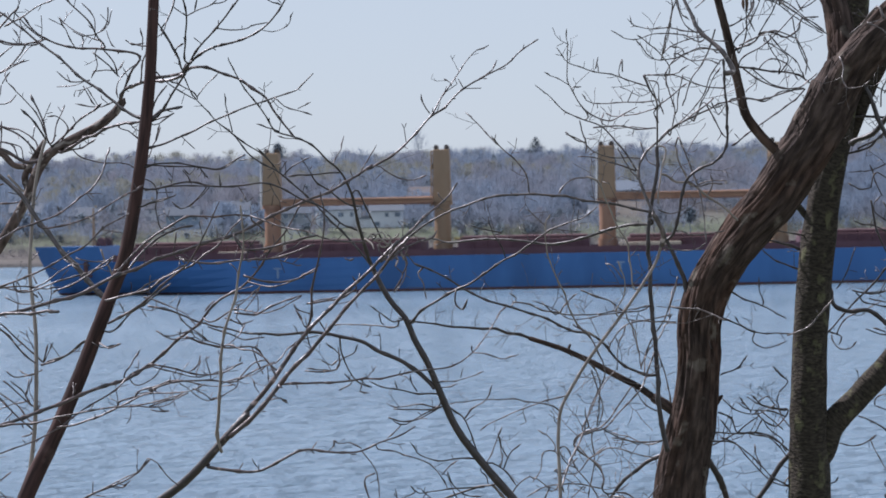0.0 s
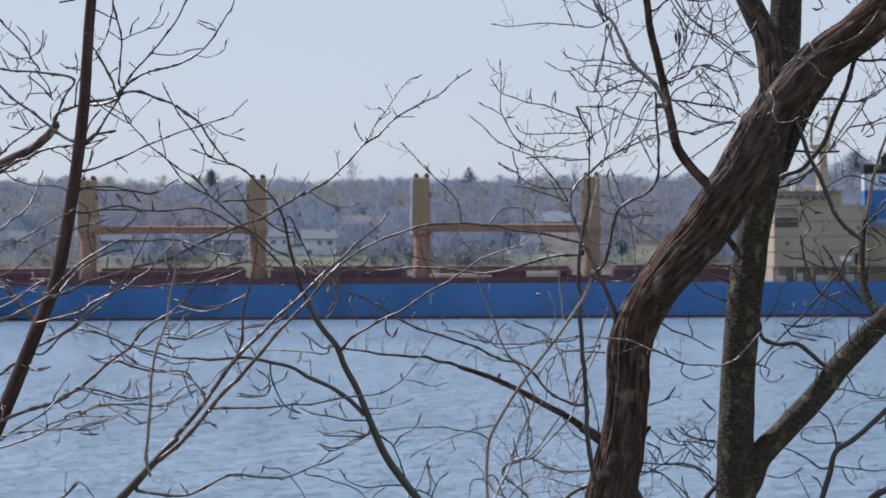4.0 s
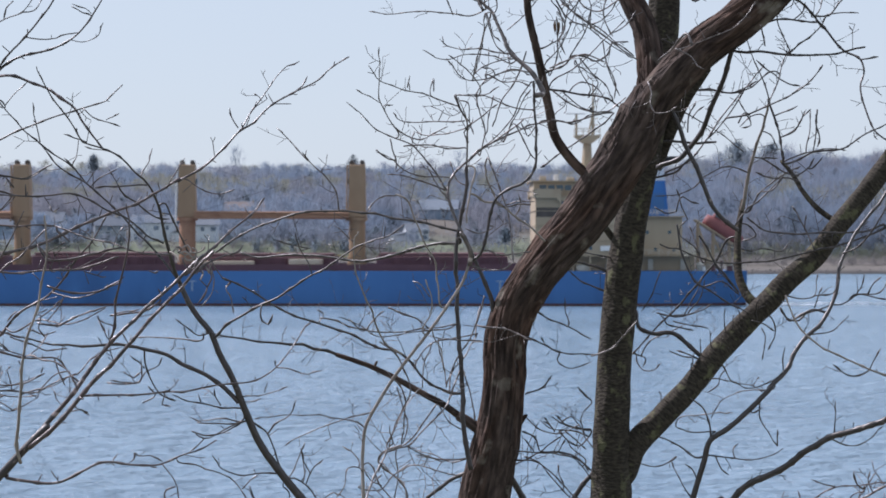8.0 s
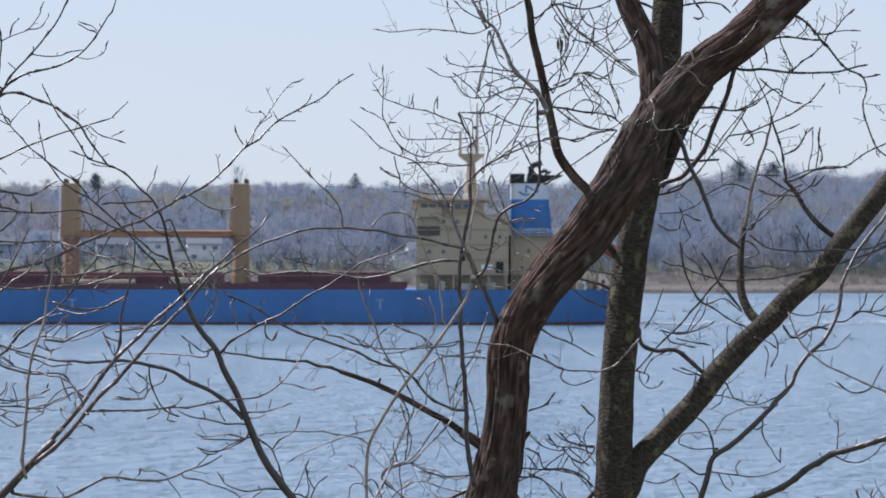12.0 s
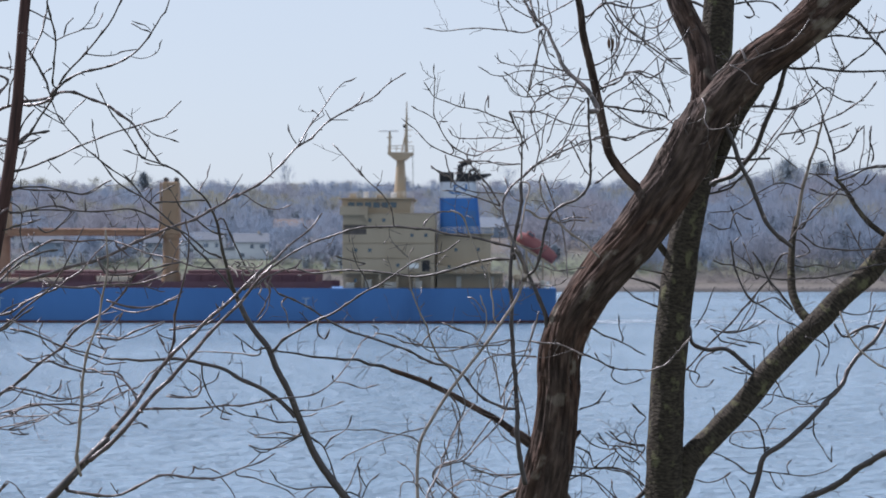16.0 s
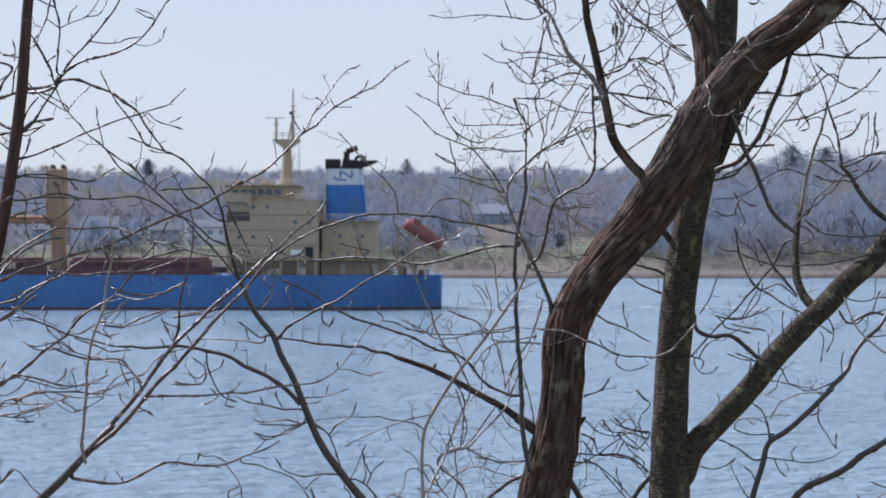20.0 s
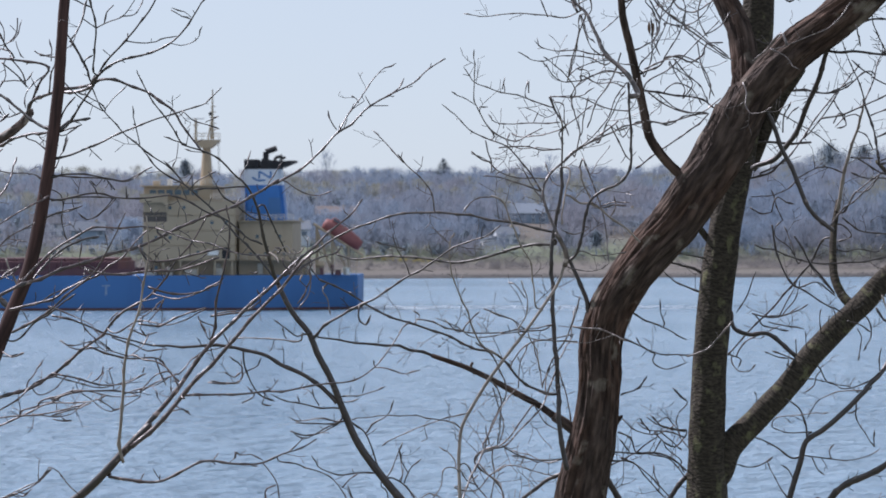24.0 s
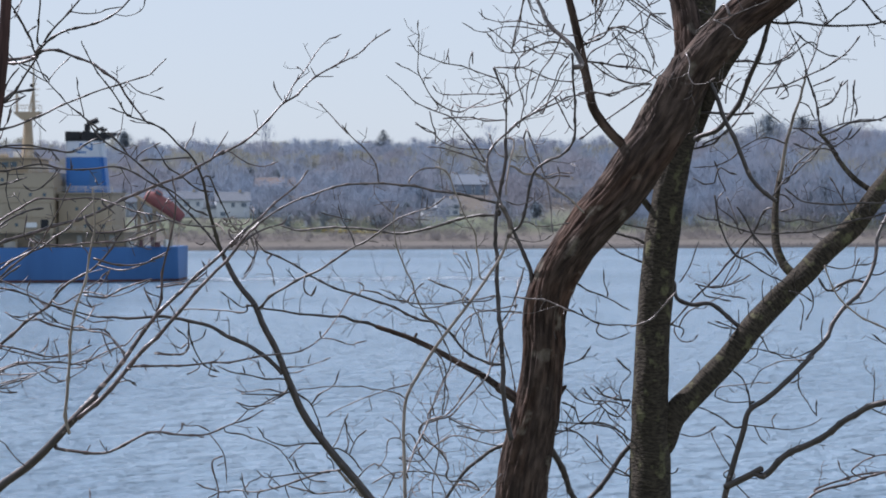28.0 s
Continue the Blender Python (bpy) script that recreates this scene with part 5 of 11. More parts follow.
limb(l, "branch", 0.0044, 0.0033, [(0.305, 0.027, 2.604), (0.314, 0.036, 2.609), (0.354, 0.094, 2.664), (0.394, 0.152, 2.719), (0.443, 0.206, 2.759), (0.502, 0.257, 2.770)])
limb(l, "twig", 0.0025, 0.0019, [(0.238, 0.030, 2.441), (0.230, 0.036, 2.446), (0.144, 0.097, 2.402), (0.077, 0.141, 2.380)])
limb(l, "branch", 0.0038, 0.0024, [(0.358, 0, 3.480), (0.471, -0.096, 3.497), (0.563, -0.174, 3.502), (0.635, -0.237, 3.506), (0.707, -0.299, 3.508), (0.768, -0.356, 3.518), (0.804, -0.396, 3.539)])
limb(l, "twig", 0.0018, 0.0012, [(0.623, -0.227, 3.505), (0.618, -0.224, 3.506), (0.624, -0.213, 3.534)])
limb(l, "twig", 0.0025, 0.0019, [(0.436, -0.020, 3.289), (0.418, -0.012, 3.285), (0.384, 0.003, 3.287), (0.366, 0.012, 3.299)])
limb(l, "twig", 0.0025, 0.0019, [(0.263, 0, 3.272), (0.312, -0.009, 3.231), (0.342, -0.016, 3.198)])
limb(l, "twig", 0.0038, 0.0025, [(0.122, 0, 3.026), (0.083, -0.001, 3.083), (0.051, -0.001, 3.115)])
limb(l, "twig", 0.0021, 0.0013, [(0.511, 0, 3.503), (0.505, 0, 3.448), (0.495, 0, 3.399), (0.476, 0, 3.359), (0.457, 0, 3.329)])
limb(l, "branch", 0.0024, 0.0018, [(0.449, 0, 3.462), (0.483, 0, 3.448), (0.521, 0, 3.429)])
limb(l, "twig", 0.0019, 0.0013, [(0.586, 0, 3.435), (0.569, 0, 3.413), (0.558, 0, 3.38)])
limb(l, "branch", 0.0021, 0.0016, [(0.444, 0, 3.213), (0.469, 0, 3.185), (0.509, 0, 3.156), (0.555, 0, 3.131)])
limb(l, "twig", 0.0021, 0.0015, [(0.583, 0, 2.881), (0.562, 0, 2.855), (0.535, 0, 2.829), (0.508, 0, 2.819), (0.482, 0, 2.839)])
limb(l, "twig", 0.0018, 0.0013, [(0.514, 0, 2.93), (0.527, 0, 2.91), (0.54, 0, 2.888)])
limb(l, "twig", 0.0018, 0.0015, [(0.621, 0, 2.878), (0.62, 0, 2.914)])
limb(l, "twig", 0.0019, 0.0013, [(0.626, 0, 3.355), (0.625, 0, 3.335), (0.622, 0, 3.329)])
limb(l, "twig", 0.0018, 0.0012, [(0.751, 0, 3.42), (0.783, 0, 3.404), (0.812, 0, 3.391)])
limb(l, "twig", 0.0021, 0.0015, [(0.243, 0, 2.441), (0.271, 0, 2.423), (0.315, 0, 2.434)])
limb(l, "branch", 0.0028, 0.0019, [(0.432, 0, 3.107), (0.448, 0, 3.143), (0.474, 0, 3.172)])
limb(l, "branch", 0.0026, 0.0018, [(0.426, 0, 3.07), (0.461, 0, 3.078), (0.493, 0, 3.093)])
limb(l, "twig", 0.0024, 0.0016, [(0.439, 0, 3.017), (0.445, 0, 3.039), (0.451, 0, 3.062)])
limb(l, "branch", 0.0024, 0.0016, [(0.403, 0, 2.948), (0.478, 0, 2.942), (0.559, 0, 2.938), (0.624, 0, 2.933), (0.68, 0, 2.963)])
limb(l, "branch", 0.0024, 0.0016, [(0.404, 0, 2.874), (0.478, 0, 2.884), (0.559, 0, 2.886), (0.64, 0, 2.878)])
limb(l, "twig", 0.0021, 0.0015, [(0.407, 0, 2.835), (0.454, 0, 2.845), (0.495, 0, 2.86)])
limb(l, "branch", 0.0023, 0.0016, [(0.46, 0, 3.334), (0.484, 0, 3.294), (0.501, 0, 3.26), (0.515, 0, 3.237)])
twiglets(l)

l2 = tree_l2((-2.025, 7.900, 9.551))
limb(l2, "trunk", 0.0378, 0.0133, [(0, 0, 0), (0.012, 0, 1.910), (0.051, 0.030, 2.436), (0.132, 0.014, 2.772), (0.190, 0.004, 2.877), (0.227, -0.002, 2.929), (0.284, -0.011, 3.016), (0.313, -0.016, 3.068), (0.342, -0.021, 3.138), (0.379, -0.025, 3.189), (0.433, -0.028, 3.223), (0.522, -0.030, 3.265), (0.593, -0.030, 3.317), (0.618, -0.029, 3.351)])
limb(l2, "branch", 0.0067, 0.0065, [(0.602, -0.029, 3.329), (0.630, -0.079, 3.378), (0.681, -0.123, 3.396), (0.732, -0.164, 3.403), (0.801, -0.220, 3.405), (0.851, -0.261, 3.416)])
limb(l2, "branch", 0.0066, 0.0044, [(0.743, -0.173, 3.403), (0.741, -0.173, 3.409), (0.784, -0.173, 3.414), (0.828, -0.173, 3.421), (0.857, -0.173, 3.435), (0.888, -0.172, 3.438), (0.949, -0.172, 3.423), (1.010, -0.172, 3.400)])
limb(l2, "branch", 0.0058, 0.0029, [(1.006, -0.172, 3.402), (1.049, -0.178, 3.370), (1.090, -0.184, 3.339), (1.107, -0.188, 3.304), (1.134, -0.194, 3.264), (1.183, -0.202, 3.213)])
limb(l2, "branch", 0.0059, 0.0044, [(0.415, -0.027, 3.212), (0.415, -0.032, 3.203), (0.514, -0.083, 3.238), (0.611, -0.133, 3.265), (0.706, -0.181, 3.280)])
limb(l2, "branch", 0.0082, 0.0052, [(0.364, -0.023, 3.172), (0.311, -0.041, 3.164), (0.280, -0.054, 3.182), (0.248, -0.067, 3.201), (0.200, -0.085, 3.226)])
limb(l2, "twig", 0.0035, 0.0021, [(0.354, -0.022, 3.155), (0.345, -0.018, 3.155), (0.338, 0, 3.187), (0.324, 0.029, 3.240), (0.274, 0.057, 3.268), (0.215, 0.087, 3.281)])
limb(l2, "twig", 0.0021, 0.0014, [(0.304, -0.046, 3.173), (0.299, -0.060, 3.216), (0.251, -0.078, 3.226)])
limb(l2, "twig", 0.0028, 0.0014, [(0.397, -0.026, 3.201), (0.386, -0.041, 3.220), (0.362, -0.099, 3.301), (0.323, -0.155, 3.369), (0.290, -0.194, 3.410)])
limb(l2, "twig", 0.0028, 0.0028, [(0.383, -0.041, 3.224), (0.346, -0.005, 3.323), (0.317, 0.017, 3.381)])
limb(l2, "twig", 0.0028, 0.0028, [(0.390, -0.036, 3.214), (0.399, -0.037, 3.220), (0.473, -0.046, 3.283), (0.555, -0.055, 3.343)])
limb(l2, "twig", 0.0028, 0.0014, [(0.386, -0.041, 3.220), (0.391, -0.038, 3.224), (0.406, -0.003, 3.286), (0.423, 0.031, 3.346)])
limb(l2, "twig", 0.0028, 0.0014, [(0.424, -0.027, 3.218), (0.424, -0.030, 3.224), (0.453, -0.054, 3.266), (0.419, -0.080, 3.304), (0.391, -0.095, 3.304)])
limb(l2, "twig", 0.0035, 0.0021, [(0.406, -0.026, 3.206), (0.406, -0.029, 3.198), (0.462, -0.046, 3.201), (0.538, -0.072, 3.232)])
limb(l2, "twig", 0.0021, 0.0014, [(0.432, -0.040, 3.208), (0.434, -0.037, 3.214), (0.479, -0.002, 3.179), (0.526, 0.027, 3.165), (0.598, 0.070, 3.157), (0.638, 0.096, 3.139)])
limb(l2, "twig", 0.0020, 0.0014, [(0.627, -0.141, 3.268), (0.621, -0.141, 3.265), (0.655, -0.141, 3.250), (0.698, -0.140, 3.218)])
limb(l2, "branch", 0.0048, 0.0028, [(0.621, -0.063, 3.362), (0.654, -0.062, 3.445), (0.677, -0.061, 3.471), (0.559, -0.060, 3.514), (0.489, -0.059, 3.515), (0.410, -0.058, 3.534), (0.358, -0.057, 3.565), (0.316, -0.057, 3.619)])
limb(l2, "twig", 0.0021, 0.0014, [(0.672, -0.061, 3.466), (0.632, -0.087, 3.436), (0.610, -0.111, 3.391), (0.621, -0.128, 3.355)])
limb(l2, "twig", 0.0034, 0.0020, [(0.690, -0.130, 3.397), (0.693, -0.138, 3.405), (0.707, -0.192, 3.462), (0.741, -0.237, 3.501)])
limb(l2, "twig", 0.0020, 0.0014, [(0.290, -0.194, 3.410), (0.276, -0.168, 3.443), (0.304, -0.136, 3.465), (0.340, -0.100, 3.481)])
limb(l2, "twig", 0.0021, 0.0020, [(0.376, -0.058, 3.555), (0.370, -0.075, 3.532), (0.334, -0.108, 3.524), (0.290, -0.148, 3.525), (0.249, -0.192, 3.549)])
limb(l2, "twig", 0.0014, 0.0014, [(0.304, -0.136, 3.462), (0.339, -0.092, 3.519), (0.384, -0.055, 3.547)])
limb(l2, "twig", 0.0021, 0.0014, [(0.510, 0, 3.420), (0.452, -0.015, 3.417), (0.411, -0.028, 3.449)])
limb(l2, "twig", 0.0014, 0.0014, [(0.502, -0.002, 3.420), (0.450, 0.036, 3.406), (0.388, 0.079, 3.406)])
limb(l2, "twig", 0.0021, 0.0014, [(0.547, -0.060, 3.514), (0.542, -0.061, 3.511), (0.546, -0.069, 3.464), (0.529, -0.078, 3.421)])
limb(l2, "twig", 0.0021, 0.0014, [(0.559, -0.060, 3.514), (0.556, -0.043, 3.536), (0.506, -0.006, 3.557), (0.434, 0.047, 3.589), (0.401, 0.082, 3.628)])
limb(l2, "twig", 0.0014, 0.0014, [(0.531, -0.025, 3.547), (0.535, -0.023, 3.559), (0.565, -0.020, 3.573), (0.588, -0.013, 3.640)])
limb(l2, "twig", 0.0028, 0.0020, [(0.559, -0.057, 3.517), (0.572, -0.063, 3.517), (0.552, -0.082, 3.547), (0.527, -0.112, 3.601), (0.483, -0.147, 3.651), (0.461, -0.164, 3.676)])
limb(l2, "twig", 0.0021, 0.0014, [(0.535, -0.024, 3.555), (0.528, 0.003, 3.619), (0.483, 0.029, 3.666)])
limb(l2, "twig", 0.0014, 0.0014, [(0.570, -0.020, 3.573), (0.576, -0.008, 3.538), (0.592, -0.001, 3.521)])
limb(l2, "twig", 0.0014, 0.0014, [(0.498, -0.059, 3.515), (0.500, -0.052, 3.536), (0.495, -0.043, 3.563)])
limb(l2, "twig", 0.0021, 0.0014, [(0.607, -0.038, 3.337), (0.604, -0.038, 3.342), (0.552, -0.042, 3.331), (0.509, -0.045, 3.335), (0.471, -0.047, 3.345)])
limb(l2, "twig", 0.0014, 0.0014, [(0.543, -0.042, 3.335), (0.529, -0.058, 3.361), (0.513, -0.079, 3.395)])
limb(l2, "twig", 0.0014, 0.0014, [(0.305, -0.135, 3.526), (0.312, -0.128, 3.552), (0.294, -0.120, 3.579)])
limb(l2, "twig", 0.0021, 0.0014, [(0.480, -0.059, 3.515), (0.458, -0.099, 3.560), (0.443, -0.141, 3.609)])
limb(l2, "twig", 0.0020, 0.0021, [(0.461, -0.164, 3.676), (0.442, -0.158, 3.668), (0.376, -0.134, 3.646), (0.338, -0.119, 3.622), (0.262, -0.091, 3.587)])
limb(l2, "limb", 0.0304, 0.0210, [(0.08, 0, 3.147), (0.138, 0, 3.185), (0.174, 0, 3.203), (0.186, 0, 3.224), (0.164, 0, 3.242), (0.118, 0, 3.26)])
limb(l2, "limb", 0.0105, 0.0094, [(0.178, 0, 3.217), (0.234, 0, 3.189), (0.26, 0, 3.159), (0.303, 0, 3.149), (0.328, 0, 3.131)])
limb(l2, "pale", 0.0052, 0.0041, [(0.242, 0, 3.127), (0.268, 0, 3.095), (0.295, 0, 3.069), (0.327, 0, 3.067)])
limb(l2, "limb", 0.0117, 0.0082, [(0.309, 0, 3.073), (0.296, 0, 3.117), (0.318, 0, 3.165), (0.344, 0, 3.206), (0.362, 0, 3.232)])
limb(l2, "branch", 0.0052, 0.0036, [(0.137, 0, 3.089), (0.187, 0, 3.089), (0.227, 0, 3.1)])
limb(l2, "branch", 0.0035, 0.0025, [(0.178, 0, 3.046), (0.232, 0, 3.038), (0.284, 0, 3.043)])
limb(l2, "branch", 0.0045, 0.0031, [(0.143, 0, 3.548), (0.194, 0, 3.574), (0.23, 0, 3.599), (0.258, 0, 3.625), (0.289, 0, 3.656)])
limb(l2, "branch", 0.0045, 0.0027, [(0.147, 0, 3.588), (0.185, 0, 3.564), (0.23, 0, 3.551), (0.266, 0, 3.539), (0.32, 0, 3.538), (0.359, 0, 3.55)])
limb(l2, "branch", 0.0035, 0.0025, [(0.148, 0, 3.596), (0.204, 0, 3.611), (0.245, 0, 3.637)])
limb(l2, "branch", 0.0027, 0.0018, [(0.146, 0, 3.47), (0.193, 0, 3.475), (0.229, 0, 3.504), (0.266, 0, 3.532)])
limb(l2, "branch", 0.0035, 0.0025, [(0.145, 0, 3.402), (0.201, 0, 3.443), (0.256, 0, 3.474), (0.283, 0, 3.504), (0.311, 0, 3.539)])
limb(l2, "twig", 0.0021, 0.0014, [(0.256, 0, 3.474), (0.283, 0, 3.482), (0.306, 0, 3.491)])
limb(l2, "twig", 0.0020, 0.0014, [(0.15, 0, 3.515), (0.184, 0, 3.525), (0.212, 0, 3.54)])
limb(l2, "branch", 0.0025, 0.0018, [(0.274, 0, 3.639), (0.311, 0, 3.597), (0.338, 0, 3.57), (0.366, 0, 3.55)])
limb(l2, "branch", 0.0027, 0.0020, [(0.221, 0, 3.416), (0.195, 0, 3.386), (0.173, 0, 3.35), (0.144, 0, 3.328)])
limb(l2, "branch", 0.0023, 0.0016, [(0.158, 0, 3.336), (0.2, 0, 3.35), (0.254, 0, 3.358), (0.274, 0, 3.379)])
limb(l2, "twig", 0.0021, 0.0014, [(0.162, 0, 3.333), (0.19, 0, 3.315), (0.215, 0, 3.304)])
limb(l2, "twig", 0.0020, 0.0014, [(0.228, 0, 3.412), (0.224, 0, 3.385), (0.205, 0, 3.352)])
limb(l2, "twig", 0.0020, 0.0014, [(0.231, 0, 3.415), (0.246, 0, 3.437), (0.257, 0, 3.452)])
limb(l2, "branch", 0.0041, 0.0031, [(0.143, 0, 3.294), (0.19, 0, 3.288), (0.235, 0, 3.273), (0.289, 0, 3.247), (0.315, 0, 3.224), (0.336, 0, 3.19)])
limb(l2, "branch", 0.0025, 0.0020, [(0.2, 0, 3.229), (0.243, 0, 3.228), (0.265, 0, 3.216), (0.277, 0, 3.18)])
limb(l2, "twig", 0.0025, 0.0018, [(0.221, 0, 3.206), (0.226, 0, 3.261), (0.226, 0, 3.298)])
limb(l2, "twig", 0.0021, 0.0014, [(0.678, 0, 3.511), (0.678, 0, 3.547), (0.672, 0, 3.581)])
limb(l2, "twig", 0.0021, 0.0014, [(0.625, 0, 3.544), (0.651, 0, 3.528), (0.685, 0, 3.533)])
limb(l2, "branch", 0.0023, 0.0016, [(0.572, 0, 3.648), (0.568, 0, 3.611), (0.544, 0, 3.576), (0.521, 0, 3.56), (0.49, 0, 3.559), (0.46, 0, 3.575)])
limb(l2, "branch", 0.0027, 0.0020, [(0.549, 0, 3.521), (0.574, 0, 3.492), (0.588, 0, 3.47), (0.598, 0, 3.431)])
limb(l2, "twig", 0.0021, 0.0014, [(0.521, 0, 3.448), (0.561, 0, 3.451), (0.598, 0, 3.447), (0.62, 0, 3.479)])
limb(l2, "twig", 0.0021, 0.0016, [(0.488, 0, 3.403), (0.506, 0, 3.369), (0.525, 0, 3.34)])
twiglets(l2)

p = tree_p((-1.706, 7.500, 9.657))
limb(p, "trunk", 0.0150, 0.0062, [(0, 0, 0), (0.027, 0, 1.2), (0.047, 0, 2.031), (0.059, 0, 2.115), (0.074, 0, 2.217), (0.084, 0, 2.335), (0.087, 0, 2.436), (0.087, 0, 2.555), (0.08, 0, 2.639), (0.074, 0, 2.707), (0.082, 0, 2.842), (0.093, 0, 2.96), (0.113, 0, 3.061), (0.131, 0, 3.12)])
limb(p, "twig", 0.0033, 0.0020, [(0.101, 0.019, 2.452), (0.034, 0.042, 2.511), (-0.020, 0.059, 2.557), (-0.073, 0.077, 2.605)])
limb(p, "twig", 0.0020, 0.0013, [(0.108, 0.019, 2.452), (0.124, 0.011, 2.486), (0.139, 0.004, 2.511)])
limb(p, "twig", 0.0033, 0.0020, [(0.082, 0.030, 2.267), (0.072, 0.034, 2.267), (0.004, 0.081, 2.324), (-0.035, 0.105, 2.348), (-0.093, 0.139, 2.381)])
limb(p, "twig", 0.0026, 0.0013, [(0.090, 0.028, 2.318), (0.077, 0.019, 2.318), (0.058, -0.005, 2.354), (0.017, -0.043, 2.399)])
limb(p, "twig", 0.0013, 0.0013, [(0.078, 0.015, 2.327), (0.066, 0.009, 2.353), (0.075, -0.003, 2.412)])
limb(p, "twig", 0.0020, 0.0013, [(0.100, 0.022, 2.427), (0.056, 0.045, 2.410), (0.018, 0.066, 2.426)])
limb(p, "twig", 0.0020, 0.0013, [(0.078, 0.030, 2.250), (0.057, 0.023, 2.235), (0.033, 0.017, 2.227)])
limb(p, "twig", 0.0020, 0.0013, [(0.097, -0.004, 2.663), (0.111, 0.008, 2.637), (0.074, 0.022, 2.626), (0.019, 0.042, 2.629), (-0.018, 0.058, 2.647)])
limb(p, "twig", 0.0026, 0.0020, [(0.096, -0.002, 2.646), (0.079, 0.003, 2.663), (0.026, 0.014, 2.669), (-0.026, 0.025, 2.681)])
limb(p, "twig", 0.0026, 0.0013, [(0.095, -0.007, 2.688), (0.076, 0.023, 2.721), (0.062, 0.052, 2.755)])
limb(p, "branch", 0.0043, 0.0031, [(0.101, 0, 2.443), (0.159, 0, 2.461), (0.211, 0, 2.495), (0.245, 0, 2.52)])
limb(p, "twig", 0.0025, 0.0017, [(0.108, 0, 2.45), (0.115, 0, 2.477), (0.124, 0, 2.505)])
limb(p, "twig", 0.0024, 0.0017, [(-0.002, 0, 2.425), (0.022, 0, 2.408), (0.056, 0, 2.41), (0.087, 0, 2.42)])
limb(p, "pale", 0.0039, 0.0029, [(0.29, 0, 2.786), (0.299, 0, 2.752), (0.313, 0, 2.725), (0.326, 0, 2.704)])
twiglets(p)

n = tree_n((-1.703, 6.800, 9.843))
limb(n, "trunk", 0.0287, 0.0107, [(0, 0, 0), (-0.003, 0, 1.611), (-0.011, 0.030, 1.911), (0.004, 0.015, 2.126), (0.030, -0.012, 2.309), (0.051, -0.025, 2.431), (0.048, -0.029, 2.597)])
limb(n, "branch", 0.0070, 0.0048, [(0.044, -0.021, 2.390), (0.025, -0.013, 2.393), (0.141, 0.047, 2.434), (0.280, 0.115, 2.467), (0.423, 0.188, 2.532), (0.568, 0.258, 2.583), (0.778, 0.356, 2.657), (0.962, 0.444, 2.742), (1.056, 0.487, 2.781), (1.119, 0.520, 2.829)])
limb(n, "branch", 0.0045, 0.0020, [(1.112, 0.515, 2.818), (1.184, 0.550, 2.867), (1.232, 0.577, 2.914), (1.280, 0.604, 2.965), (1.313, 0.621, 2.991), (1.378, 0.657, 3.054), (1.452, 0.690, 3.095), (1.510, 0.715, 3.125), (1.544, 0.734, 3.160), (1.603, 0.761, 3.198)])
limb(n, "twig", 0.0026, 0.0013, [(1.285, 0.607, 2.968), (1.320, 0.646, 3.025), (1.360, 0.685, 3.078), (1.392, 0.721, 3.130), (1.425, 0.749, 3.166), (1.455, 0.769, 3.185)])
limb(n, "twig", 0.0013, 0.0013, [(1.381, 0.657, 3.054), (1.367, 0.636, 3.080)])
limb(n, "twig", 0.0013, 0.0013, [(1.346, 0.672, 3.060), (1.343, 0.675, 3.067), (1.330, 0.682, 3.078), (1.323, 0.685, 3.083)])
limb(n, "twig", 0.0020, 0.0013, [(1.452, 0.690, 3.095), (1.447, 0.693, 3.093), (1.463, 0.708, 3.109), (1.480, 0.729, 3.138)])
limb(n, "twig", 0.0019, 0.0013, [(1.124, 0.520, 2.826), (1.132, 0.519, 2.827), (1.170, 0.511, 2.805), (1.237, 0.497, 2.783), (1.278, 0.489, 2.796)])
limb(n, "twig", 0.0019, 0.0013, [(1.081, 0.498, 2.797), (1.105, 0.503, 2.843), (1.133, 0.509, 2.887)])
limb(n, "twig", 0.0013, 0.0013, [(1.203, 0.559, 2.885), (1.220, 0.558, 2.875)])
limb(n, "branch", 0.0058, 0.0055, [(0.002, 0.018, 2.090), (0.005, 0.023, 2.094), (0.111, 0.147, 2.128), (0.174, 0.218, 2.149), (0.251, 0.303, 2.176), (0.344, 0.402, 2.207), (0.406, 0.465, 2.226), (0.454, 0.522, 2.263)])
limb(n, "branch", 0.0055, 0.0020, [(0.453, 0.522, 2.258), (0.514, 0.500, 2.301), (0.602, 0.465, 2.379), (0.671, 0.437, 2.445), (0.765, 0.404, 2.500), (0.825, 0.375, 2.576), (0.877, 0.349, 2.641), (0.928, 0.321, 2.716)])
limb(n, "branch", 0.0030, 0.0018, [(0.005, 0.023, 2.094), (0.006, 0.021, 2.110), (0.145, -0.002, 2.132), (0.240, -0.017, 2.142), (0.365, -0.037, 2.164), (0.459, -0.053, 2.182), (0.537, -0.066, 2.189), (0.614, -0.079, 2.204), (0.646, -0.084, 2.218)])
limb(n, "branch", 0.0032, 0.0018, [(0.463, 0.518, 2.265), (0.472, 0.512, 2.263), (0.423, 0.462, 2.242), (0.377, 0.401, 2.199), (0.310, 0.324, 2.157), (0.259, 0.260, 2.119), (0.195, 0.185, 2.084), (0.121, 0.098, 2.052), (0.013, -0.031, 2.008)])
limb(n, "branch", 0.0037, 0.0018, [(0.240, 0.235, 2.107), (0.273, 0.230, 2.110), (0.330, 0.220, 2.130), (0.395, 0.210, 2.149), (0.436, 0.202, 2.172), (0.493, 0.192, 2.198), (0.557, 0.182, 2.200), (0.621, 0.172, 2.205)])
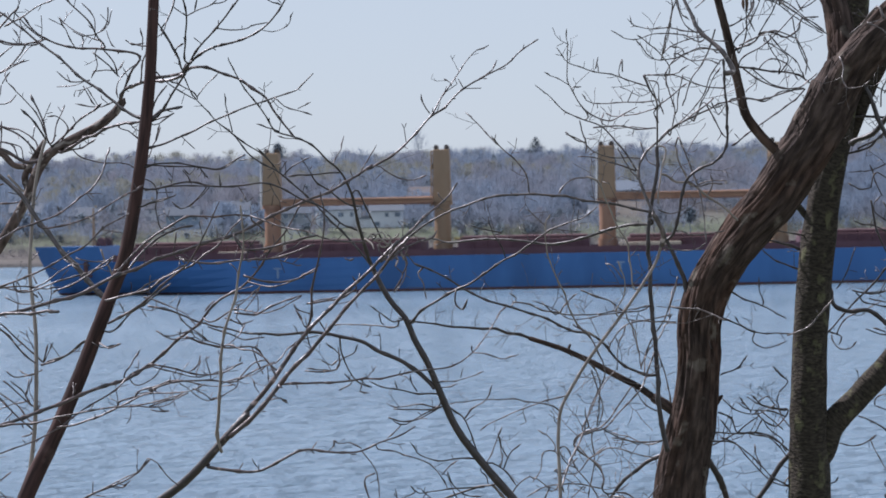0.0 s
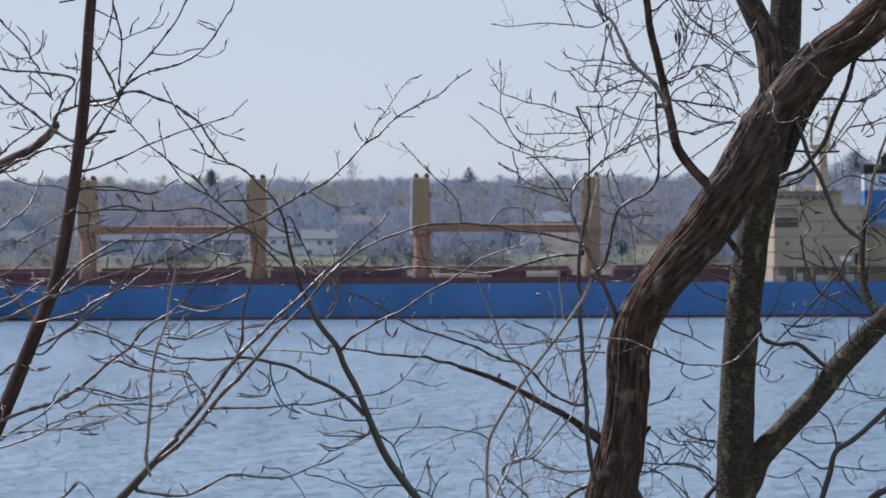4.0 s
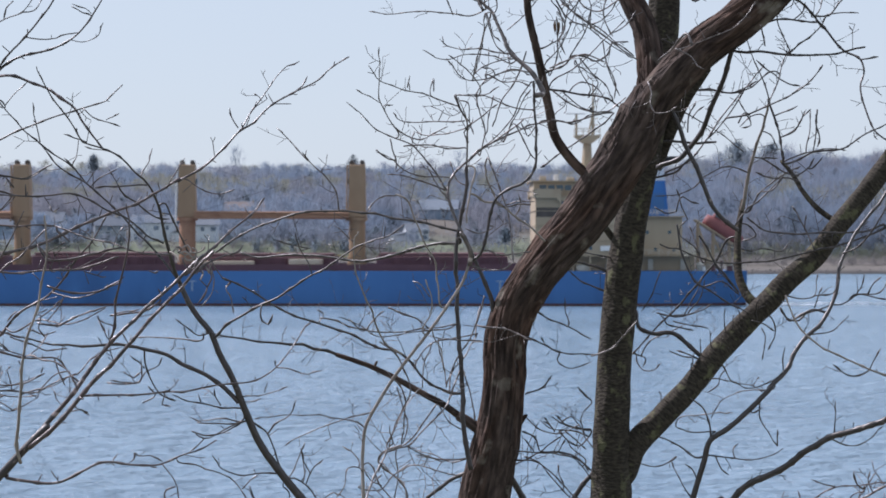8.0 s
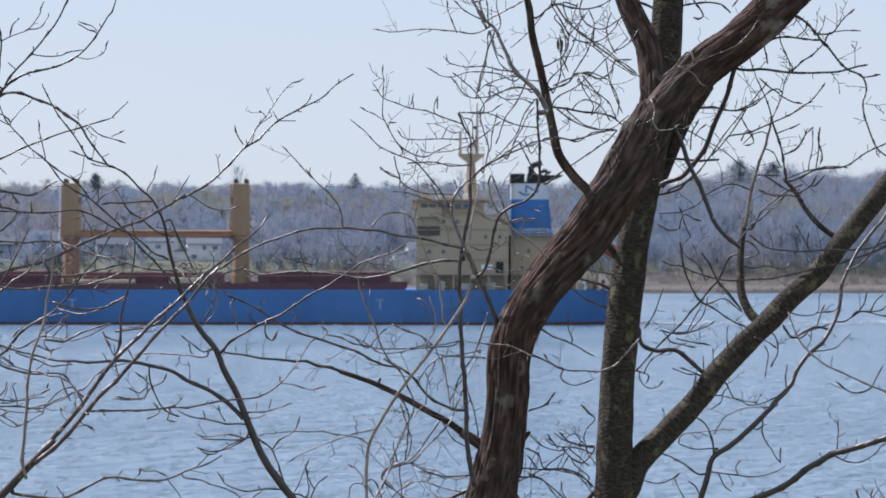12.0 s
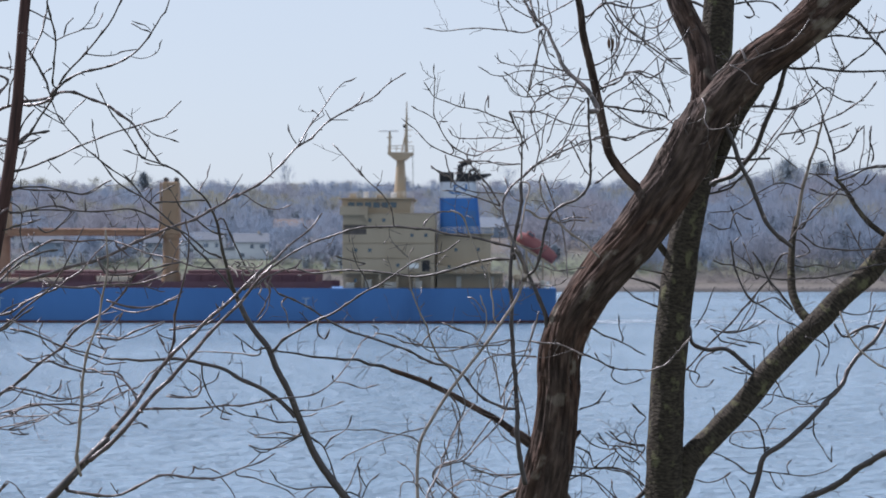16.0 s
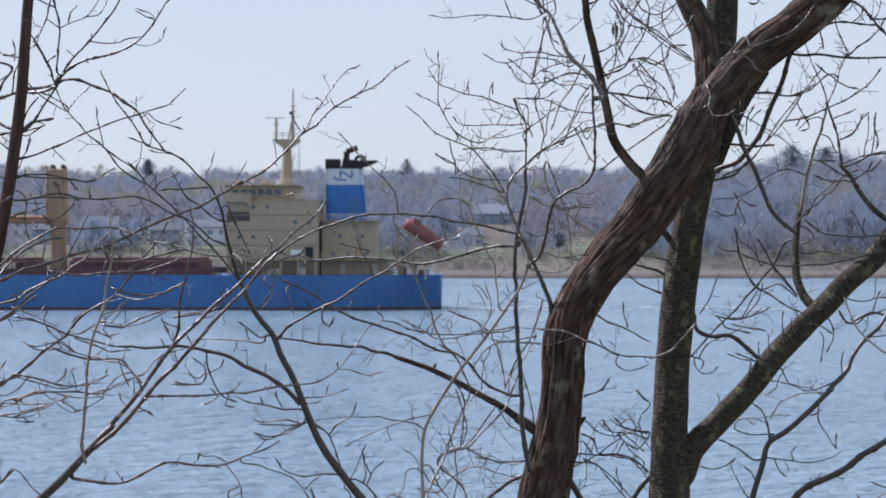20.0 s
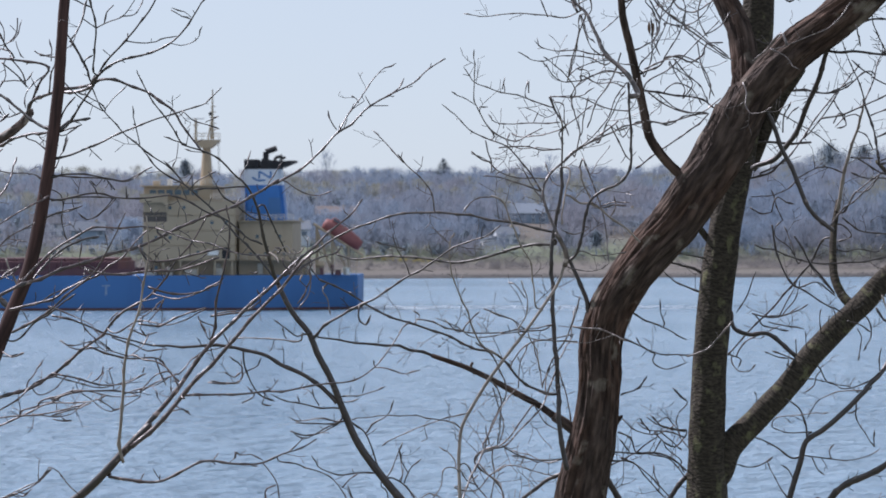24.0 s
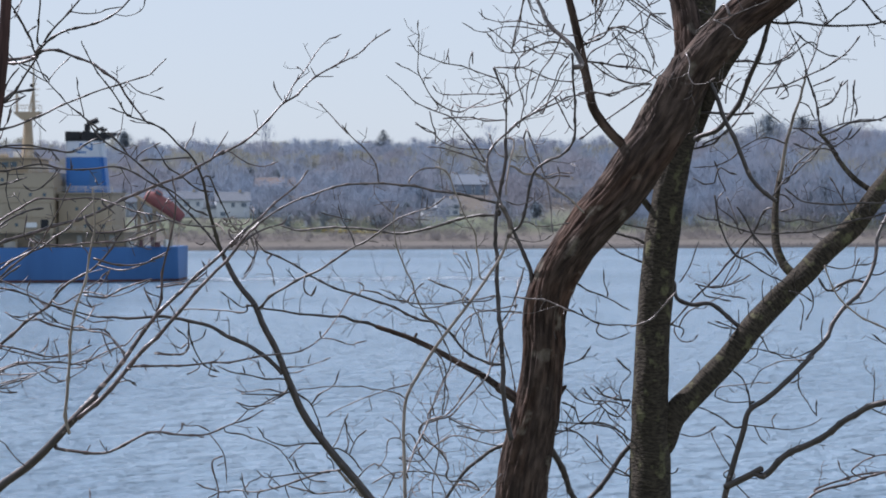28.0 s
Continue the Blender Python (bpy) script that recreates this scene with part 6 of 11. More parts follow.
limb(n, "twig", 0.0025, 0.0012, [(0.422, 0.205, 2.164), (0.419, 0.206, 2.169), (0.487, 0.226, 2.196), (0.540, 0.243, 2.222), (0.593, 0.258, 2.232)])
limb(n, "twig", 0.0019, 0.0013, [(0.453, 0.522, 2.258), (0.502, 0.572, 2.242), (0.574, 0.644, 2.217), (0.633, 0.700, 2.223), (0.685, 0.753, 2.244)])
limb(n, "twig", 0.0020, 0.0013, [(0.574, 0.644, 2.217), (0.573, 0.655, 2.229), (0.580, 0.674, 2.250), (0.581, 0.687, 2.265)])
limb(n, "twig", 0.0025, 0.0012, [(0.464, 0.220, 2.187), (0.465, 0.217, 2.194), (0.533, 0.193, 2.221), (0.599, 0.171, 2.234), (0.682, 0.143, 2.224), (0.763, 0.115, 2.226)])
limb(n, "twig", 0.0018, 0.0012, [(0.499, -0.059, 2.187), (0.549, 0.003, 2.178), (0.587, 0.051, 2.184), (0.612, 0.089, 2.203)])
limb(n, "twig", 0.0018, 0.0012, [(0.465, 0.217, 2.199), (0.570, 0.157, 2.202), (0.639, 0.117, 2.210), (0.682, 0.089, 2.231)])
limb(n, "twig", 0.0013, 0.0013, [(0.514, 0.584, 2.238), (0.516, 0.592, 2.225), (0.552, 0.625, 2.189), (0.604, 0.669, 2.148), (0.627, 0.685, 2.152)])
limb(n, "twig", 0.0019, 0.0013, [(0.406, 0.465, 2.226), (0.425, 0.448, 2.209), (0.479, 0.414, 2.227), (0.527, 0.373, 2.273)])
limb(n, "twig", 0.0012, 0.0012, [(0.562, 0.019, 2.180), (0.562, 0.018, 2.171), (0.594, 0.011, 2.162)])
limb(n, "branch", 0.0036, 0.0022, [(0.051, -0.026, 2.458), (0.041, -0.041, 2.469), (0.188, -0.153, 2.514), (0.277, -0.222, 2.539), (0.367, -0.295, 2.577), (0.455, -0.373, 2.622), (0.526, -0.442, 2.671), (0.586, -0.495, 2.698)])
limb(n, "branch", 0.0036, 0.0025, [(0.048, -0.029, 2.597), (0.046, -0.023, 2.589), (0.139, 0.072, 2.644), (0.203, 0.134, 2.680), (0.269, 0.194, 2.707), (0.321, 0.250, 2.753), (0.360, 0.302, 2.808), (0.382, 0.365, 2.892)])
limb(n, "branch", 0.0024, 0.0025, [(0.214, 0.144, 2.684), (0.215, 0.153, 2.672), (0.268, 0.194, 2.671), (0.336, 0.248, 2.690), (0.405, 0.309, 2.736), (0.474, 0.370, 2.783)])
limb(n, "branch", 0.0042, 0.0046, [(0.051, -0.025, 2.431), (0.039, -0.037, 2.428), (0.181, -0.129, 2.439), (0.268, -0.186, 2.446), (0.350, -0.241, 2.447)])
limb(n, "branch", 0.0023, 0.0017, [(0.218, -0.176, 2.523), (0.222, -0.175, 2.514), (0.339, -0.168, 2.526), (0.413, -0.164, 2.547), (0.487, -0.159, 2.590)])
limb(n, "branch", 0.0042, 0.0017, [(0.435, 0, 2.405), (0.511, -0.040, 2.444), (0.561, -0.068, 2.475), (0.620, -0.103, 2.521), (0.679, -0.142, 2.575), (0.705, -0.164, 2.612), (0.748, -0.204, 2.679), (0.777, -0.232, 2.726)])
limb(n, "branch", 0.0042, 0.0018, [(0.427, 0, 2.466), (0.504, -0.001, 2.484), (0.550, -0.002, 2.496), (0.596, -0.003, 2.524), (0.681, -0.005, 2.565), (0.734, -0.006, 2.611), (0.780, -0.007, 2.657), (0.806, -0.008, 2.683)])
limb(n, "branch", 0.0043, 0.0025, [(0.447, 0.199, 2.540), (0.437, 0.200, 2.539), (0.498, 0.211, 2.610), (0.560, 0.219, 2.657), (0.622, 0.227, 2.684), (0.700, 0.235, 2.690), (0.794, 0.245, 2.689)])
limb(n, "twig", 0.0025, 0.0018, [(0.794, 0.245, 2.689), (0.829, 0.219, 2.678), (0.898, 0.166, 2.657), (0.983, 0.100, 2.634), (1.067, 0.034, 2.611), (1.141, -0.023, 2.611)])
limb(n, "twig", 0.0023, 0.0012, [(0.669, -0.135, 2.566), (0.653, -0.120, 2.580), (0.685, -0.087, 2.562), (0.766, -0.017, 2.565), (0.863, 0.064, 2.567), (0.905, 0.102, 2.587), (0.954, 0.149, 2.618)])
limb(n, "twig", 0.0019, 0.0013, [(0.825, 0.375, 2.576), (0.826, 0.371, 2.584), (0.803, 0.358, 2.568), (0.792, 0.353, 2.572)])
limb(n, "twig", 0.0037, 0.0019, [(0.799, 0.241, 2.687), (0.799, 0.240, 2.678), (0.818, 0.237, 2.662), (0.836, 0.235, 2.646)])
limb(n, "twig", 0.0025, 0.0012, [(0.765, 0.404, 2.501), (0.845, 0.340, 2.493), (0.916, 0.282, 2.509), (0.986, 0.221, 2.534)])
limb(n, "twig", 0.0025, 0.0012, [(0.625, 0.456, 2.401), (0.638, 0.439, 2.388), (0.740, 0.346, 2.424), (0.822, 0.273, 2.414), (0.875, 0.223, 2.431), (0.946, 0.152, 2.465)])
limb(n, "twig", 0.0018, 0.0012, [(0.553, -0.063, 2.470), (0.546, -0.069, 2.475), (0.614, -0.111, 2.454), (0.672, -0.150, 2.425), (0.706, -0.178, 2.396)])
limb(n, "twig", 0.0018, 0.0012, [(0.653, -0.120, 2.580), (0.643, -0.123, 2.582), (0.645, -0.136, 2.620), (0.649, -0.146, 2.650)])
limb(n, "twig", 0.0019, 0.0013, [(0.742, 0.340, 2.644), (0.732, 0.348, 2.641), (0.745, 0.373, 2.617), (0.765, 0.399, 2.597)])
limb(n, "twig", 0.0025, 0.0013, [(0.740, 0.346, 2.424), (0.731, 0.352, 2.424), (0.759, 0.387, 2.455), (0.799, 0.432, 2.489)])
limb(n, "twig", 0.0024, 0.0012, [(0.338, 0, 1.915), (0.361, -0.001, 1.935), (0.446, -0.005, 1.974), (0.516, -0.008, 2.011), (0.542, -0.010, 2.038)])
limb(n, "twig", 0.0018, 0.0012, [(0.458, -0.006, 1.980), (0.454, -0.006, 1.977), (0.469, -0.008, 1.967), (0.490, -0.010, 1.982)])
limb(n, "twig", 0.0032, 0.0019, [(0.396, 0.454, 2.223), (0.394, 0.458, 2.233), (0.417, 0.473, 2.268), (0.434, 0.489, 2.307)])
limb(n, "twig", 0.0024, 0.0018, [(0.410, 0, 2.352), (0.438, -0.028, 2.338), (0.465, -0.052, 2.345), (0.480, -0.066, 2.353)])
limb(n, "pale", 0.0027, 0.0018, [(1.141, -0.023, 2.611), (1.153, -0.023, 2.626), (1.164, -0.023, 2.614), (1.176, -0.024, 2.607), (1.189, -0.024, 2.617), (1.183, -0.024, 2.633), (1.169, -0.025, 2.630)])
limb(n, "pale", 0.0027, 0.0018, [(1.176, -0.024, 2.607), (1.177, -0.024, 2.602), (1.192, -0.026, 2.596), (1.204, -0.027, 2.607), (1.207, -0.028, 2.622), (1.198, -0.029, 2.630)])
limb(n, "pale", 0.0027, 0.0018, [(1.189, -0.024, 2.617), (1.207, -0.027, 2.614), (1.223, -0.029, 2.619), (1.230, -0.032, 2.633)])
limb(n, "pale", 0.0027, 0.0018, [(1.207, -0.027, 2.607), (1.219, -0.046, 2.592), (1.218, -0.067, 2.572), (1.230, -0.083, 2.562), (1.225, -0.100, 2.547)])
limb(n, "pale", 0.0027, 0.0018, [(1.143, -0.023, 2.614), (1.139, -0.028, 2.617), (1.156, -0.048, 2.607), (1.165, -0.065, 2.592)])
limb(n, "pale", 0.0024, 0.0018, [(1.219, -0.046, 2.592), (1.236, -0.047, 2.581), (1.242, -0.047, 2.562)])
limb(n, "pale", 0.0027, 0.0018, [(1.161, -0.023, 2.614), (1.177, -0.025, 2.620), (1.195, -0.027, 2.608), (1.210, -0.029, 2.596)])
limb(n, "twig", 0.0018, 0.0014, [(1.318, 0, 2.952), (1.302, 0, 2.978), (1.295, 0, 3.005)])
limb(n, "branch", 0.0040, 0.0023, [(0.805, 0, 2.527), (0.858, 0, 2.511), (0.904, 0, 2.509), (0.953, 0, 2.52), (1.006, 0, 2.545)])
limb(n, "branch", 0.0036, 0.0021, [(0.779, 0, 2.428), (0.836, 0, 2.425), (0.889, 0, 2.444), (0.962, 0, 2.471)])
limb(n, "branch", 0.0036, 0.0021, [(0.544, 0, 2.45), (0.599, 0, 2.438), (0.645, 0, 2.42), (0.684, 0, 2.401), (0.733, 0, 2.388)])
limb(n, "branch", 0.0036, 0.0023, [(0.975, 0, 2.448), (1.027, 0, 2.456), (1.08, 0, 2.464), (1.112, 0, 2.489)])
limb(n, "branch", 0.0036, 0.0021, [(0.645, 0, 2.366), (0.706, 0, 2.348), (0.767, 0, 2.333), (0.828, 0, 2.332), (0.859, 0, 2.298), (0.893, 0, 2.268)])
limb(n, "branch", 0.0040, 0.0028, [(0.781, 0, 2.64), (0.801, 0, 2.605), (0.865, 0, 2.603), (0.934, 0, 2.617), (1.01, 0, 2.632)])
limb(n, "branch", 0.0037, 0.0027, [(0.641, 0, 2.572), (0.72, 0, 2.564), (0.781, 0, 2.568), (0.865, 0, 2.57), (0.927, 0, 2.586), (0.998, 0, 2.606)])
limb(n, "twig", 0.0020, 0.0014, [(0.724, 0, 2.46), (0.71, 0, 2.447), (0.698, 0, 2.432)])
limb(n, "twig", 0.0018, 0.0012, [(0.683, 0, 2.313), (0.676, 0, 2.288), (0.652, 0, 2.27)])
limb(n, "twig", 0.0020, 0.0012, [(0.79, 0, 2.295), (0.795, 0, 2.31)])
limb(n, "branch", 0.0039, 0.0027, [(0.088, 0, 2.424), (0.146, 0, 2.382), (0.192, 0, 2.335), (0.234, 0, 2.301)])
limb(n, "branch", 0.0036, 0.0023, [(0.073, 0, 2.26), (0.113, 0, 2.229), (0.159, 0, 2.179), (0.223, 0, 2.12)])
limb(n, "branch", 0.0024, 0.0017, [(0.145, 0, 2.254), (0.19, 0, 2.213), (0.221, 0, 2.185)])
limb(n, "twig", 0.0023, 0.0015, [(0.216, 0, 2.258), (0.211, 0, 2.231), (0.204, 0, 2.209)])
limb(n, "branch", 0.0020, 0.0014, [(0.072, 0, 2.165), (0.128, 0, 2.175), (0.175, 0, 2.188), (0.215, 0, 2.2)])
limb(n, "twig", 0.0018, 0.0012, [(0.11, 0, 2.256), (0.113, 0, 2.213), (0.114, 0, 2.173)])
limb(n, "branch", 0.0020, 0.0014, [(0.069, 0, 1.974), (0.125, 0, 1.977), (0.16, 0, 2.007)])
limb(n, "twig", 0.0018, 0.0012, [(0.11, 0, 2.018), (0.122, 0, 1.998), (0.135, 0, 1.981)])
limb(n, "branch", 0.0023, 0.0015, [(0.069, 0, 1.934), (0.109, 0, 1.94), (0.165, 0, 1.937)])
limb(n, "twig", 0.0018, 0.0014, [(0.122, 0, 1.959), (0.14, 0, 1.94), (0.155, 0, 1.918)])
limb(n, "branch", 0.0036, 0.0023, [(0.31, 0, 1.896), (0.38, 0, 1.942), (0.45, 0, 1.966), (0.496, 0, 1.993), (0.54, 0, 2.033)])
limb(n, "twig", 0.0018, 0.0014, [(0.441, 0, 1.966), (0.459, 0, 1.957), (0.484, 0, 1.978)])
limb(n, "branch", 0.0026, 0.0017, [(0.287, 0, 2.494), (0.365, 0, 2.523), (0.404, 0, 2.544), (0.455, 0, 2.583)])
limb(n, "branch", 0.0020, 0.0014, [(0.225, 0, 2.503), (0.264, 0, 2.515), (0.303, 0, 2.548), (0.335, 0, 2.566), (0.389, 0, 2.563)])
limb(n, "branch", 0.0021, 0.0015, [(0.35, 0, 2.583), (0.396, 0, 2.575), (0.446, 0, 2.577)])
limb(n, "branch", 0.0023, 0.0015, [(0.117, 0, 2.505), (0.179, 0, 2.508), (0.241, 0, 2.503), (0.303, 0, 2.506)])
limb(n, "branch", 0.0026, 0.0017, [(0.541, 0, 2.294), (0.6, 0, 2.283), (0.676, 0, 2.262), (0.737, 0, 2.27), (0.798, 0, 2.292)])
limb(n, "branch", 0.0028, 0.0017, [(0.542, 0, 2.222), (0.615, 0, 2.245), (0.691, 0, 2.245), (0.783, 0, 2.24), (0.817, 0, 2.261), (0.853, 0, 2.28), (0.884, 0, 2.292)])
limb(n, "branch", 0.0023, 0.0015, [(0.542, 0, 2.178), (0.6, 0, 2.192), (0.649, 0, 2.213)])
limb(n, "branch", 0.0021, 0.0015, [(0.661, 0, 2.225), (0.692, 0, 2.206), (0.713, 0, 2.192), (0.728, 0, 2.198)])
limb(n, "twig", 0.0020, 0.0014, [(0.545, 0, 2.17), (0.573, 0, 2.164), (0.596, 0, 2.166)])
limb(n, "branch", 0.0023, 0.0015, [(0.565, 0, 2.383), (0.607, 0, 2.358), (0.669, 0, 2.363)])
limb(n, "branch", 0.0023, 0.0015, [(0.706, 0, 2.391), (0.767, 0, 2.374), (0.805, 0, 2.356), (0.859, 0, 2.359)])
limb(n, "branch", 0.0023, 0.0015, [(0.752, 0, 2.414), (0.798, 0, 2.394), (0.828, 0, 2.405)])
limb(n, "twig", 0.0018, 0.0014, [(0.805, 0, 2.432), (0.828, 0, 2.46), (0.852, 0, 2.5)])
limb(n, "branch", 0.0023, 0.0015, [(0.825, 0, 2.332), (0.838, 0, 2.295), (0.853, 0, 2.261)])
limb(n, "branch", 0.0021, 0.0015, [(0.783, 0, 2.246), (0.806, 0, 2.273), (0.829, 0, 2.295), (0.867, 0, 2.298)])
limb(n, "twig", 0.0020, 0.0015, [(0.941, 0, 2.448), (0.953, 0, 2.421), (0.963, 0, 2.399)])
twiglets(n)

b = tree_b((-1.498, 6.500, 9.922))
limb(b, "trunk", 0.0274, 0.0131, [(0, 0, 0), (0.073, 0, 1.590), (0.317, 0.026, 1.799), (0.408, 0.009, 1.875), (0.461, -0.003, 1.912), (0.527, -0.025, 1.972), (0.579, -0.025, 2.029), (0.646, -0.025, 2.096)])
limb(b, "branch", 0.0096, 0.0053, [(0.58, -0.03, 2.029), (0.634, -0.021, 2.093), (0.693, -0.012, 2.163), (0.736, -0.003, 2.221), (0.781, 0.006, 2.283), (0.836, 0.014, 2.343), (0.9, 0.023, 2.402), (0.948, 0.032, 2.444), (0.992, 0.041, 2.487), (1.037, 0.05, 2.534)])
limb(b, "branch", 0.0050, 0.0026, [(0.983, 0.155, 2.480), (1.038, 0.220, 2.540), (1.095, 0.281, 2.593), (1.153, 0.342, 2.647), (1.179, 0.377, 2.686)])
limb(b, "branch", 0.0087, 0.0048, [(0.603, -0.05, 2.043), (0.677, -0.056, 2.11), (0.743, -0.062, 2.189), (0.804, -0.069, 2.253), (0.845, -0.075, 2.301), (0.903, -0.081, 2.364), (0.964, -0.088, 2.428), (1.019, -0.094, 2.483), (1.075, -0.1, 2.545)])
limb(b, "twig", 0.0029, 0.0018, [(0.992, 0.166, 2.490), (0.997, 0.169, 2.487), (1.040, 0.202, 2.513), (1.083, 0.233, 2.532), (1.112, 0.252, 2.540), (1.127, 0.267, 2.559)])
limb(b, "branch", 0.0049, 0.0018, [(0.544, -0.020, 1.972), (0.537, -0.021, 1.971), (0.590, -0.032, 1.959), (0.687, -0.050, 1.961), (0.724, -0.058, 1.979), (0.798, -0.073, 2.006), (0.886, -0.090, 2.005), (0.945, -0.102, 2.009), (1.004, -0.114, 2.034), (1.047, -0.123, 2.047), (1.084, -0.131, 2.069)])
limb(b, "twig", 0.0017, 0.0011, [(0.945, -0.102, 2.006), (0.973, -0.091, 1.965), (0.984, -0.080, 1.913), (0.986, -0.073, 1.876)])
limb(b, "twig", 0.0017, 0.0011, [(0.984, -0.110, 2.026), (0.982, -0.107, 2.021), (1.044, -0.071, 1.999), (1.100, -0.038, 1.971), (1.142, -0.008, 1.930), (1.155, 0.010, 1.896)])
limb(b, "twig", 0.0017, 0.0011, [(1.142, -0.008, 1.933), (1.163, -0.008, 1.954), (1.185, -0.008, 1.971)])
limb(b, "twig", 0.0011, 0.0011, [(0.798, -0.073, 2.006), (0.805, -0.070, 2.006), (0.819, -0.062, 2.017), (0.828, -0.055, 2.029)])
limb(b, "twig", 0.0011, 0.0011, [(0.857, -0.085, 2.004), (0.871, -0.076, 2.018), (0.876, -0.069, 2.032)])
limb(b, "twig", 0.0011, 0.0011, [(0.675, -0.047, 1.960), (0.662, -0.081, 1.990)])
limb(b, "twig", 0.0017, 0.0011, [(0.466, -0.003, 1.912), (0.440, -0.048, 1.946), (0.422, -0.089, 1.982)])
limb(b, "pale", 0.0061, 0.0023, [(0.577, -0.024, 2.002), (0.573, -0.047, 2.040), (0.579, -0.077, 2.093), (0.593, -0.139, 2.198), (0.608, -0.183, 2.272), (0.623, -0.218, 2.330), (0.642, -0.254, 2.388), (0.671, -0.309, 2.473), (0.691, -0.353, 2.543), (0.691, -0.410, 2.632)])
limb(b, "twig", 0.0022, 0.0016, [(0.611, -0.189, 2.282), (0.620, -0.194, 2.284), (0.658, -0.218, 2.276), (0.697, -0.241, 2.275), (0.736, -0.270, 2.248), (0.756, -0.300, 2.208)])
limb(b, "twig", 0.0017, 0.0011, [(0.592, -0.128, 2.183), (0.628, -0.152, 2.199), (0.683, -0.187, 2.215), (0.706, -0.203, 2.228), (0.744, -0.228, 2.239)])
limb(b, "twig", 0.0017, 0.0011, [(0.612, -0.190, 2.284), (0.576, -0.235, 2.300), (0.547, -0.277, 2.321), (0.524, -0.306, 2.320), (0.484, -0.356, 2.319)])
limb(b, "twig", 0.0016, 0.0011, [(0.576, -0.235, 2.303), (0.527, -0.280, 2.347), (0.516, -0.301, 2.375), (0.527, -0.324, 2.411)])
limb(b, "twig", 0.0016, 0.0011, [(0.642, -0.254, 2.388), (0.663, -0.250, 2.388), (0.655, -0.241, 2.352), (0.668, -0.235, 2.331)])
limb(b, "twig", 0.0017, 0.0011, [(0.620, -0.194, 2.284), (0.650, -0.153, 2.313), (0.660, -0.125, 2.341)])
limb(b, "branch", 0.0040, 0.0017, [(0.790, 0.071, 2.301), (0.792, 0.069, 2.307), (0.806, 0.055, 2.349), (0.813, 0.036, 2.408), (0.830, 0.011, 2.482), (0.843, -0.013, 2.556), (0.850, -0.037, 2.628), (0.849, -0.050, 2.665)])
limb(b, "twig", 0.0017, 0.0011, [(0.806, 0.055, 2.349), (0.799, 0.053, 2.352), (0.781, 0.047, 2.357), (0.764, 0.040, 2.372)])
limb(b, "twig", 0.0017, 0.0011, [(0.809, 0.045, 2.382), (0.845, 0.039, 2.386), (0.875, 0.033, 2.394)])
limb(b, "twig", 0.0017, 0.0012, [(0.794, 0.067, 2.314), (0.790, 0.069, 2.319), (0.779, 0.079, 2.341), (0.763, 0.089, 2.363)])
limb(b, "twig", 0.0022, 0.0011, [(0.744, -0.228, 2.239), (0.751, -0.222, 2.243), (0.776, -0.195, 2.273), (0.795, -0.176, 2.293)])
limb(b, "branch", 0.0034, 0.0018, [(0.743, -0.074, 2.170), (0.737, -0.069, 2.172), (0.806, -0.011, 2.172), (0.901, 0.066, 2.171), (0.999, 0.145, 2.181), (1.099, 0.224, 2.195), (1.164, 0.274, 2.201), (1.216, 0.318, 2.228), (1.252, 0.364, 2.276), (1.286, 0.411, 2.329)])
limb(b, "twig", 0.0018, 0.0012, [(1.216, 0.318, 2.228), (1.247, 0.310, 2.225), (1.285, 0.300, 2.213), (1.339, 0.286, 2.222)])
limb(b, "twig", 0.0017, 0.0012, [(0.933, 0.093, 2.175), (0.936, 0.095, 2.170), (0.927, 0.107, 2.142), (0.949, 0.117, 2.138)])
limb(b, "twig", 0.0018, 0.0012, [(1.216, 0.318, 2.229), (1.213, 0.315, 2.240), (1.211, 0.312, 2.248)])
limb(b, "twig", 0.0018, 0.0012, [(1.277, 0.403, 2.318), (1.289, 0.418, 2.336), (1.308, 0.434, 2.351)])
limb(b, "twig", 0.0011, 0.0011, [(0.682, 0.010, 2.143), (0.676, 0.002, 2.153), (0.667, -0.008, 2.169), (0.661, -0.018, 2.184)])
limb(b, "twig", 0.0011, 0.0011, [(0.725, -0.067, 2.149), (0.717, -0.061, 2.150), (0.739, -0.039, 2.137), (0.750, -0.028, 2.131)])
limb(b, "twig", 0.0022, 0.0017, [(0.977, -0.088, 1.948), (0.952, -0.087, 1.941), (0.959, -0.087, 1.869), (0.965, -0.086, 1.811)])
limb(b, "twig", 0.0017, 0.0011, [(0.615, 0, 1.810), (0.621, 0.011, 1.831), (0.622, 0.024, 1.855)])
limb(b, "twig", 0.0017, 0.0011, [(0.422, -0.089, 1.982), (0.394, -0.086, 1.992), (0.382, -0.085, 1.974), (0.367, -0.083, 1.959)])
limb(b, "twig", 0.0017, 0.0011, [(0.958, -0.086, 1.862), (0.931, -0.099, 1.871), (0.910, -0.108, 1.882)])
limb(b, "twig", 0.0017, 0.0011, [(0.868, -0.077, 2.016), (0.872, -0.077, 2.013), (0.875, -0.077, 2.028), (0.887, -0.077, 2.020), (0.915, -0.078, 2.023), (0.944, -0.078, 2.010)])
limb(b, "twig", 0.0022, 0.0019, [(0.988, 0, 2.527), (0.991, 0, 2.511), (1.003, 0, 2.501), (1.017, 0, 2.505), (1.026, 0, 2.516)])
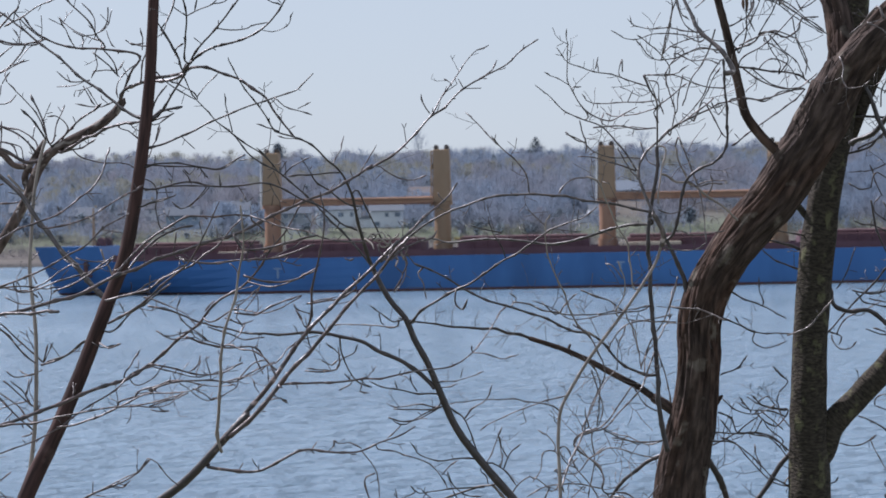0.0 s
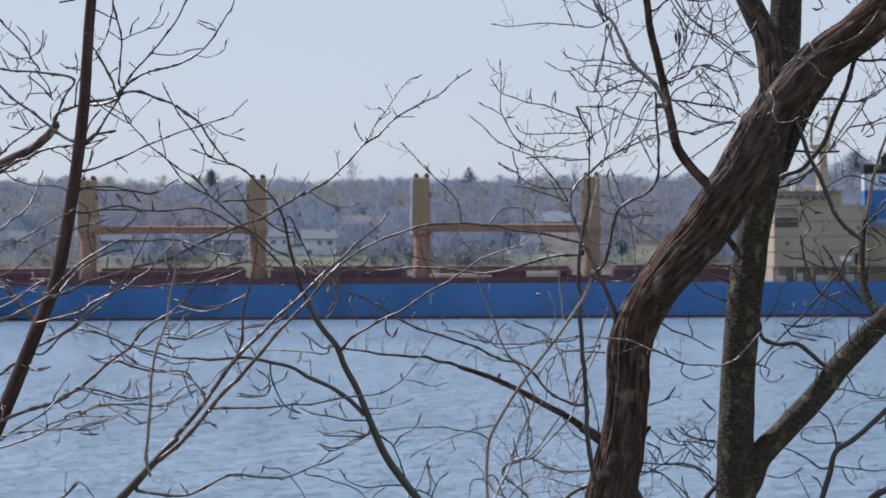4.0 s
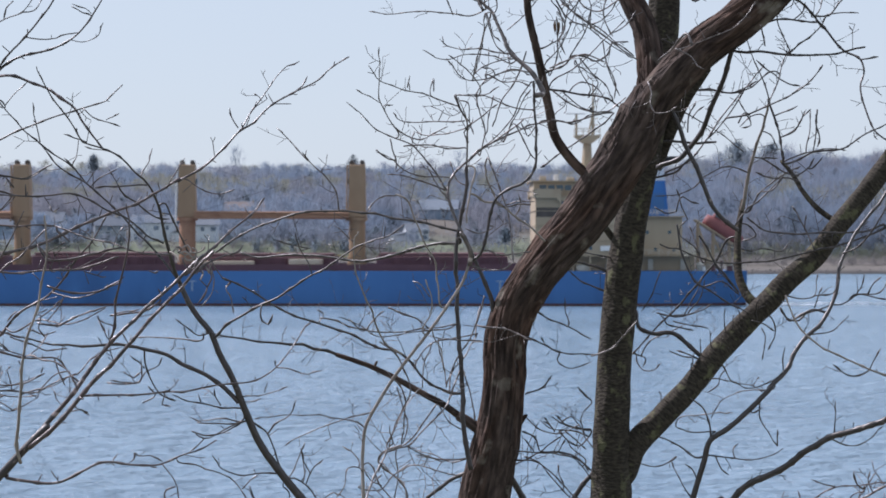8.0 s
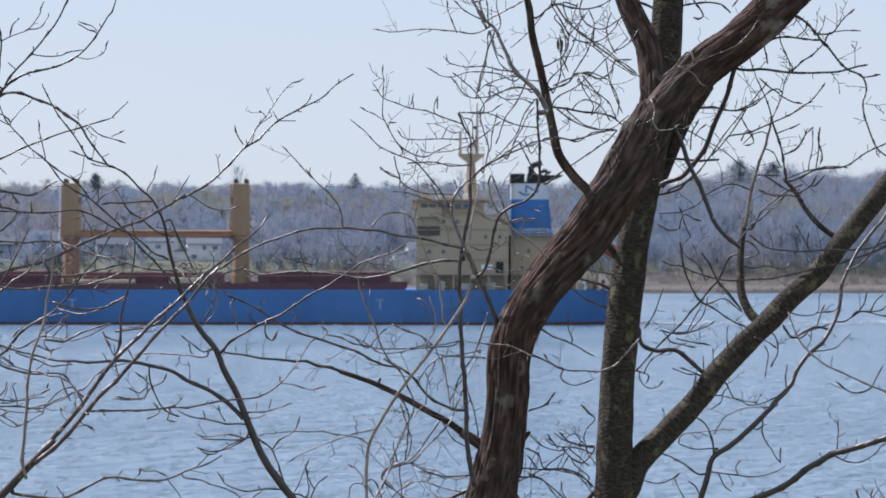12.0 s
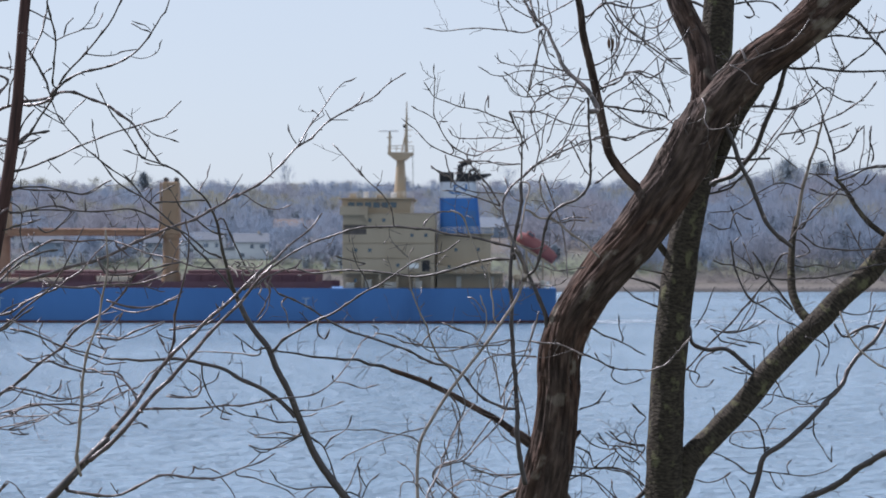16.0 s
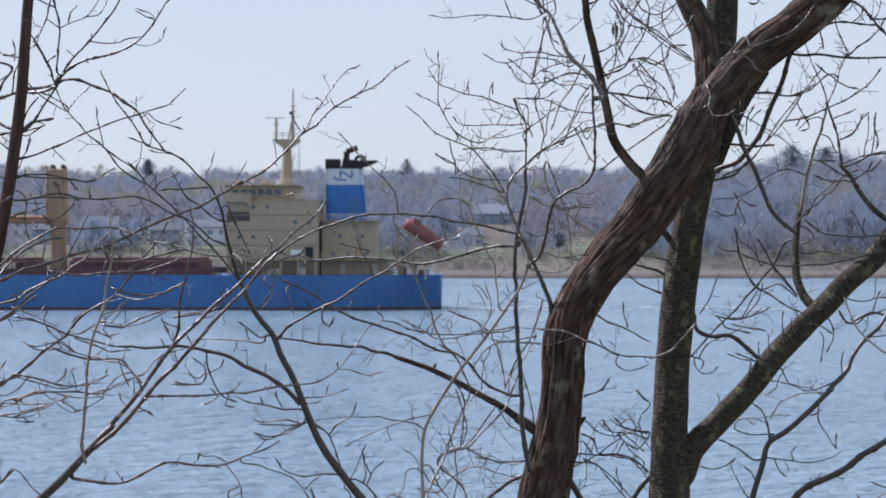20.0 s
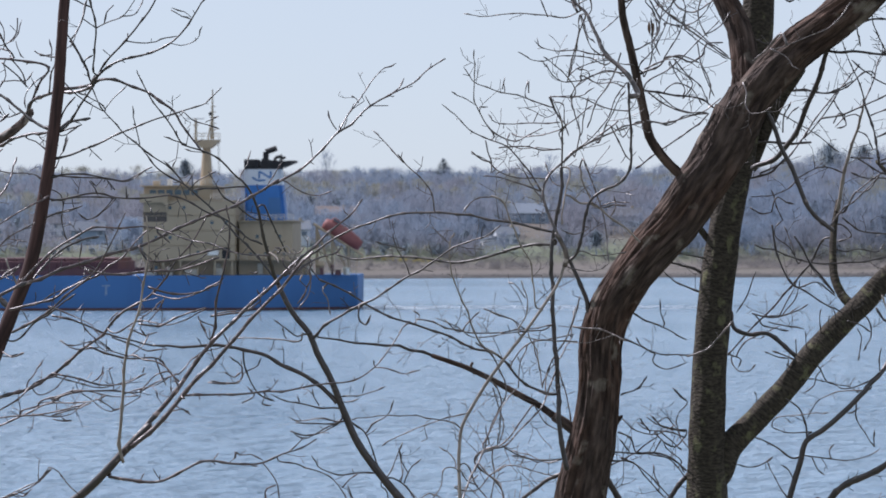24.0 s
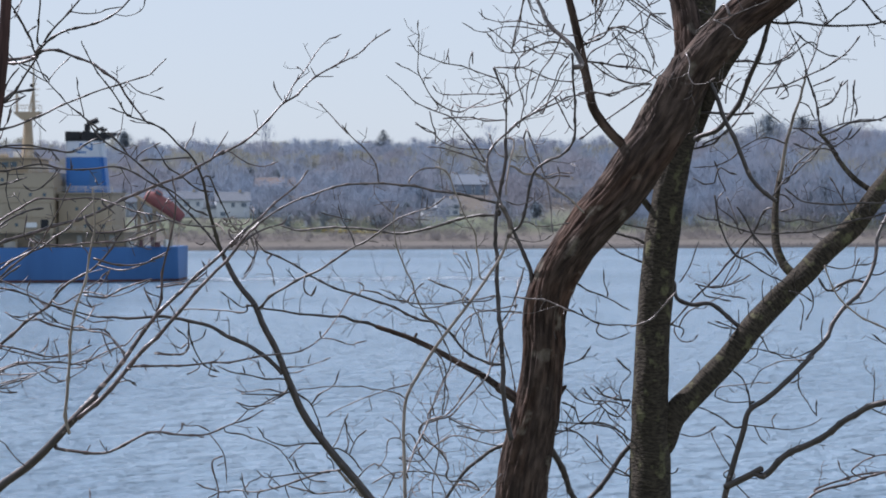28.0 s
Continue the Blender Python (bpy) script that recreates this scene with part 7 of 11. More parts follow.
limb(b, "twig", 0.0022, 0.0018, [(1.055, 0, 2.529), (1.066, 0, 2.511), (1.057, 0, 2.494), (1.063, 0, 2.476), (1.051, 0, 2.453), (1.043, 0, 2.429), (1.027, 0, 2.409)])
limb(b, "twig", 0.0020, 0.0015, [(0.904, 0, 2.493), (0.912, 0, 2.487), (0.927, 0, 2.493)])
limb(b, "twig", 0.0022, 0.0016, [(0.975, 0, 2.54), (0.985, 0, 2.549), (0.97, 0, 2.555)])
limb(b, "twig", 0.0019, 0.0013, [(0.695, 0, 2.13), (0.728, 0, 2.134), (0.75, 0, 2.122)])
limb(b, "branch", 0.0022, 0.0015, [(0.794, 0, 2.206), (0.838, 0, 2.2), (0.874, 0, 2.206), (0.884, 0, 2.233), (0.881, 0, 2.265)])
limb(b, "twig", 0.0019, 0.0013, [(0.838, 0, 2.232), (0.864, 0, 2.221), (0.881, 0, 2.233)])
twiglets(b)

a = tree_a((0.137, 7.700, 9.604))
limb(a, "trunk", 0.0368, 0.0100, [(0, 0, 0), (-0.057, 0, 1.553), (-0.248, 0.030, 1.913), (-0.353, 0.026, 2.061), (-0.387, 0.023, 2.101), (-0.439, 0.016, 2.166), (-0.508, 0.004, 2.263), (-0.558, -0.009, 2.378), (-0.593, -0.019, 2.469), (-0.634, -0.025, 2.548), (-0.657, -0.028, 2.607), (-0.693, -0.029, 2.65), (-0.726, -0.03, 2.702), (-0.752, -0.029, 2.757)])
limb(a, "branch", 0.0094, 0.0035, [(-0.751, -0.029, 2.757), (-0.770, -0.076, 2.810), (-0.781, -0.128, 2.870), (-0.787, -0.172, 2.921), (-0.796, -0.231, 2.988), (-0.811, -0.277, 3.037), (-0.856, -0.338, 3.086)])
limb(a, "branch", 0.0032, 0.0018, [(-0.856, -0.338, 3.086), (-0.896, -0.393, 3.126), (-0.936, -0.438, 3.149), (-0.983, -0.491, 3.171), (-1.019, -0.554, 3.222), (-1.041, -0.594, 3.255), (-1.063, -0.645, 3.300), (-1.088, -0.719, 3.366)])
limb(a, "branch", 0.0102, 0.0044, [(-0.575, -0.011, 2.392), (-0.580, -0.010, 2.399), (-0.629, -0.007, 2.446), (-0.681, -0.003, 2.480), (-0.750, 0.001, 2.509), (-0.802, 0.004, 2.544), (-0.855, 0.007, 2.557), (-0.907, 0.010, 2.571), (-0.977, 0.013, 2.571), (-1.064, 0.018, 2.566), (-1.143, 0.022, 2.569)])
limb(a, "twig", 0.0034, 0.0020, [(-1.143, 0.022, 2.569), (-1.203, 0.020, 2.586), (-1.246, 0.018, 2.597), (-1.307, 0.015, 2.609)])
limb(a, "twig", 0.0034, 0.0021, [(-0.863, 0.007, 2.557), (-0.864, 0.034, 2.513), (-0.859, 0.051, 2.486), (-0.836, 0.086, 2.431), (-0.812, 0.109, 2.404), (-0.778, 0.131, 2.390)])
limb(a, "twig", 0.0020, 0.0013, [(-0.859, 0.051, 2.486), (-0.821, 0.016, 2.505), (-0.807, -0.009, 2.532)])
limb(a, "twig", 0.0020, 0.0014, [(-0.859, 0.051, 2.486), (-0.866, 0.051, 2.482), (-0.885, 0.055, 2.447), (-0.930, 0.060, 2.450), (-0.974, 0.065, 2.457)])
limb(a, "twig", 0.0020, 0.0014, [(-0.865, 0.045, 2.495), (-0.884, 0.045, 2.512), (-0.910, 0.044, 2.535)])
limb(a, "branch", 0.0040, 0.0020, [(-0.756, -0.029, 2.766), (-0.800, -0.020, 2.818), (-0.862, -0.008, 2.887), (-0.924, 0.004, 2.956), (-0.977, 0.013, 3.008), (-1.039, 0.024, 3.061), (-1.083, 0.030, 3.082), (-1.127, 0.037, 3.113), (-1.190, 0.049, 3.187), (-1.243, 0.058, 3.227), (-1.306, 0.070, 3.306), (-1.337, 0.079, 3.368)])
limb(a, "twig", 0.0027, 0.0014, [(-1.190, 0.049, 3.187), (-1.157, 0.068, 3.158), (-1.100, 0.099, 3.120), (-1.056, 0.129, 3.066)])
limb(a, "twig", 0.0020, 0.0014, [(-1.185, 0.052, 3.187), (-1.194, 0.055, 3.244), (-1.208, 0.058, 3.309)])
limb(a, "twig", 0.0021, 0.0014, [(-1.056, 0.129, 3.066), (-1.096, 0.136, 3.116), (-1.123, 0.140, 3.142)])
limb(a, "twig", 0.0019, 0.0013, [(-0.979, -0.482, 3.168), (-1.012, -0.483, 3.180), (-1.044, -0.484, 3.191)])
limb(a, "twig", 0.0013, 0.0013, [(-0.928, -0.431, 3.146), (-0.970, -0.421, 3.152), (-0.992, -0.416, 3.158)])
limb(a, "twig", 0.0013, 0.0013, [(-1.001, -0.483, 3.176), (-1.003, -0.489, 3.163), (-1.009, -0.510, 3.122), (-1.015, -0.522, 3.097)])
limb(a, "twig", 0.0020, 0.0014, [(-1.295, 0.068, 3.293), (-1.294, 0.069, 3.301), (-1.341, 0.074, 3.333), (-1.386, 0.079, 3.354)])
limb(a, "twig", 0.0020, 0.0014, [(-1.294, 0.069, 3.301), (-1.273, 0.081, 3.333), (-1.231, 0.100, 3.374)])
limb(a, "twig", 0.0026, 0.0019, [(-0.826, -0.298, 3.049), (-0.889, -0.337, 3.045), (-0.966, -0.387, 3.040)])
limb(a, "twig", 0.0026, 0.0020, [(-0.902, -0.345, 3.044), (-0.897, -0.336, 3.036), (-0.876, -0.303, 3.012), (-0.846, -0.262, 2.984), (-0.809, -0.215, 2.958), (-0.770, -0.176, 2.951)])
limb(a, "twig", 0.0033, 0.0020, [(-0.796, -0.231, 2.988), (-0.786, -0.225, 2.996), (-0.760, -0.197, 2.946), (-0.728, -0.166, 2.887), (-0.697, -0.134, 2.827), (-0.673, -0.117, 2.802)])
limb(a, "twig", 0.0019, 0.0013, [(-0.841, -0.318, 3.070), (-0.842, -0.311, 3.078), (-0.825, -0.270, 3.121), (-0.815, -0.236, 3.159)])
limb(a, "twig", 0.0020, 0.0013, [(-1.030, 0.022, 3.048), (-0.993, 0.004, 3.081), (-0.942, -0.017, 3.103)])
limb(a, "twig", 0.0014, 0.0014, [(-1.039, 0.024, 3.061), (-1.026, 0.021, 3.081), (-1.015, 0.019, 3.095)])
limb(a, "branch", 0.0047, 0.0020, [(-0.656, -0.027, 2.585), (-0.644, -0.032, 2.594), (-0.608, -0.052, 2.632), (-0.556, -0.075, 2.664), (-0.494, -0.102, 2.699), (-0.451, -0.119, 2.716), (-0.382, -0.150, 2.760), (-0.347, -0.167, 2.785), (-0.296, -0.189, 2.811), (-0.245, -0.213, 2.845), (-0.177, -0.244, 2.887), (-0.110, -0.271, 2.907), (-0.074, -0.289, 2.934)])
limb(a, "twig", 0.0020, 0.0013, [(-0.347, -0.167, 2.789), (-0.355, -0.194, 2.820), (-0.371, -0.226, 2.853), (-0.386, -0.259, 2.887), (-0.391, -0.281, 2.912)])
limb(a, "twig", 0.0020, 0.0013, [(-0.373, -0.232, 2.859), (-0.353, -0.251, 2.867), (-0.386, -0.284, 2.877), (-0.442, -0.338, 2.887)])
limb(a, "twig", 0.0027, 0.0013, [(-0.662, -0.028, 2.602), (-0.653, -0.033, 2.611), (-0.694, -0.054, 2.603), (-0.727, -0.074, 2.630), (-0.760, -0.093, 2.651)])
limb(a, "twig", 0.0027, 0.0014, [(-0.680, -0.047, 2.606), (-0.678, -0.042, 2.597), (-0.751, 0.005, 2.589), (-0.842, 0.063, 2.586), (-0.898, 0.098, 2.589)])
limb(a, "twig", 0.0020, 0.0013, [(-0.726, -0.011, 2.592), (-0.732, -0.014, 2.593), (-0.736, -0.025, 2.611), (-0.737, -0.036, 2.628)])
limb(a, "twig", 0.0027, 0.0014, [(-0.558, -0.007, 2.358), (-0.560, -0.003, 2.347), (-0.630, 0.021, 2.340), (-0.702, 0.046, 2.334), (-0.728, 0.056, 2.346)])
limb(a, "twig", 0.0034, 0.0013, [(-0.548, -0.005, 2.339), (-0.556, -0.009, 2.337), (-0.601, -0.031, 2.323), (-0.643, -0.054, 2.302), (-0.676, -0.071, 2.291), (-0.706, -0.088, 2.313)])
limb(a, "twig", 0.0020, 0.0013, [(-0.673, -0.068, 2.291), (-0.692, -0.093, 2.271), (-0.715, -0.119, 2.253)])
limb(a, "twig", 0.0027, 0.0013, [(-0.568, -0.009, 2.376), (-0.576, -0.014, 2.379), (-0.626, -0.044, 2.384), (-0.676, -0.074, 2.398), (-0.725, -0.104, 2.405), (-0.765, -0.131, 2.427)])
limb(a, "twig", 0.0020, 0.0013, [(-0.626, -0.044, 2.387), (-0.644, -0.033, 2.413), (-0.648, -0.025, 2.438)])
limb(a, "twig", 0.0020, 0.0013, [(-0.684, -0.079, 2.400), (-0.692, -0.079, 2.424)])
limb(a, "twig", 0.0034, 0.0020, [(-0.548, -0.005, 2.339), (-0.551, -0.004, 2.347), (-0.525, -0.001, 2.333), (-0.491, 0.003, 2.306), (-0.473, 0.007, 2.263), (-0.448, 0.014, 2.193)])
limb(a, "twig", 0.0027, 0.0013, [(-0.488, 0.003, 2.299), (-0.482, 0.003, 2.303), (-0.464, 0, 2.329), (-0.421, -0.004, 2.355), (-0.400, -0.009, 2.402)])
limb(a, "twig", 0.0027, 0.0013, [(-0.439, 0.016, 2.172), (-0.507, -0.013, 2.181), (-0.566, -0.038, 2.180), (-0.625, -0.066, 2.208), (-0.649, -0.082, 2.239)])
limb(a, "twig", 0.0034, 0.0020, [(-0.430, 0.017, 2.156), (-0.425, 0.017, 2.161), (-0.387, 0.016, 2.154), (-0.352, 0.015, 2.123), (-0.331, 0.014, 2.088)])
limb(a, "twig", 0.0020, 0.0014, [(-0.381, 0.016, 2.149), (-0.378, 0.021, 2.154), (-0.380, 0.064, 2.206), (-0.386, 0.091, 2.238)])
limb(a, "twig", 0.0020, 0.0013, [(-0.370, 0.016, 2.144), (-0.355, -0.003, 2.177), (-0.316, -0.035, 2.223)])
limb(a, "twig", 0.0020, 0.0014, [(-0.425, 0.017, 2.161), (-0.422, 0.020, 2.166), (-0.397, 0.045, 2.216), (-0.375, 0.069, 2.266)])
limb(a, "twig", 0.0020, 0.0013, [(-0.355, -0.003, 2.177), (-0.360, -0.008, 2.186), (-0.377, -0.026, 2.222), (-0.385, -0.042, 2.258)])
limb(a, "twig", 0.0020, 0.0013, [(-0.582, -0.012, 2.408), (-0.567, -0.021, 2.410), (-0.523, -0.045, 2.419), (-0.487, -0.066, 2.428), (-0.421, -0.104, 2.448)])
limb(a, "twig", 0.0020, 0.0013, [(-0.575, -0.011, 2.392), (-0.562, -0.015, 2.394), (-0.524, -0.027, 2.398), (-0.503, -0.035, 2.408)])
limb(a, "twig", 0.0013, 0.0013, [(-0.493, -0.062, 2.428), (-0.483, -0.085, 2.459)])
limb(a, "branch", 0.0041, 0.0021, [(-0.387, 0.023, 2.101), (-0.405, 0.038, 2.091), (-0.441, 0.066, 2.083), (-0.477, 0.096, 2.068), (-0.550, 0.154, 2.039), (-0.606, 0.198, 2.017), (-0.662, 0.241, 2.000), (-0.738, 0.297, 2.003), (-0.795, 0.339, 1.995), (-0.853, 0.382, 2.003)])
limb(a, "branch", 0.0027, 0.0014, [(-0.432, 0.061, 2.083), (-0.509, 0.042, 2.079), (-0.595, 0.020, 2.075), (-0.633, 0.011, 2.074), (-0.655, 0.003, 2.096)])
limb(a, "twig", 0.0020, 0.0013, [(-0.640, 0.008, 2.081), (-0.646, 0.002, 2.073), (-0.679, -0.021, 2.059), (-0.695, -0.037, 2.040)])
limb(a, "twig", 0.0021, 0.0014, [(-0.700, 0.269, 2.001), (-0.699, 0.264, 1.996), (-0.714, 0.226, 2.037), (-0.716, 0.202, 2.067)])
limb(a, "twig", 0.0021, 0.0014, [(-0.776, 0.325, 1.996), (-0.810, 0.296, 1.989), (-0.835, 0.273, 1.979)])
limb(a, "twig", 0.0028, 0.0020, [(-0.569, 0.169, 2.030), (-0.514, 0.141, 2.019), (-0.478, 0.121, 2.009), (-0.407, 0.084, 2.021), (-0.344, 0.052, 2.035)])
limb(a, "twig", 0.0021, 0.0014, [(-0.499, 0.115, 2.057), (-0.530, 0.109, 2.084), (-0.547, 0.102, 2.129)])
limb(a, "twig", 0.0021, 0.0014, [(-0.578, 0.176, 2.028), (-0.578, 0.178, 2.019), (-0.566, 0.184, 1.988), (-0.560, 0.191, 1.952)])
limb(a, "twig", 0.0021, 0.0014, [(-0.662, 0.241, 2.000), (-0.668, 0.246, 1.997), (-0.669, 0.268, 1.970), (-0.675, 0.299, 1.930)])
limb(a, "twig", 0.0020, 0.0014, [(-0.430, 0.017, 2.156), (-0.439, 0.026, 2.144), (-0.422, 0.051, 2.112), (-0.420, 0.068, 2.088)])
limb(a, "twig", 0.0021, 0.0014, [(-0.504, 0.115, 2.057), (-0.477, 0.102, 2.049), (-0.442, 0.086, 2.051)])
limb(a, "twig", 0.0020, 0.0013, [(-0.695, -0.037, 2.037), (-0.679, -0.030, 2.005), (-0.688, -0.023, 1.969)])
limb(a, "pale", 0.0066, 0.0044, [(-0.405, 0.038, 2.089), (-0.371, 0.080, 2.042), (-0.334, 0.122, 1.999)])
limb(a, "twig", 0.0020, 0.0013, [(-0.604, 0.019, 2.077), (-0.620, -0.004, 2.053), (-0.584, -0.034, 2.036)])
limb(a, "twig", 0.0020, 0.0014, [(-0.527, 0.038, 2.074), (-0.502, 0.071, 2.027), (-0.480, 0.088, 2.014)])
limb(a, "twig", 0.0027, 0.0020, [(-0.499, -0.102, 2.699), (-0.497, -0.117, 2.648), (-0.481, -0.124, 2.635), (-0.464, -0.135, 2.666)])
limb(a, "twig", 0.0026, 0.0019, [(-0.796, 0, 2.747), (-0.806, 0, 2.72), (-0.82, 0, 2.74)])
limb(a, "branch", 0.0026, 0.0017, [(-0.867, 0, 2.392), (-0.829, 0, 2.415), (-0.85, 0, 2.442)])
limb(a, "branch", 0.0024, 0.0017, [(-0.702, 0, 2.332), (-0.642, 0, 2.329), (-0.572, 0, 2.336), (-0.552, 0, 2.35)])
limb(a, "branch", 0.0026, 0.0017, [(-0.718, 0, 2.306), (-0.676, 0, 2.289), (-0.624, 0, 2.298), (-0.564, 0, 2.333)])
twiglets(a)

m = tree_m((0.359, 10.000, 8.995))
limb(m, "trunk", 0.1237, 0.0628, [(0, 0, 0), (0.004, 0, 1.536), (0.016, 0.028, 2.208), (0.047, 0.030, 2.474), (0.077, 0.027, 2.625), (0.106, 0.022, 2.784), (0.119, 0.016, 2.930), (0.130, 0.007, 3.111), (0.172, -0.001, 3.246), (0.228, -0.006, 3.336), (0.315, -0.014, 3.449), (0.413, -0.020, 3.561), (0.491, -0.025, 3.673), (0.567, -0.028, 3.785), (0.630, -0.030, 3.897), (0.675, -0.030, 3.998), (0.695, -0.029, 4.088)], (0.1188, 0.0990, 0.0992, 0.0959, 0.0902, 0.0834, 0.0822, 0.0833, 0.0855, 0.0877, 0.0898, 0.0920, 0.0942, 0.0964, 0.1009, 0.0964, 0.0628))
limb(m, "limb", 0.0800, 0.0750, [(0.609, -0.029, 3.840), (0.612, -0.030, 3.853), (0.697, -0.049, 4.010), (0.786, -0.064, 4.137), (0.893, -0.079, 4.244), (1.010, -0.094, 4.336), (1.128, -0.110, 4.439), (1.236, -0.124, 4.543), (1.366, -0.144, 4.686)])
limb(m, "limb", 0.0620, 0.0370, [(0.640, -0.030, 3.902), (0.699, 0.026, 4.057), (0.708, 0.073, 4.196), (0.690, 0.126, 4.330), (0.642, 0.173, 4.455), (0.590, 0.224, 4.600), (0.550, 0.280, 4.788)])
limb(m, "limb", 0.0269, 0.0154, [(0.504, -0.026, 3.692), (0.473, -0.033, 3.722), (0.375, -0.055, 3.816), (0.318, -0.071, 3.896), (0.290, -0.090, 4.006), (0.266, -0.109, 4.117), (0.236, -0.132, 4.248), (0.204, -0.154, 4.379), (0.194, -0.169, 4.466), (0.167, -0.183, 4.545), (0.117, -0.194, 4.592), (0.051, -0.206, 4.608), (-0.038, -0.221, 4.624)])
limb(m, "limb", 0.0380, 0.0250, [(0.086, 0.026, 2.678), (0.072, 0.029, 2.693), (0.012, 0.044, 2.744), (-0.062, 0.059, 2.792)])
limb(m, "limb", 0.0190, 0.0120, [(-0.062, 0.059, 2.792), (-0.096, 0.060, 2.819), (-0.209, 0.061, 2.883), (-0.322, 0.062, 2.946), (-0.402, 0.063, 2.984), (-0.549, 0.065, 3.036)])
limb(m, "branch", 0.0086, 0.0037, [(-0.549, 0.065, 3.036), (-0.682, -0.014, 3.078), (-0.770, -0.065, 3.092), (-0.857, -0.116, 3.100), (-0.985, -0.192, 3.119), (-1.049, -0.232, 3.138)])
limb(m, "knot", 0.0340, 0.0090, [(0.150, 0.012, 2.745), (0.180, 0.012, 2.772), (0.206, 0.012, 2.796)])
limb(m, "knot", 0.0105, 0.0067, [(-0.379, 0.063, 2.964), (-0.395, 0.063, 2.991), (-0.388, 0.063, 3.007)])
limb(m, "branch", 0.0114, 0.0077, [(0.072, 0.028, 2.600), (0.028, 0.044, 2.594), (-0.017, 0.063, 2.570), (-0.084, 0.090, 2.540), (-0.140, 0.116, 2.492), (-0.197, 0.146, 2.432), (-0.276, 0.193, 2.324)])
limb(m, "branch", 0.0183, 0.0125, [(0.072, 0.028, 2.600), (0.095, 0.040, 2.586), (0.149, 0.071, 2.537), (0.189, 0.105, 2.471), (0.238, 0.161, 2.351), (0.271, 0.219, 2.217), (0.292, 0.297, 2.034)])
limb(m, "branch", 0.0142, 0.0085, [(0.151, 0.003, 3.179), (0.094, 0.002, 3.190), (0.064, 0, 3.269), (0.026, -0.002, 3.354), (0.003, -0.004, 3.404), (-0.019, -0.005, 3.460)])
limb(m, "twig", 0.0044, 0.0026, [(0.137, 0.006, 3.134), (0.116, 0.002, 3.141), (0.172, -0.007, 3.123), (0.261, -0.023, 3.085), (0.349, -0.038, 3.050), (0.482, -0.060, 3.040)])
limb(m, "twig", 0.0026, 0.0018, [(0.335, -0.035, 3.056), (0.339, -0.031, 3.050), (0.285, 0.008, 3.073), (0.264, 0.036, 3.110)])
limb(m, "twig", 0.0035, 0.0018, [(0.206, 0, 2.886), (0.262, -0.011, 2.905), (0.288, -0.017, 2.932), (0.306, -0.023, 2.960)])
limb(m, "twig", 0.0026, 0.0018, [(0.262, -0.011, 2.905), (0.285, 0.002, 2.909)])
limb(m, "twig", 0.0035, 0.0018, [(0.209, 0.022, 2.784), (0.218, 0.021, 2.777), (0.252, 0.016, 2.746), (0.297, 0.010, 2.728), (0.375, 0.001, 2.738), (0.419, -0.005, 2.763)])
limb(m, "twig", 0.0026, 0.0018, [(0.319, 0.007, 2.731), (0.296, 0, 2.763), (0.273, -0.004, 2.774)])
limb(m, "twig", 0.0035, 0.0026, [(0.172, 0, 2.655), (0.261, -0.018, 2.652), (0.328, -0.031, 2.657), (0.394, -0.045, 2.638), (0.460, -0.063, 2.582)])
limb(m, "twig", 0.0035, 0.0017, [(0.261, -0.018, 2.652), (0.293, -0.048, 2.688), (0.346, -0.089, 2.725)])
limb(m, "twig", 0.0026, 0.0017, [(0.235, -0.012, 2.656), (0.216, -0.023, 2.686), (0.193, -0.033, 2.709)])
limb(m, "twig", 0.0035, 0.0026, [(0.172, 0, 2.655), (0.154, -0.012, 2.629), (0.237, -0.046, 2.616), (0.291, -0.072, 2.582), (0.345, -0.102, 2.532), (0.398, -0.134, 2.473)])
limb(m, "twig", 0.0026, 0.0017, [(0.261, -0.018, 2.656), (0.326, -0.060, 2.655), (0.356, -0.101, 2.714)])
limb(m, "twig", 0.0044, 0.0026, [(0.181, -0.002, 3.261), (0.228, 0.002, 3.224), (0.262, 0.004, 3.201), (0.330, 0.009, 3.167), (0.398, 0.013, 3.133), (0.466, 0.018, 3.099)])
limb(m, "twig", 0.0026, 0.0018, [(0.364, 0.011, 3.150), (0.371, 0.010, 3.156), (0.364, 0.007, 3.201), (0.359, 0.001, 3.264)])
limb(m, "twig", 0.0026, 0.0017, [(0.412, -0.004, 2.759), (0.419, -0.011, 2.752), (0.439, -0.045, 2.710), (0.469, -0.083, 2.668)])
limb(m, "twig", 0.0035, 0.0017, [(0.339, -0.031, 3.050), (0.327, -0.045, 3.024), (0.369, -0.074, 2.987), (0.423, -0.102, 3.000), (0.455, -0.120, 3.016)])
limb(m, "branch", 0.0122, 0.0137, [(1.022, -0.096, 4.362), (1.063, -0.061, 4.316), (1.021, -0.004, 4.240), (1.000, 0.055, 4.149), (0.964, 0.127, 4.040), (0.927, 0.193, 3.940), (0.888, 0.245, 3.867), (0.853, 0.279, 3.824), (0.810, 0.308, 3.804), (0.762, 0.339, 3.791)])
limb(m, "branch", 0.0085, 0.0046, [(1.028, -0.013, 4.253), (0.988, -0.036, 4.273), (1.028, -0.066, 4.238), (1.059, -0.083, 4.234), (1.121, -0.119, 4.238), (1.223, -0.178, 4.218), (1.359, -0.257, 4.217), (1.461, -0.319, 4.230), (1.490, -0.337, 4.237)])
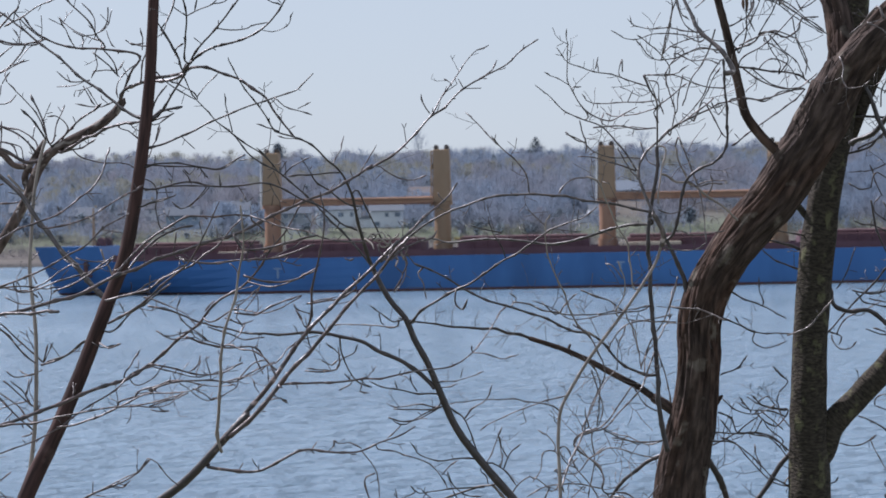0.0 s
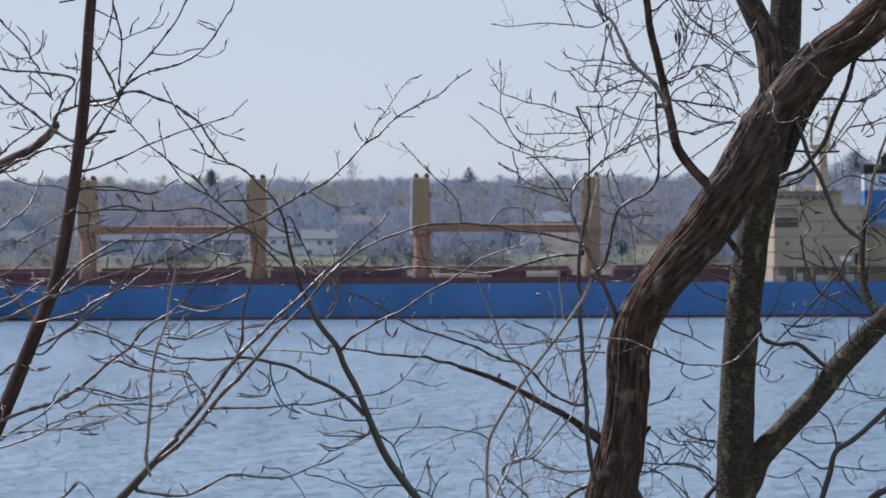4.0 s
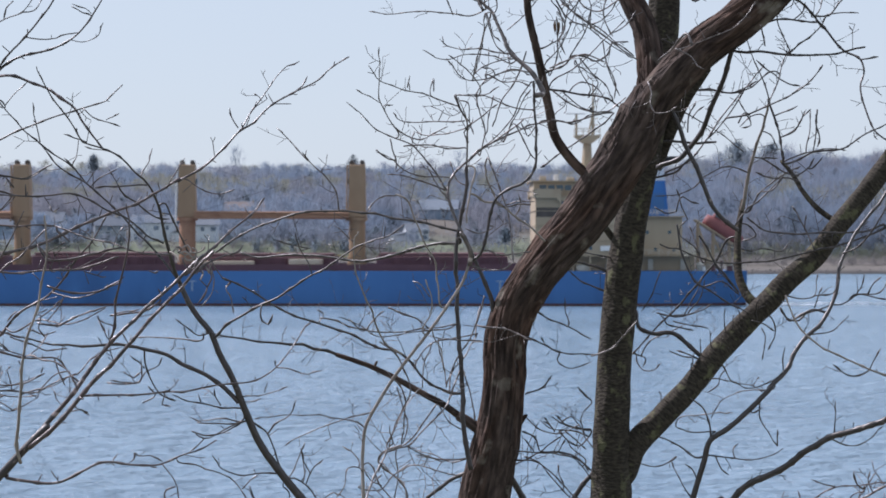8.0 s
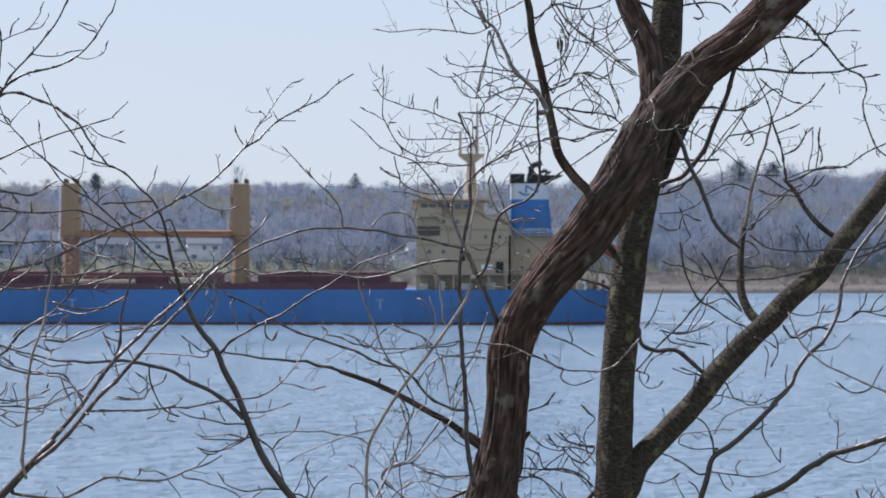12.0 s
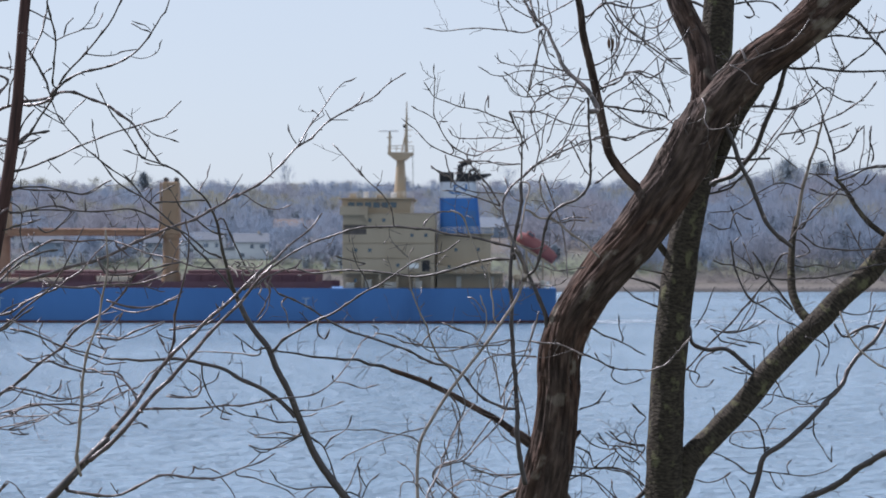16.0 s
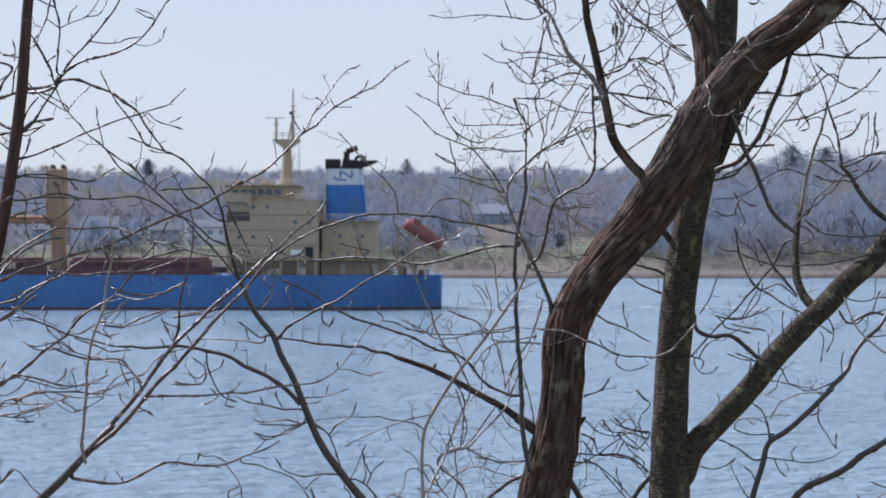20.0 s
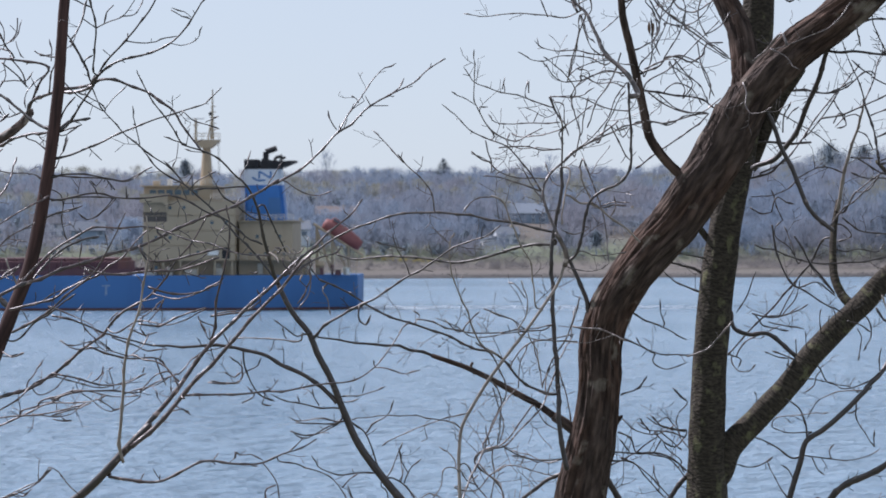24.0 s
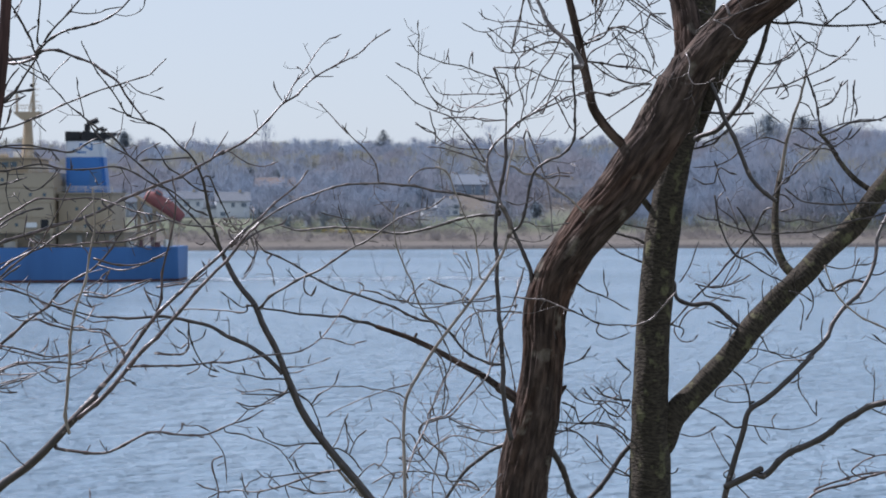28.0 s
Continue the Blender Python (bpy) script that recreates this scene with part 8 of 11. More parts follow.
limb(m, "branch", 0.0061, 0.0043, [(1.062, -0.102, 4.395), (1.067, -0.106, 4.373), (1.110, -0.115, 4.345), (1.186, -0.130, 4.359), (1.250, -0.142, 4.358), (1.336, -0.158, 4.346)])
limb(m, "branch", 0.0075, 0.0057, [(1.177, -0.117, 4.497), (1.203, -0.093, 4.469), (1.315, -0.020, 4.425), (1.354, 0.011, 4.394), (1.395, 0.053, 4.341)])
limb(m, "branch", 0.0053, 0.0034, [(1.362, 0.025, 4.373), (1.409, -0.023, 4.302), (1.457, -0.067, 4.242), (1.516, -0.109, 4.205), (1.526, -0.135, 4.159), (1.505, -0.172, 4.091), (1.515, -0.223, 4.000), (1.538, -0.270, 3.921), (1.604, -0.323, 3.864)])
limb(m, "twig", 0.0035, 0.0026, [(1.516, -0.109, 4.205), (1.548, -0.113, 4.212), (1.585, -0.118, 4.215)])
limb(m, "twig", 0.0035, 0.0026, [(1.140, -0.112, 4.463), (1.168, -0.099, 4.451), (1.198, -0.050, 4.344), (1.250, -0.005, 4.253)])
limb(m, "twig", 0.0043, 0.0025, [(1.223, -0.178, 4.223), (1.279, -0.238, 4.273), (1.315, -0.281, 4.313), (1.346, -0.329, 4.364)])
limb(m, "twig", 0.0018, 0.0017, [(0.692, 0.050, 4.126), (0.705, 0.042, 4.126), (0.718, 0.019, 4.091), (0.705, -0.016, 4.033), (0.729, -0.043, 3.998), (0.792, -0.084, 4.000)])
limb(m, "twig", 0.0026, 0.0018, [(0.745, 0, 4.292), (0.794, 0.029, 4.278), (0.831, 0.056, 4.308), (0.850, 0.071, 4.327)])
limb(m, "twig", 0.0026, 0.0018, [(0.863, -0.077, 4.239), (0.860, -0.073, 4.253), (0.976, -0.042, 4.295), (1.046, -0.020, 4.346), (1.118, 0.012, 4.450)])
limb(m, "twig", 0.0026, 0.0017, [(0.845, -0.074, 4.222), (0.825, -0.082, 4.236), (0.867, -0.103, 4.195), (0.899, -0.119, 4.160)])
limb(m, "branch", 0.0122, 0.0113, [(0.710, -0.054, 4.071), (0.777, -0.057, 3.992), (0.806, -0.059, 3.941), (0.828, -0.060, 3.885), (0.850, -0.062, 3.829), (0.879, -0.064, 3.762), (0.906, -0.066, 3.695), (0.932, -0.068, 3.632), (0.972, -0.070, 3.583), (1.035, -0.072, 3.534)])
limb(m, "branch", 0.0052, 0.0026, [(0.261, -0.113, 4.139), (0.272, -0.118, 4.149), (0.352, -0.151, 4.185), (0.373, -0.164, 4.213), (0.427, -0.184, 4.211), (0.480, -0.206, 4.192), (0.508, -0.218, 4.209), (0.522, -0.235, 4.252), (0.585, -0.259, 4.261)])
limb(m, "branch", 0.0052, 0.0035, [(0.278, -0.103, 4.084), (0.347, -0.065, 4.079), (0.417, -0.026, 4.066), (0.500, 0.018, 4.061), (0.547, 0.045, 4.047), (0.578, 0.065, 4.026)])
limb(m, "twig", 0.0035, 0.0018, [(0.236, -0.132, 4.248), (0.254, -0.120, 4.245), (0.301, -0.089, 4.263), (0.336, -0.059, 4.298), (0.376, 0.030, 4.441), (0.402, 0.076, 4.513)])
limb(m, "twig", 0.0035, 0.0026, [(0.398, 0.068, 4.501), (0.343, 0.036, 4.509), (0.352, 0.007, 4.461), (0.404, -0.052, 4.377), (0.488, -0.113, 4.327), (0.560, -0.176, 4.256), (0.611, -0.220, 4.209)])
limb(m, "twig", 0.0026, 0.0018, [(0.343, 0.036, 4.509), (0.287, 0.038, 4.498), (0.264, 0.039, 4.464), (0.197, 0.042, 4.386), (0.129, 0.045, 4.329)])
limb(m, "twig", 0.0026, 0.0017, [(0.286, -0.124, 4.155), (0.276, -0.129, 4.160), (0.318, -0.169, 4.234), (0.359, -0.210, 4.308), (0.398, -0.274, 4.434)])
limb(m, "twig", 0.0035, 0.0017, [(0.289, -0.096, 4.083), (0.289, -0.098, 4.095), (0.388, -0.115, 4.172), (0.476, -0.132, 4.248), (0.584, -0.153, 4.357)])
limb(m, "twig", 0.0035, 0.0018, [(0.304, -0.081, 3.951), (0.320, -0.074, 3.963), (0.393, -0.049, 3.953), (0.462, -0.023, 3.987), (0.555, 0.008, 4.000)])
limb(m, "twig", 0.0035, 0.0036, [(0.555, 0.008, 4.000), (0.468, 0.044, 3.923), (0.380, 0.077, 3.863), (0.269, 0.119, 3.785)])
limb(m, "twig", 0.0026, 0.0017, [(0.363, -0.158, 4.202), (0.404, -0.194, 4.266), (0.443, -0.256, 4.392)])
limb(m, "twig", 0.0026, 0.0017, [(0.286, -0.124, 4.155), (0.287, -0.128, 4.138), (0.319, -0.146, 4.203), (0.322, -0.168, 4.290), (0.312, -0.187, 4.365)])
limb(m, "twig", 0.0026, 0.0017, [(0.417, -0.121, 4.197), (0.410, -0.122, 4.205), (0.454, -0.130, 4.149), (0.519, -0.139, 4.093), (0.541, -0.147, 4.026)])
limb(m, "twig", 0.0026, 0.0017, [(0.497, -0.135, 4.270), (0.518, -0.154, 4.158), (0.561, -0.172, 4.057)])
limb(m, "twig", 0.0026, 0.0018, [(0.347, -0.065, 4.075), (0.416, -0.042, 4.020), (0.485, -0.024, 3.999)])
limb(m, "twig", 0.0026, 0.0018, [(0.362, -0.014, 4.369), (0.330, 0.017, 4.440)])
limb(m, "twig", 0.0026, 0.0017, [(0.453, -0.004, 4.060), (0.485, -0.021, 4.122), (0.439, -0.036, 4.166), (0.393, -0.047, 4.188)])
limb(m, "twig", 0.0026, 0.0017, [(0.299, -0.084, 3.970), (0.245, -0.089, 3.951), (0.212, -0.093, 3.906), (0.178, -0.098, 3.957)])
limb(m, "twig", 0.0026, 0.0017, [(0.365, -0.221, 4.330), (0.357, -0.229, 4.340), (0.420, -0.271, 4.325), (0.472, -0.307, 4.333), (0.541, -0.386, 4.424)])
limb(m, "branch", 0.0052, 0.0026, [(0.197, -0.164, 4.437), (0.208, -0.166, 4.432), (0.269, -0.181, 4.474), (0.291, -0.186, 4.483), (0.356, -0.199, 4.466), (0.400, -0.208, 4.458), (0.465, -0.221, 4.470), (0.508, -0.231, 4.496)])
limb(m, "twig", 0.0026, 0.0018, [(0.280, -0.183, 4.479), (0.316, -0.142, 4.427), (0.352, -0.100, 4.375), (0.447, -0.036, 4.336), (0.531, 0.030, 4.274), (0.640, 0.104, 4.222)])
limb(m, "twig", 0.0026, 0.0017, [(0.280, -0.183, 4.479), (0.287, -0.183, 4.534)])
limb(m, "twig", 0.0026, 0.0017, [(0.291, -0.186, 4.483), (0.291, -0.185, 4.489), (0.325, -0.181, 4.527), (0.358, -0.177, 4.568)])
limb(m, "twig", 0.0026, 0.0017, [(0.304, -0.156, 4.444), (0.293, -0.154, 4.437), (0.327, -0.144, 4.383), (0.339, -0.135, 4.328), (0.317, -0.123, 4.251)])
limb(m, "twig", 0.0026, 0.0018, [(0.358, -0.014, 4.372), (0.393, -0.009, 4.417), (0.438, -0.002, 4.474)])
limb(m, "twig", 0.0026, 0.0018, [(0.393, -0.047, 4.188), (0.390, -0.042, 4.201), (0.426, -0.013, 4.147), (0.462, 0.015, 4.092), (0.452, 0.031, 4.059)])
limb(m, "twig", 0.0026, 0.0017, [(0.371, -0.052, 4.075), (0.377, -0.057, 4.088), (0.421, -0.077, 4.120), (0.475, -0.097, 4.097), (0.517, -0.125, 4.028)])
limb(m, "twig", 0.0026, 0.0017, [(0.474, -0.103, 4.336), (0.463, -0.106, 4.330), (0.450, -0.130, 4.417), (0.427, -0.146, 4.471)])
limb(m, "twig", 0.0026, 0.0017, [(0.530, -0.143, 4.303), (0.538, -0.138, 4.305), (0.610, -0.090, 4.365), (0.634, -0.067, 4.400)])
limb(m, "pale", 0.0035, 0.0017, [(1.213, -0.122, 4.531), (1.229, -0.122, 4.519), (1.163, -0.122, 4.515), (1.107, -0.122, 4.512)])
limb(m, "branch", 0.0061, 0.0052, [(1.107, -0.122, 4.512), (1.102, -0.111, 4.529), (1.092, -0.073, 4.589), (1.086, -0.035, 4.649)])
limb(m, "branch", 0.0061, 0.0043, [(1.095, -0.098, 4.551), (1.016, -0.136, 4.553), (0.980, -0.157, 4.529)])
limb(m, "twig", 0.0026, 0.0017, [(0.998, -0.147, 4.541), (1.016, -0.134, 4.516), (0.997, -0.116, 4.480)])
limb(m, "branch", 0.0044, 0.0035, [(1.348, 0.006, 4.399), (1.340, 0.005, 4.394), (1.407, 0.003, 4.387), (1.452, 0, 4.439), (1.501, -0.003, 4.484)])
limb(m, "twig", 0.0025, 0.0017, [(1.349, -0.329, 4.362), (1.403, -0.331, 4.371), (1.467, -0.333, 4.368)])
limb(m, "twig", 0.0026, 0.0018, [(1.340, 0.005, 4.394), (1.341, 0.011, 4.384), (1.379, 0.037, 4.420), (1.395, 0.062, 4.467)])
limb(m, "twig", 0.0026, 0.0017, [(1.248, -0.142, 4.359), (1.277, -0.167, 4.390), (1.285, -0.186, 4.422)])
dry_leaf(m, (0.317, -0.020, 4.364), 20)
dry_leaf(m, (0.332, -0.020, 4.358), -30)
limb(m, "branch", 0.0039, 0.0024, [(0.189, 0, 2.734), (0.235, 0, 2.707), (0.269, 0, 2.648), (0.309, 0, 2.653)])
limb(m, "branch", 0.0039, 0.0026, [(0.15, 0.1, 2.585), (0.209, 0.14, 2.609), (0.28, 0.18, 2.633), (0.352, 0.22, 2.621), (0.435, 0.26, 2.599), (0.478, 0.3, 2.545)])
limb(m, "twig", 0.0027, 0.0018, [(0.2, 0, 2.88), (0.241, 0, 2.896), (0.281, 0, 2.914), (0.294, 0, 2.946)])
twiglets(m)

v = tree_v((-0.076, 9.400, 9.154))
limb(v, "trunk", 0.0133, 0.0071, [(0, 0, 0), (0, 0, 1.495), (0, 0.021, 2.377), (-0.002, 0.009, 2.552), (0.008, 0.003, 2.637), (0.057, -0.006, 2.733), (0.110, -0.013, 2.818), (0.173, -0.020, 2.903), (0.247, -0.026, 2.998), (0.321, -0.030, 3.104), (0.373, -0.030, 3.188), (0.394, -0.029, 3.251)])
limb(v, "dark", 0.0128, 0.0080, [(0.402, 0, 2.479), (0.381, 0.002, 2.595), (0.368, 0.004, 2.764), (0.360, 0.006, 2.891), (0.351, 0.008, 3.060), (0.347, 0.010, 3.187), (0.351, 0.012, 3.314), (0.364, 0.013, 3.399), (0.381, 0.014, 3.505), (0.385, 0.016, 3.611)])
limb(v, "branch", 0.0041, 0.0033, [(0.385, 0.016, 3.611), (0.388, -0.024, 3.715), (0.383, -0.047, 3.773), (0.357, -0.070, 3.829), (0.336, -0.088, 3.869)])
limb(v, "branch", 0.0124, 0.0106, [(0.394, -0.029, 3.241), (0.400, -0.042, 3.293), (0.387, -0.051, 3.331), (0.362, -0.060, 3.361)])
limb(v, "branch", 0.0079, 0.0036, [(0.366, -0.060, 3.361), (0.331, -0.018, 3.441), (0.311, 0.019, 3.515), (0.323, 0.045, 3.569), (0.366, 0.073, 3.612), (0.431, 0.113, 3.667), (0.475, 0.137, 3.696), (0.541, 0.172, 3.733), (0.630, 0.216, 3.768), (0.708, 0.253, 3.791)])
limb(v, "dark", 0.0075, 0.0050, [(0.394, -0.029, 3.251), (0.436, -0.036, 3.283), (0.463, -0.048, 3.357), (0.471, -0.057, 3.420), (0.498, -0.068, 3.493), (0.540, -0.076, 3.524), (0.592, -0.084, 3.545), (0.629, -0.092, 3.587), (0.639, -0.098, 3.628), (0.638, -0.110, 3.712), (0.631, -0.126, 3.815), (0.626, -0.141, 3.919)])
limb(v, "dark", 0.0056, 0.0040, [(0.360, 0.013, 3.367), (0.238, 0.054, 3.395), (0.110, 0.096, 3.421), (-0.018, 0.138, 3.443), (-0.105, 0.166, 3.447), (-0.213, 0.201, 3.443), (-0.323, 0.237, 3.418), (-0.411, 0.266, 3.385), (-0.500, 0.298, 3.339), (-0.571, 0.325, 3.287)])
limb(v, "twig", 0.0034, 0.0025, [(-0.094, 0.162, 3.447), (-0.104, 0.117, 3.507), (-0.145, 0.061, 3.569), (-0.197, 0.006, 3.621), (-0.227, -0.033, 3.662)])
limb(v, "twig", 0.0025, 0.0017, [(-0.207, -0.007, 3.631), (-0.273, 0.067, 3.708), (-0.306, 0.101, 3.741), (-0.329, 0.121, 3.759)])
limb(v, "dark", 0.0075, 0.0045, [(0.356, 0.012, 3.342), (0.360, 0.017, 3.335), (0.280, 0.065, 3.329), (0.217, 0.103, 3.314), (0.111, 0.169, 3.281), (0.046, 0.208, 3.264), (-0.019, 0.246, 3.253), (-0.107, 0.297, 3.265), (-0.196, 0.347, 3.276), (-0.330, 0.423, 3.273), (-0.421, 0.473, 3.264), (-0.490, 0.513, 3.286)])
limb(v, "dark", 0.0060, 0.0040, [(0.368, 0.004, 2.764), (0.332, 0.011, 2.760), (0.290, 0.020, 2.780), (0.216, 0.037, 2.826), (0.163, 0.053, 2.889), (0.131, 0.061, 2.914), (0.057, 0.076, 2.926), (-0.018, 0.092, 2.968), (-0.104, 0.110, 2.997), (-0.190, 0.127, 3.025), (-0.276, 0.145, 3.056), (-0.363, 0.163, 3.099), (-0.439, 0.180, 3.141), (-0.537, 0.200, 3.191)])
limb(v, "twig", 0.0025, 0.0017, [(-0.537, 0.200, 3.191), (-0.562, 0.180, 3.227), (-0.578, 0.161, 3.266)])
limb(v, "twig", 0.0025, 0.0017, [(-0.179, 0.124, 3.018), (-0.147, 0.136, 3.056), (-0.179, 0.144, 3.073)])
limb(v, "twig", 0.0025, 0.0017, [(-0.504, 0.193, 3.174), (-0.525, 0.179, 3.152), (-0.502, 0.157, 3.110), (-0.490, 0.132, 3.057)])
limb(v, "twig", 0.0025, 0.0017, [(-0.572, 0.167, 3.253), (-0.578, 0.166, 3.249), (-0.566, 0.154, 3.185), (-0.581, 0.141, 3.121), (-0.614, 0.132, 3.082)])
limb(v, "pale", 0.0041, 0.0024, [(0.148, 0.057, 2.906), (0.089, 0.009, 2.944), (0.057, -0.035, 2.998), (0.036, -0.082, 3.063), (0.016, -0.122, 3.116), (-0.015, -0.179, 3.190), (-0.027, -0.224, 3.253), (-0.030, -0.284, 3.336), (-0.014, -0.309, 3.366)])
limb(v, "pale", 0.0033, 0.0032, [(0.308, -0.029, 3.086), (0.299, -0.035, 3.083), (0.277, -0.099, 3.179), (0.259, -0.155, 3.263), (0.212, -0.224, 3.356), (0.191, -0.267, 3.418), (0.150, -0.323, 3.489), (0.119, -0.344, 3.499)])
limb(v, "twig", 0.0032, 0.0024, [(0.119, -0.344, 3.495), (0.068, -0.372, 3.494), (0.038, -0.393, 3.468), (0.018, -0.413, 3.437)])
limb(v, "pale", 0.0033, 0.0024, [(0.235, -0.025, 2.982), (0.226, -0.030, 2.988), (0.246, -0.067, 3.063), (0.252, -0.098, 3.126), (0.230, -0.130, 3.190)])
limb(v, "twig", 0.0024, 0.0016, [(0.246, -0.098, 3.126), (0.204, -0.063, 3.178), (0.183, -0.052, 3.182)])
limb(v, "twig", 0.0033, 0.0016, [(0.353, 0.008, 3.032), (0.343, 0.001, 3.018), (0.257, -0.033, 2.998), (0.173, -0.065, 2.995), (0.047, -0.115, 2.987), (-0.015, -0.143, 3.023), (-0.088, -0.174, 3.055)])
limb(v, "twig", 0.0025, 0.0017, [(0.243, -0.038, 2.998), (0.236, -0.035, 2.998), (0.205, -0.009, 3.040), (0.152, 0.019, 3.056), (0.110, 0.042, 3.076)])
limb(v, "twig", 0.0024, 0.0016, [(0.016, -0.129, 3.005), (0.016, -0.134, 3.013), (0.047, -0.174, 3.055), (0.078, -0.202, 3.077)])
limb(v, "branch", 0.0041, 0.0032, [(0.360, 0.005, 2.849), (0.331, -0.041, 2.788), (0.309, -0.086, 2.728), (0.277, -0.121, 2.688), (0.213, -0.181, 2.630), (0.161, -0.231, 2.583), (0.088, -0.281, 2.577)])
limb(v, "branch", 0.0040, 0.0031, [(0.088, -0.281, 2.577), (0.074, -0.308, 2.542), (0.048, -0.350, 2.491), (0.027, -0.388, 2.444), (0.007, -0.426, 2.397)])
limb(v, "twig", 0.0033, 0.0025, [(0.110, -0.013, 2.818), (0.123, -0.003, 2.807), (0.153, 0.043, 2.741), (0.153, 0.098, 2.652), (0.143, 0.154, 2.561)])
limb(v, "twig", 0.0032, 0.0016, [(0.100, -0.273, 2.578), (0.095, -0.270, 2.580), (0.119, -0.229, 2.655), (0.161, -0.184, 2.734), (0.214, -0.144, 2.794)])
limb(v, "twig", 0.0032, 0.0024, [(0.068, -0.315, 2.539), (0.109, -0.365, 2.492), (0.149, -0.404, 2.466), (0.159, -0.451, 2.410)])
limb(v, "twig", 0.0033, 0.0017, [(0.395, 0.001, 2.521), (0.323, 0.049, 2.506), (0.260, 0.094, 2.528), (0.196, 0.137, 2.541)])
limb(v, "twig", 0.0024, 0.0016, [(0.109, -0.365, 2.492), (0.189, -0.404, 2.536), (0.230, -0.422, 2.532), (0.290, -0.450, 2.510), (0.349, -0.477, 2.503)])
limb(v, "twig", 0.0033, 0.0016, [(0.008, 0.003, 2.633), (-0.027, -0.012, 2.655), (-0.101, -0.040, 2.678), (-0.205, -0.077, 2.690), (-0.308, -0.115, 2.692), (-0.400, -0.149, 2.680)])
limb(v, "twig", 0.0025, 0.0017, [(0.049, -0.004, 2.717), (0.047, -0.003, 2.710), (-0.059, 0.011, 2.669), (-0.187, 0.028, 2.625), (-0.294, 0.043, 2.566)])
limb(v, "twig", 0.0033, 0.0016, [(0, 0.015, 2.463), (-0.017, 0.002, 2.489), (-0.055, -0.015, 2.491), (-0.069, -0.045, 2.430), (-0.100, -0.072, 2.381)])
limb(v, "twig", 0.0033, 0.0025, [(0.320, -0.056, 2.768), (0.332, 0.005, 2.849), (0.376, 0.048, 2.889), (0.432, 0.127, 2.982)])
limb(v, "twig", 0.0033, 0.0025, [(0.360, 0.006, 2.891), (0.395, -0.017, 2.787), (0.415, -0.043, 2.662)])
limb(v, "twig", 0.0033, 0.0017, [(0.432, 0.127, 2.982), (0.304, 0.140, 2.960), (0.239, 0.147, 2.974)])
limb(v, "twig", 0.0024, 0.0016, [(0.218, -0.144, 2.794), (0.224, -0.135, 2.877), (0.256, -0.125, 2.960)])
limb(v, "twig", 0.0025, 0.0017, [(0.282, 0.143, 2.965), (0.282, 0.138, 2.949), (0.303, 0.109, 2.865), (0.313, 0.081, 2.781)])
limb(v, "pale", 0.0025, 0.0017, [(0.257, -0.033, 2.998), (0.257, -0.029, 2.988), (0.290, 0, 2.913), (0.301, 0.023, 2.848)])
limb(v, "twig", 0.0025, 0.0017, [(0.421, 0.113, 2.972), (0.429, 0.161, 3.034), (0.445, 0.202, 3.087)])
limb(v, "twig", 0.0025, 0.0017, [(0.374, 0.002, 2.627), (0.322, 0.011, 2.658), (0.280, 0.022, 2.721)])
limb(v, "twig", 0.0024, 0.0016, [(0.099, -0.263, 2.592), (0.109, -0.270, 2.596), (0.099, -0.298, 2.640), (0.099, -0.317, 2.672)])
limb(v, "branch", 0.0131, 0.0054, [(0.628, -0.133, 3.867), (0.663, -0.117, 3.874), (0.633, -0.082, 3.943), (0.593, -0.053, 3.991), (0.552, -0.026, 4.031), (0.512, 0.018, 4.119), (0.482, 0.055, 4.196), (0.441, 0.081, 4.235), (0.421, 0.115, 4.309)])
limb(v, "twig", 0.0033, 0.0017, [(0.468, 0.064, 4.208), (0.409, 0.081, 4.177), (0.324, 0.102, 4.190), (0.218, 0.129, 4.199), (0.110, 0.156, 4.190), (0.018, 0.179, 4.203)])
limb(v, "twig", 0.0033, 0.0016, [(0.548, -0.026, 4.027), (0.500, -0.027, 4.035), (0.447, -0.028, 4.048), (0.363, -0.029, 4.043), (0.310, -0.030, 4.056), (0.283, -0.031, 4.083)])
limb(v, "twig", 0.0016, 0.0016, [(0.299, -0.030, 4.062), (0.293, -0.023, 4.094)])
limb(v, "twig", 0.0025, 0.0016, [(0.573, -0.040, 4.011), (0.562, -0.046, 3.998), (0.487, -0.073, 4.011), (0.381, -0.111, 4.021), (0.307, -0.139, 4.002), (0.255, -0.158, 4.011), (0.219, -0.173, 4.031)])
limb(v, "twig", 0.0033, 0.0016, [(0.623, -0.077, 3.954), (0.549, -0.100, 3.967), (0.496, -0.117, 3.945), (0.432, -0.137, 3.923), (0.390, -0.149, 3.918), (0.338, -0.169, 3.958), (0.306, -0.185, 3.999)])
limb(v, "twig", 0.0024, 0.0016, [(0.630, -0.128, 3.832), (0.631, -0.128, 3.826), (0.589, -0.127, 3.819), (0.527, -0.126, 3.830), (0.464, -0.124, 3.857), (0.402, -0.122, 3.868), (0.339, -0.121, 3.868)])
limb(v, "twig", 0.0025, 0.0016, [(0.357, -0.070, 3.829), (0.276, -0.127, 3.857), (0.171, -0.198, 3.878), (0.109, -0.241, 3.896), (0.068, -0.271, 3.910), (0.021, -0.321, 3.965)])
limb(v, "twig", 0.0041, 0.0017, [(0.307, 0.023, 3.526), (0.259, 0.036, 3.607), (0.216, 0.044, 3.654), (0.174, 0.052, 3.692), (0.110, 0.061, 3.723), (0.036, 0.072, 3.761), (-0.007, 0.080, 3.804), (-0.065, 0.090, 3.854)])
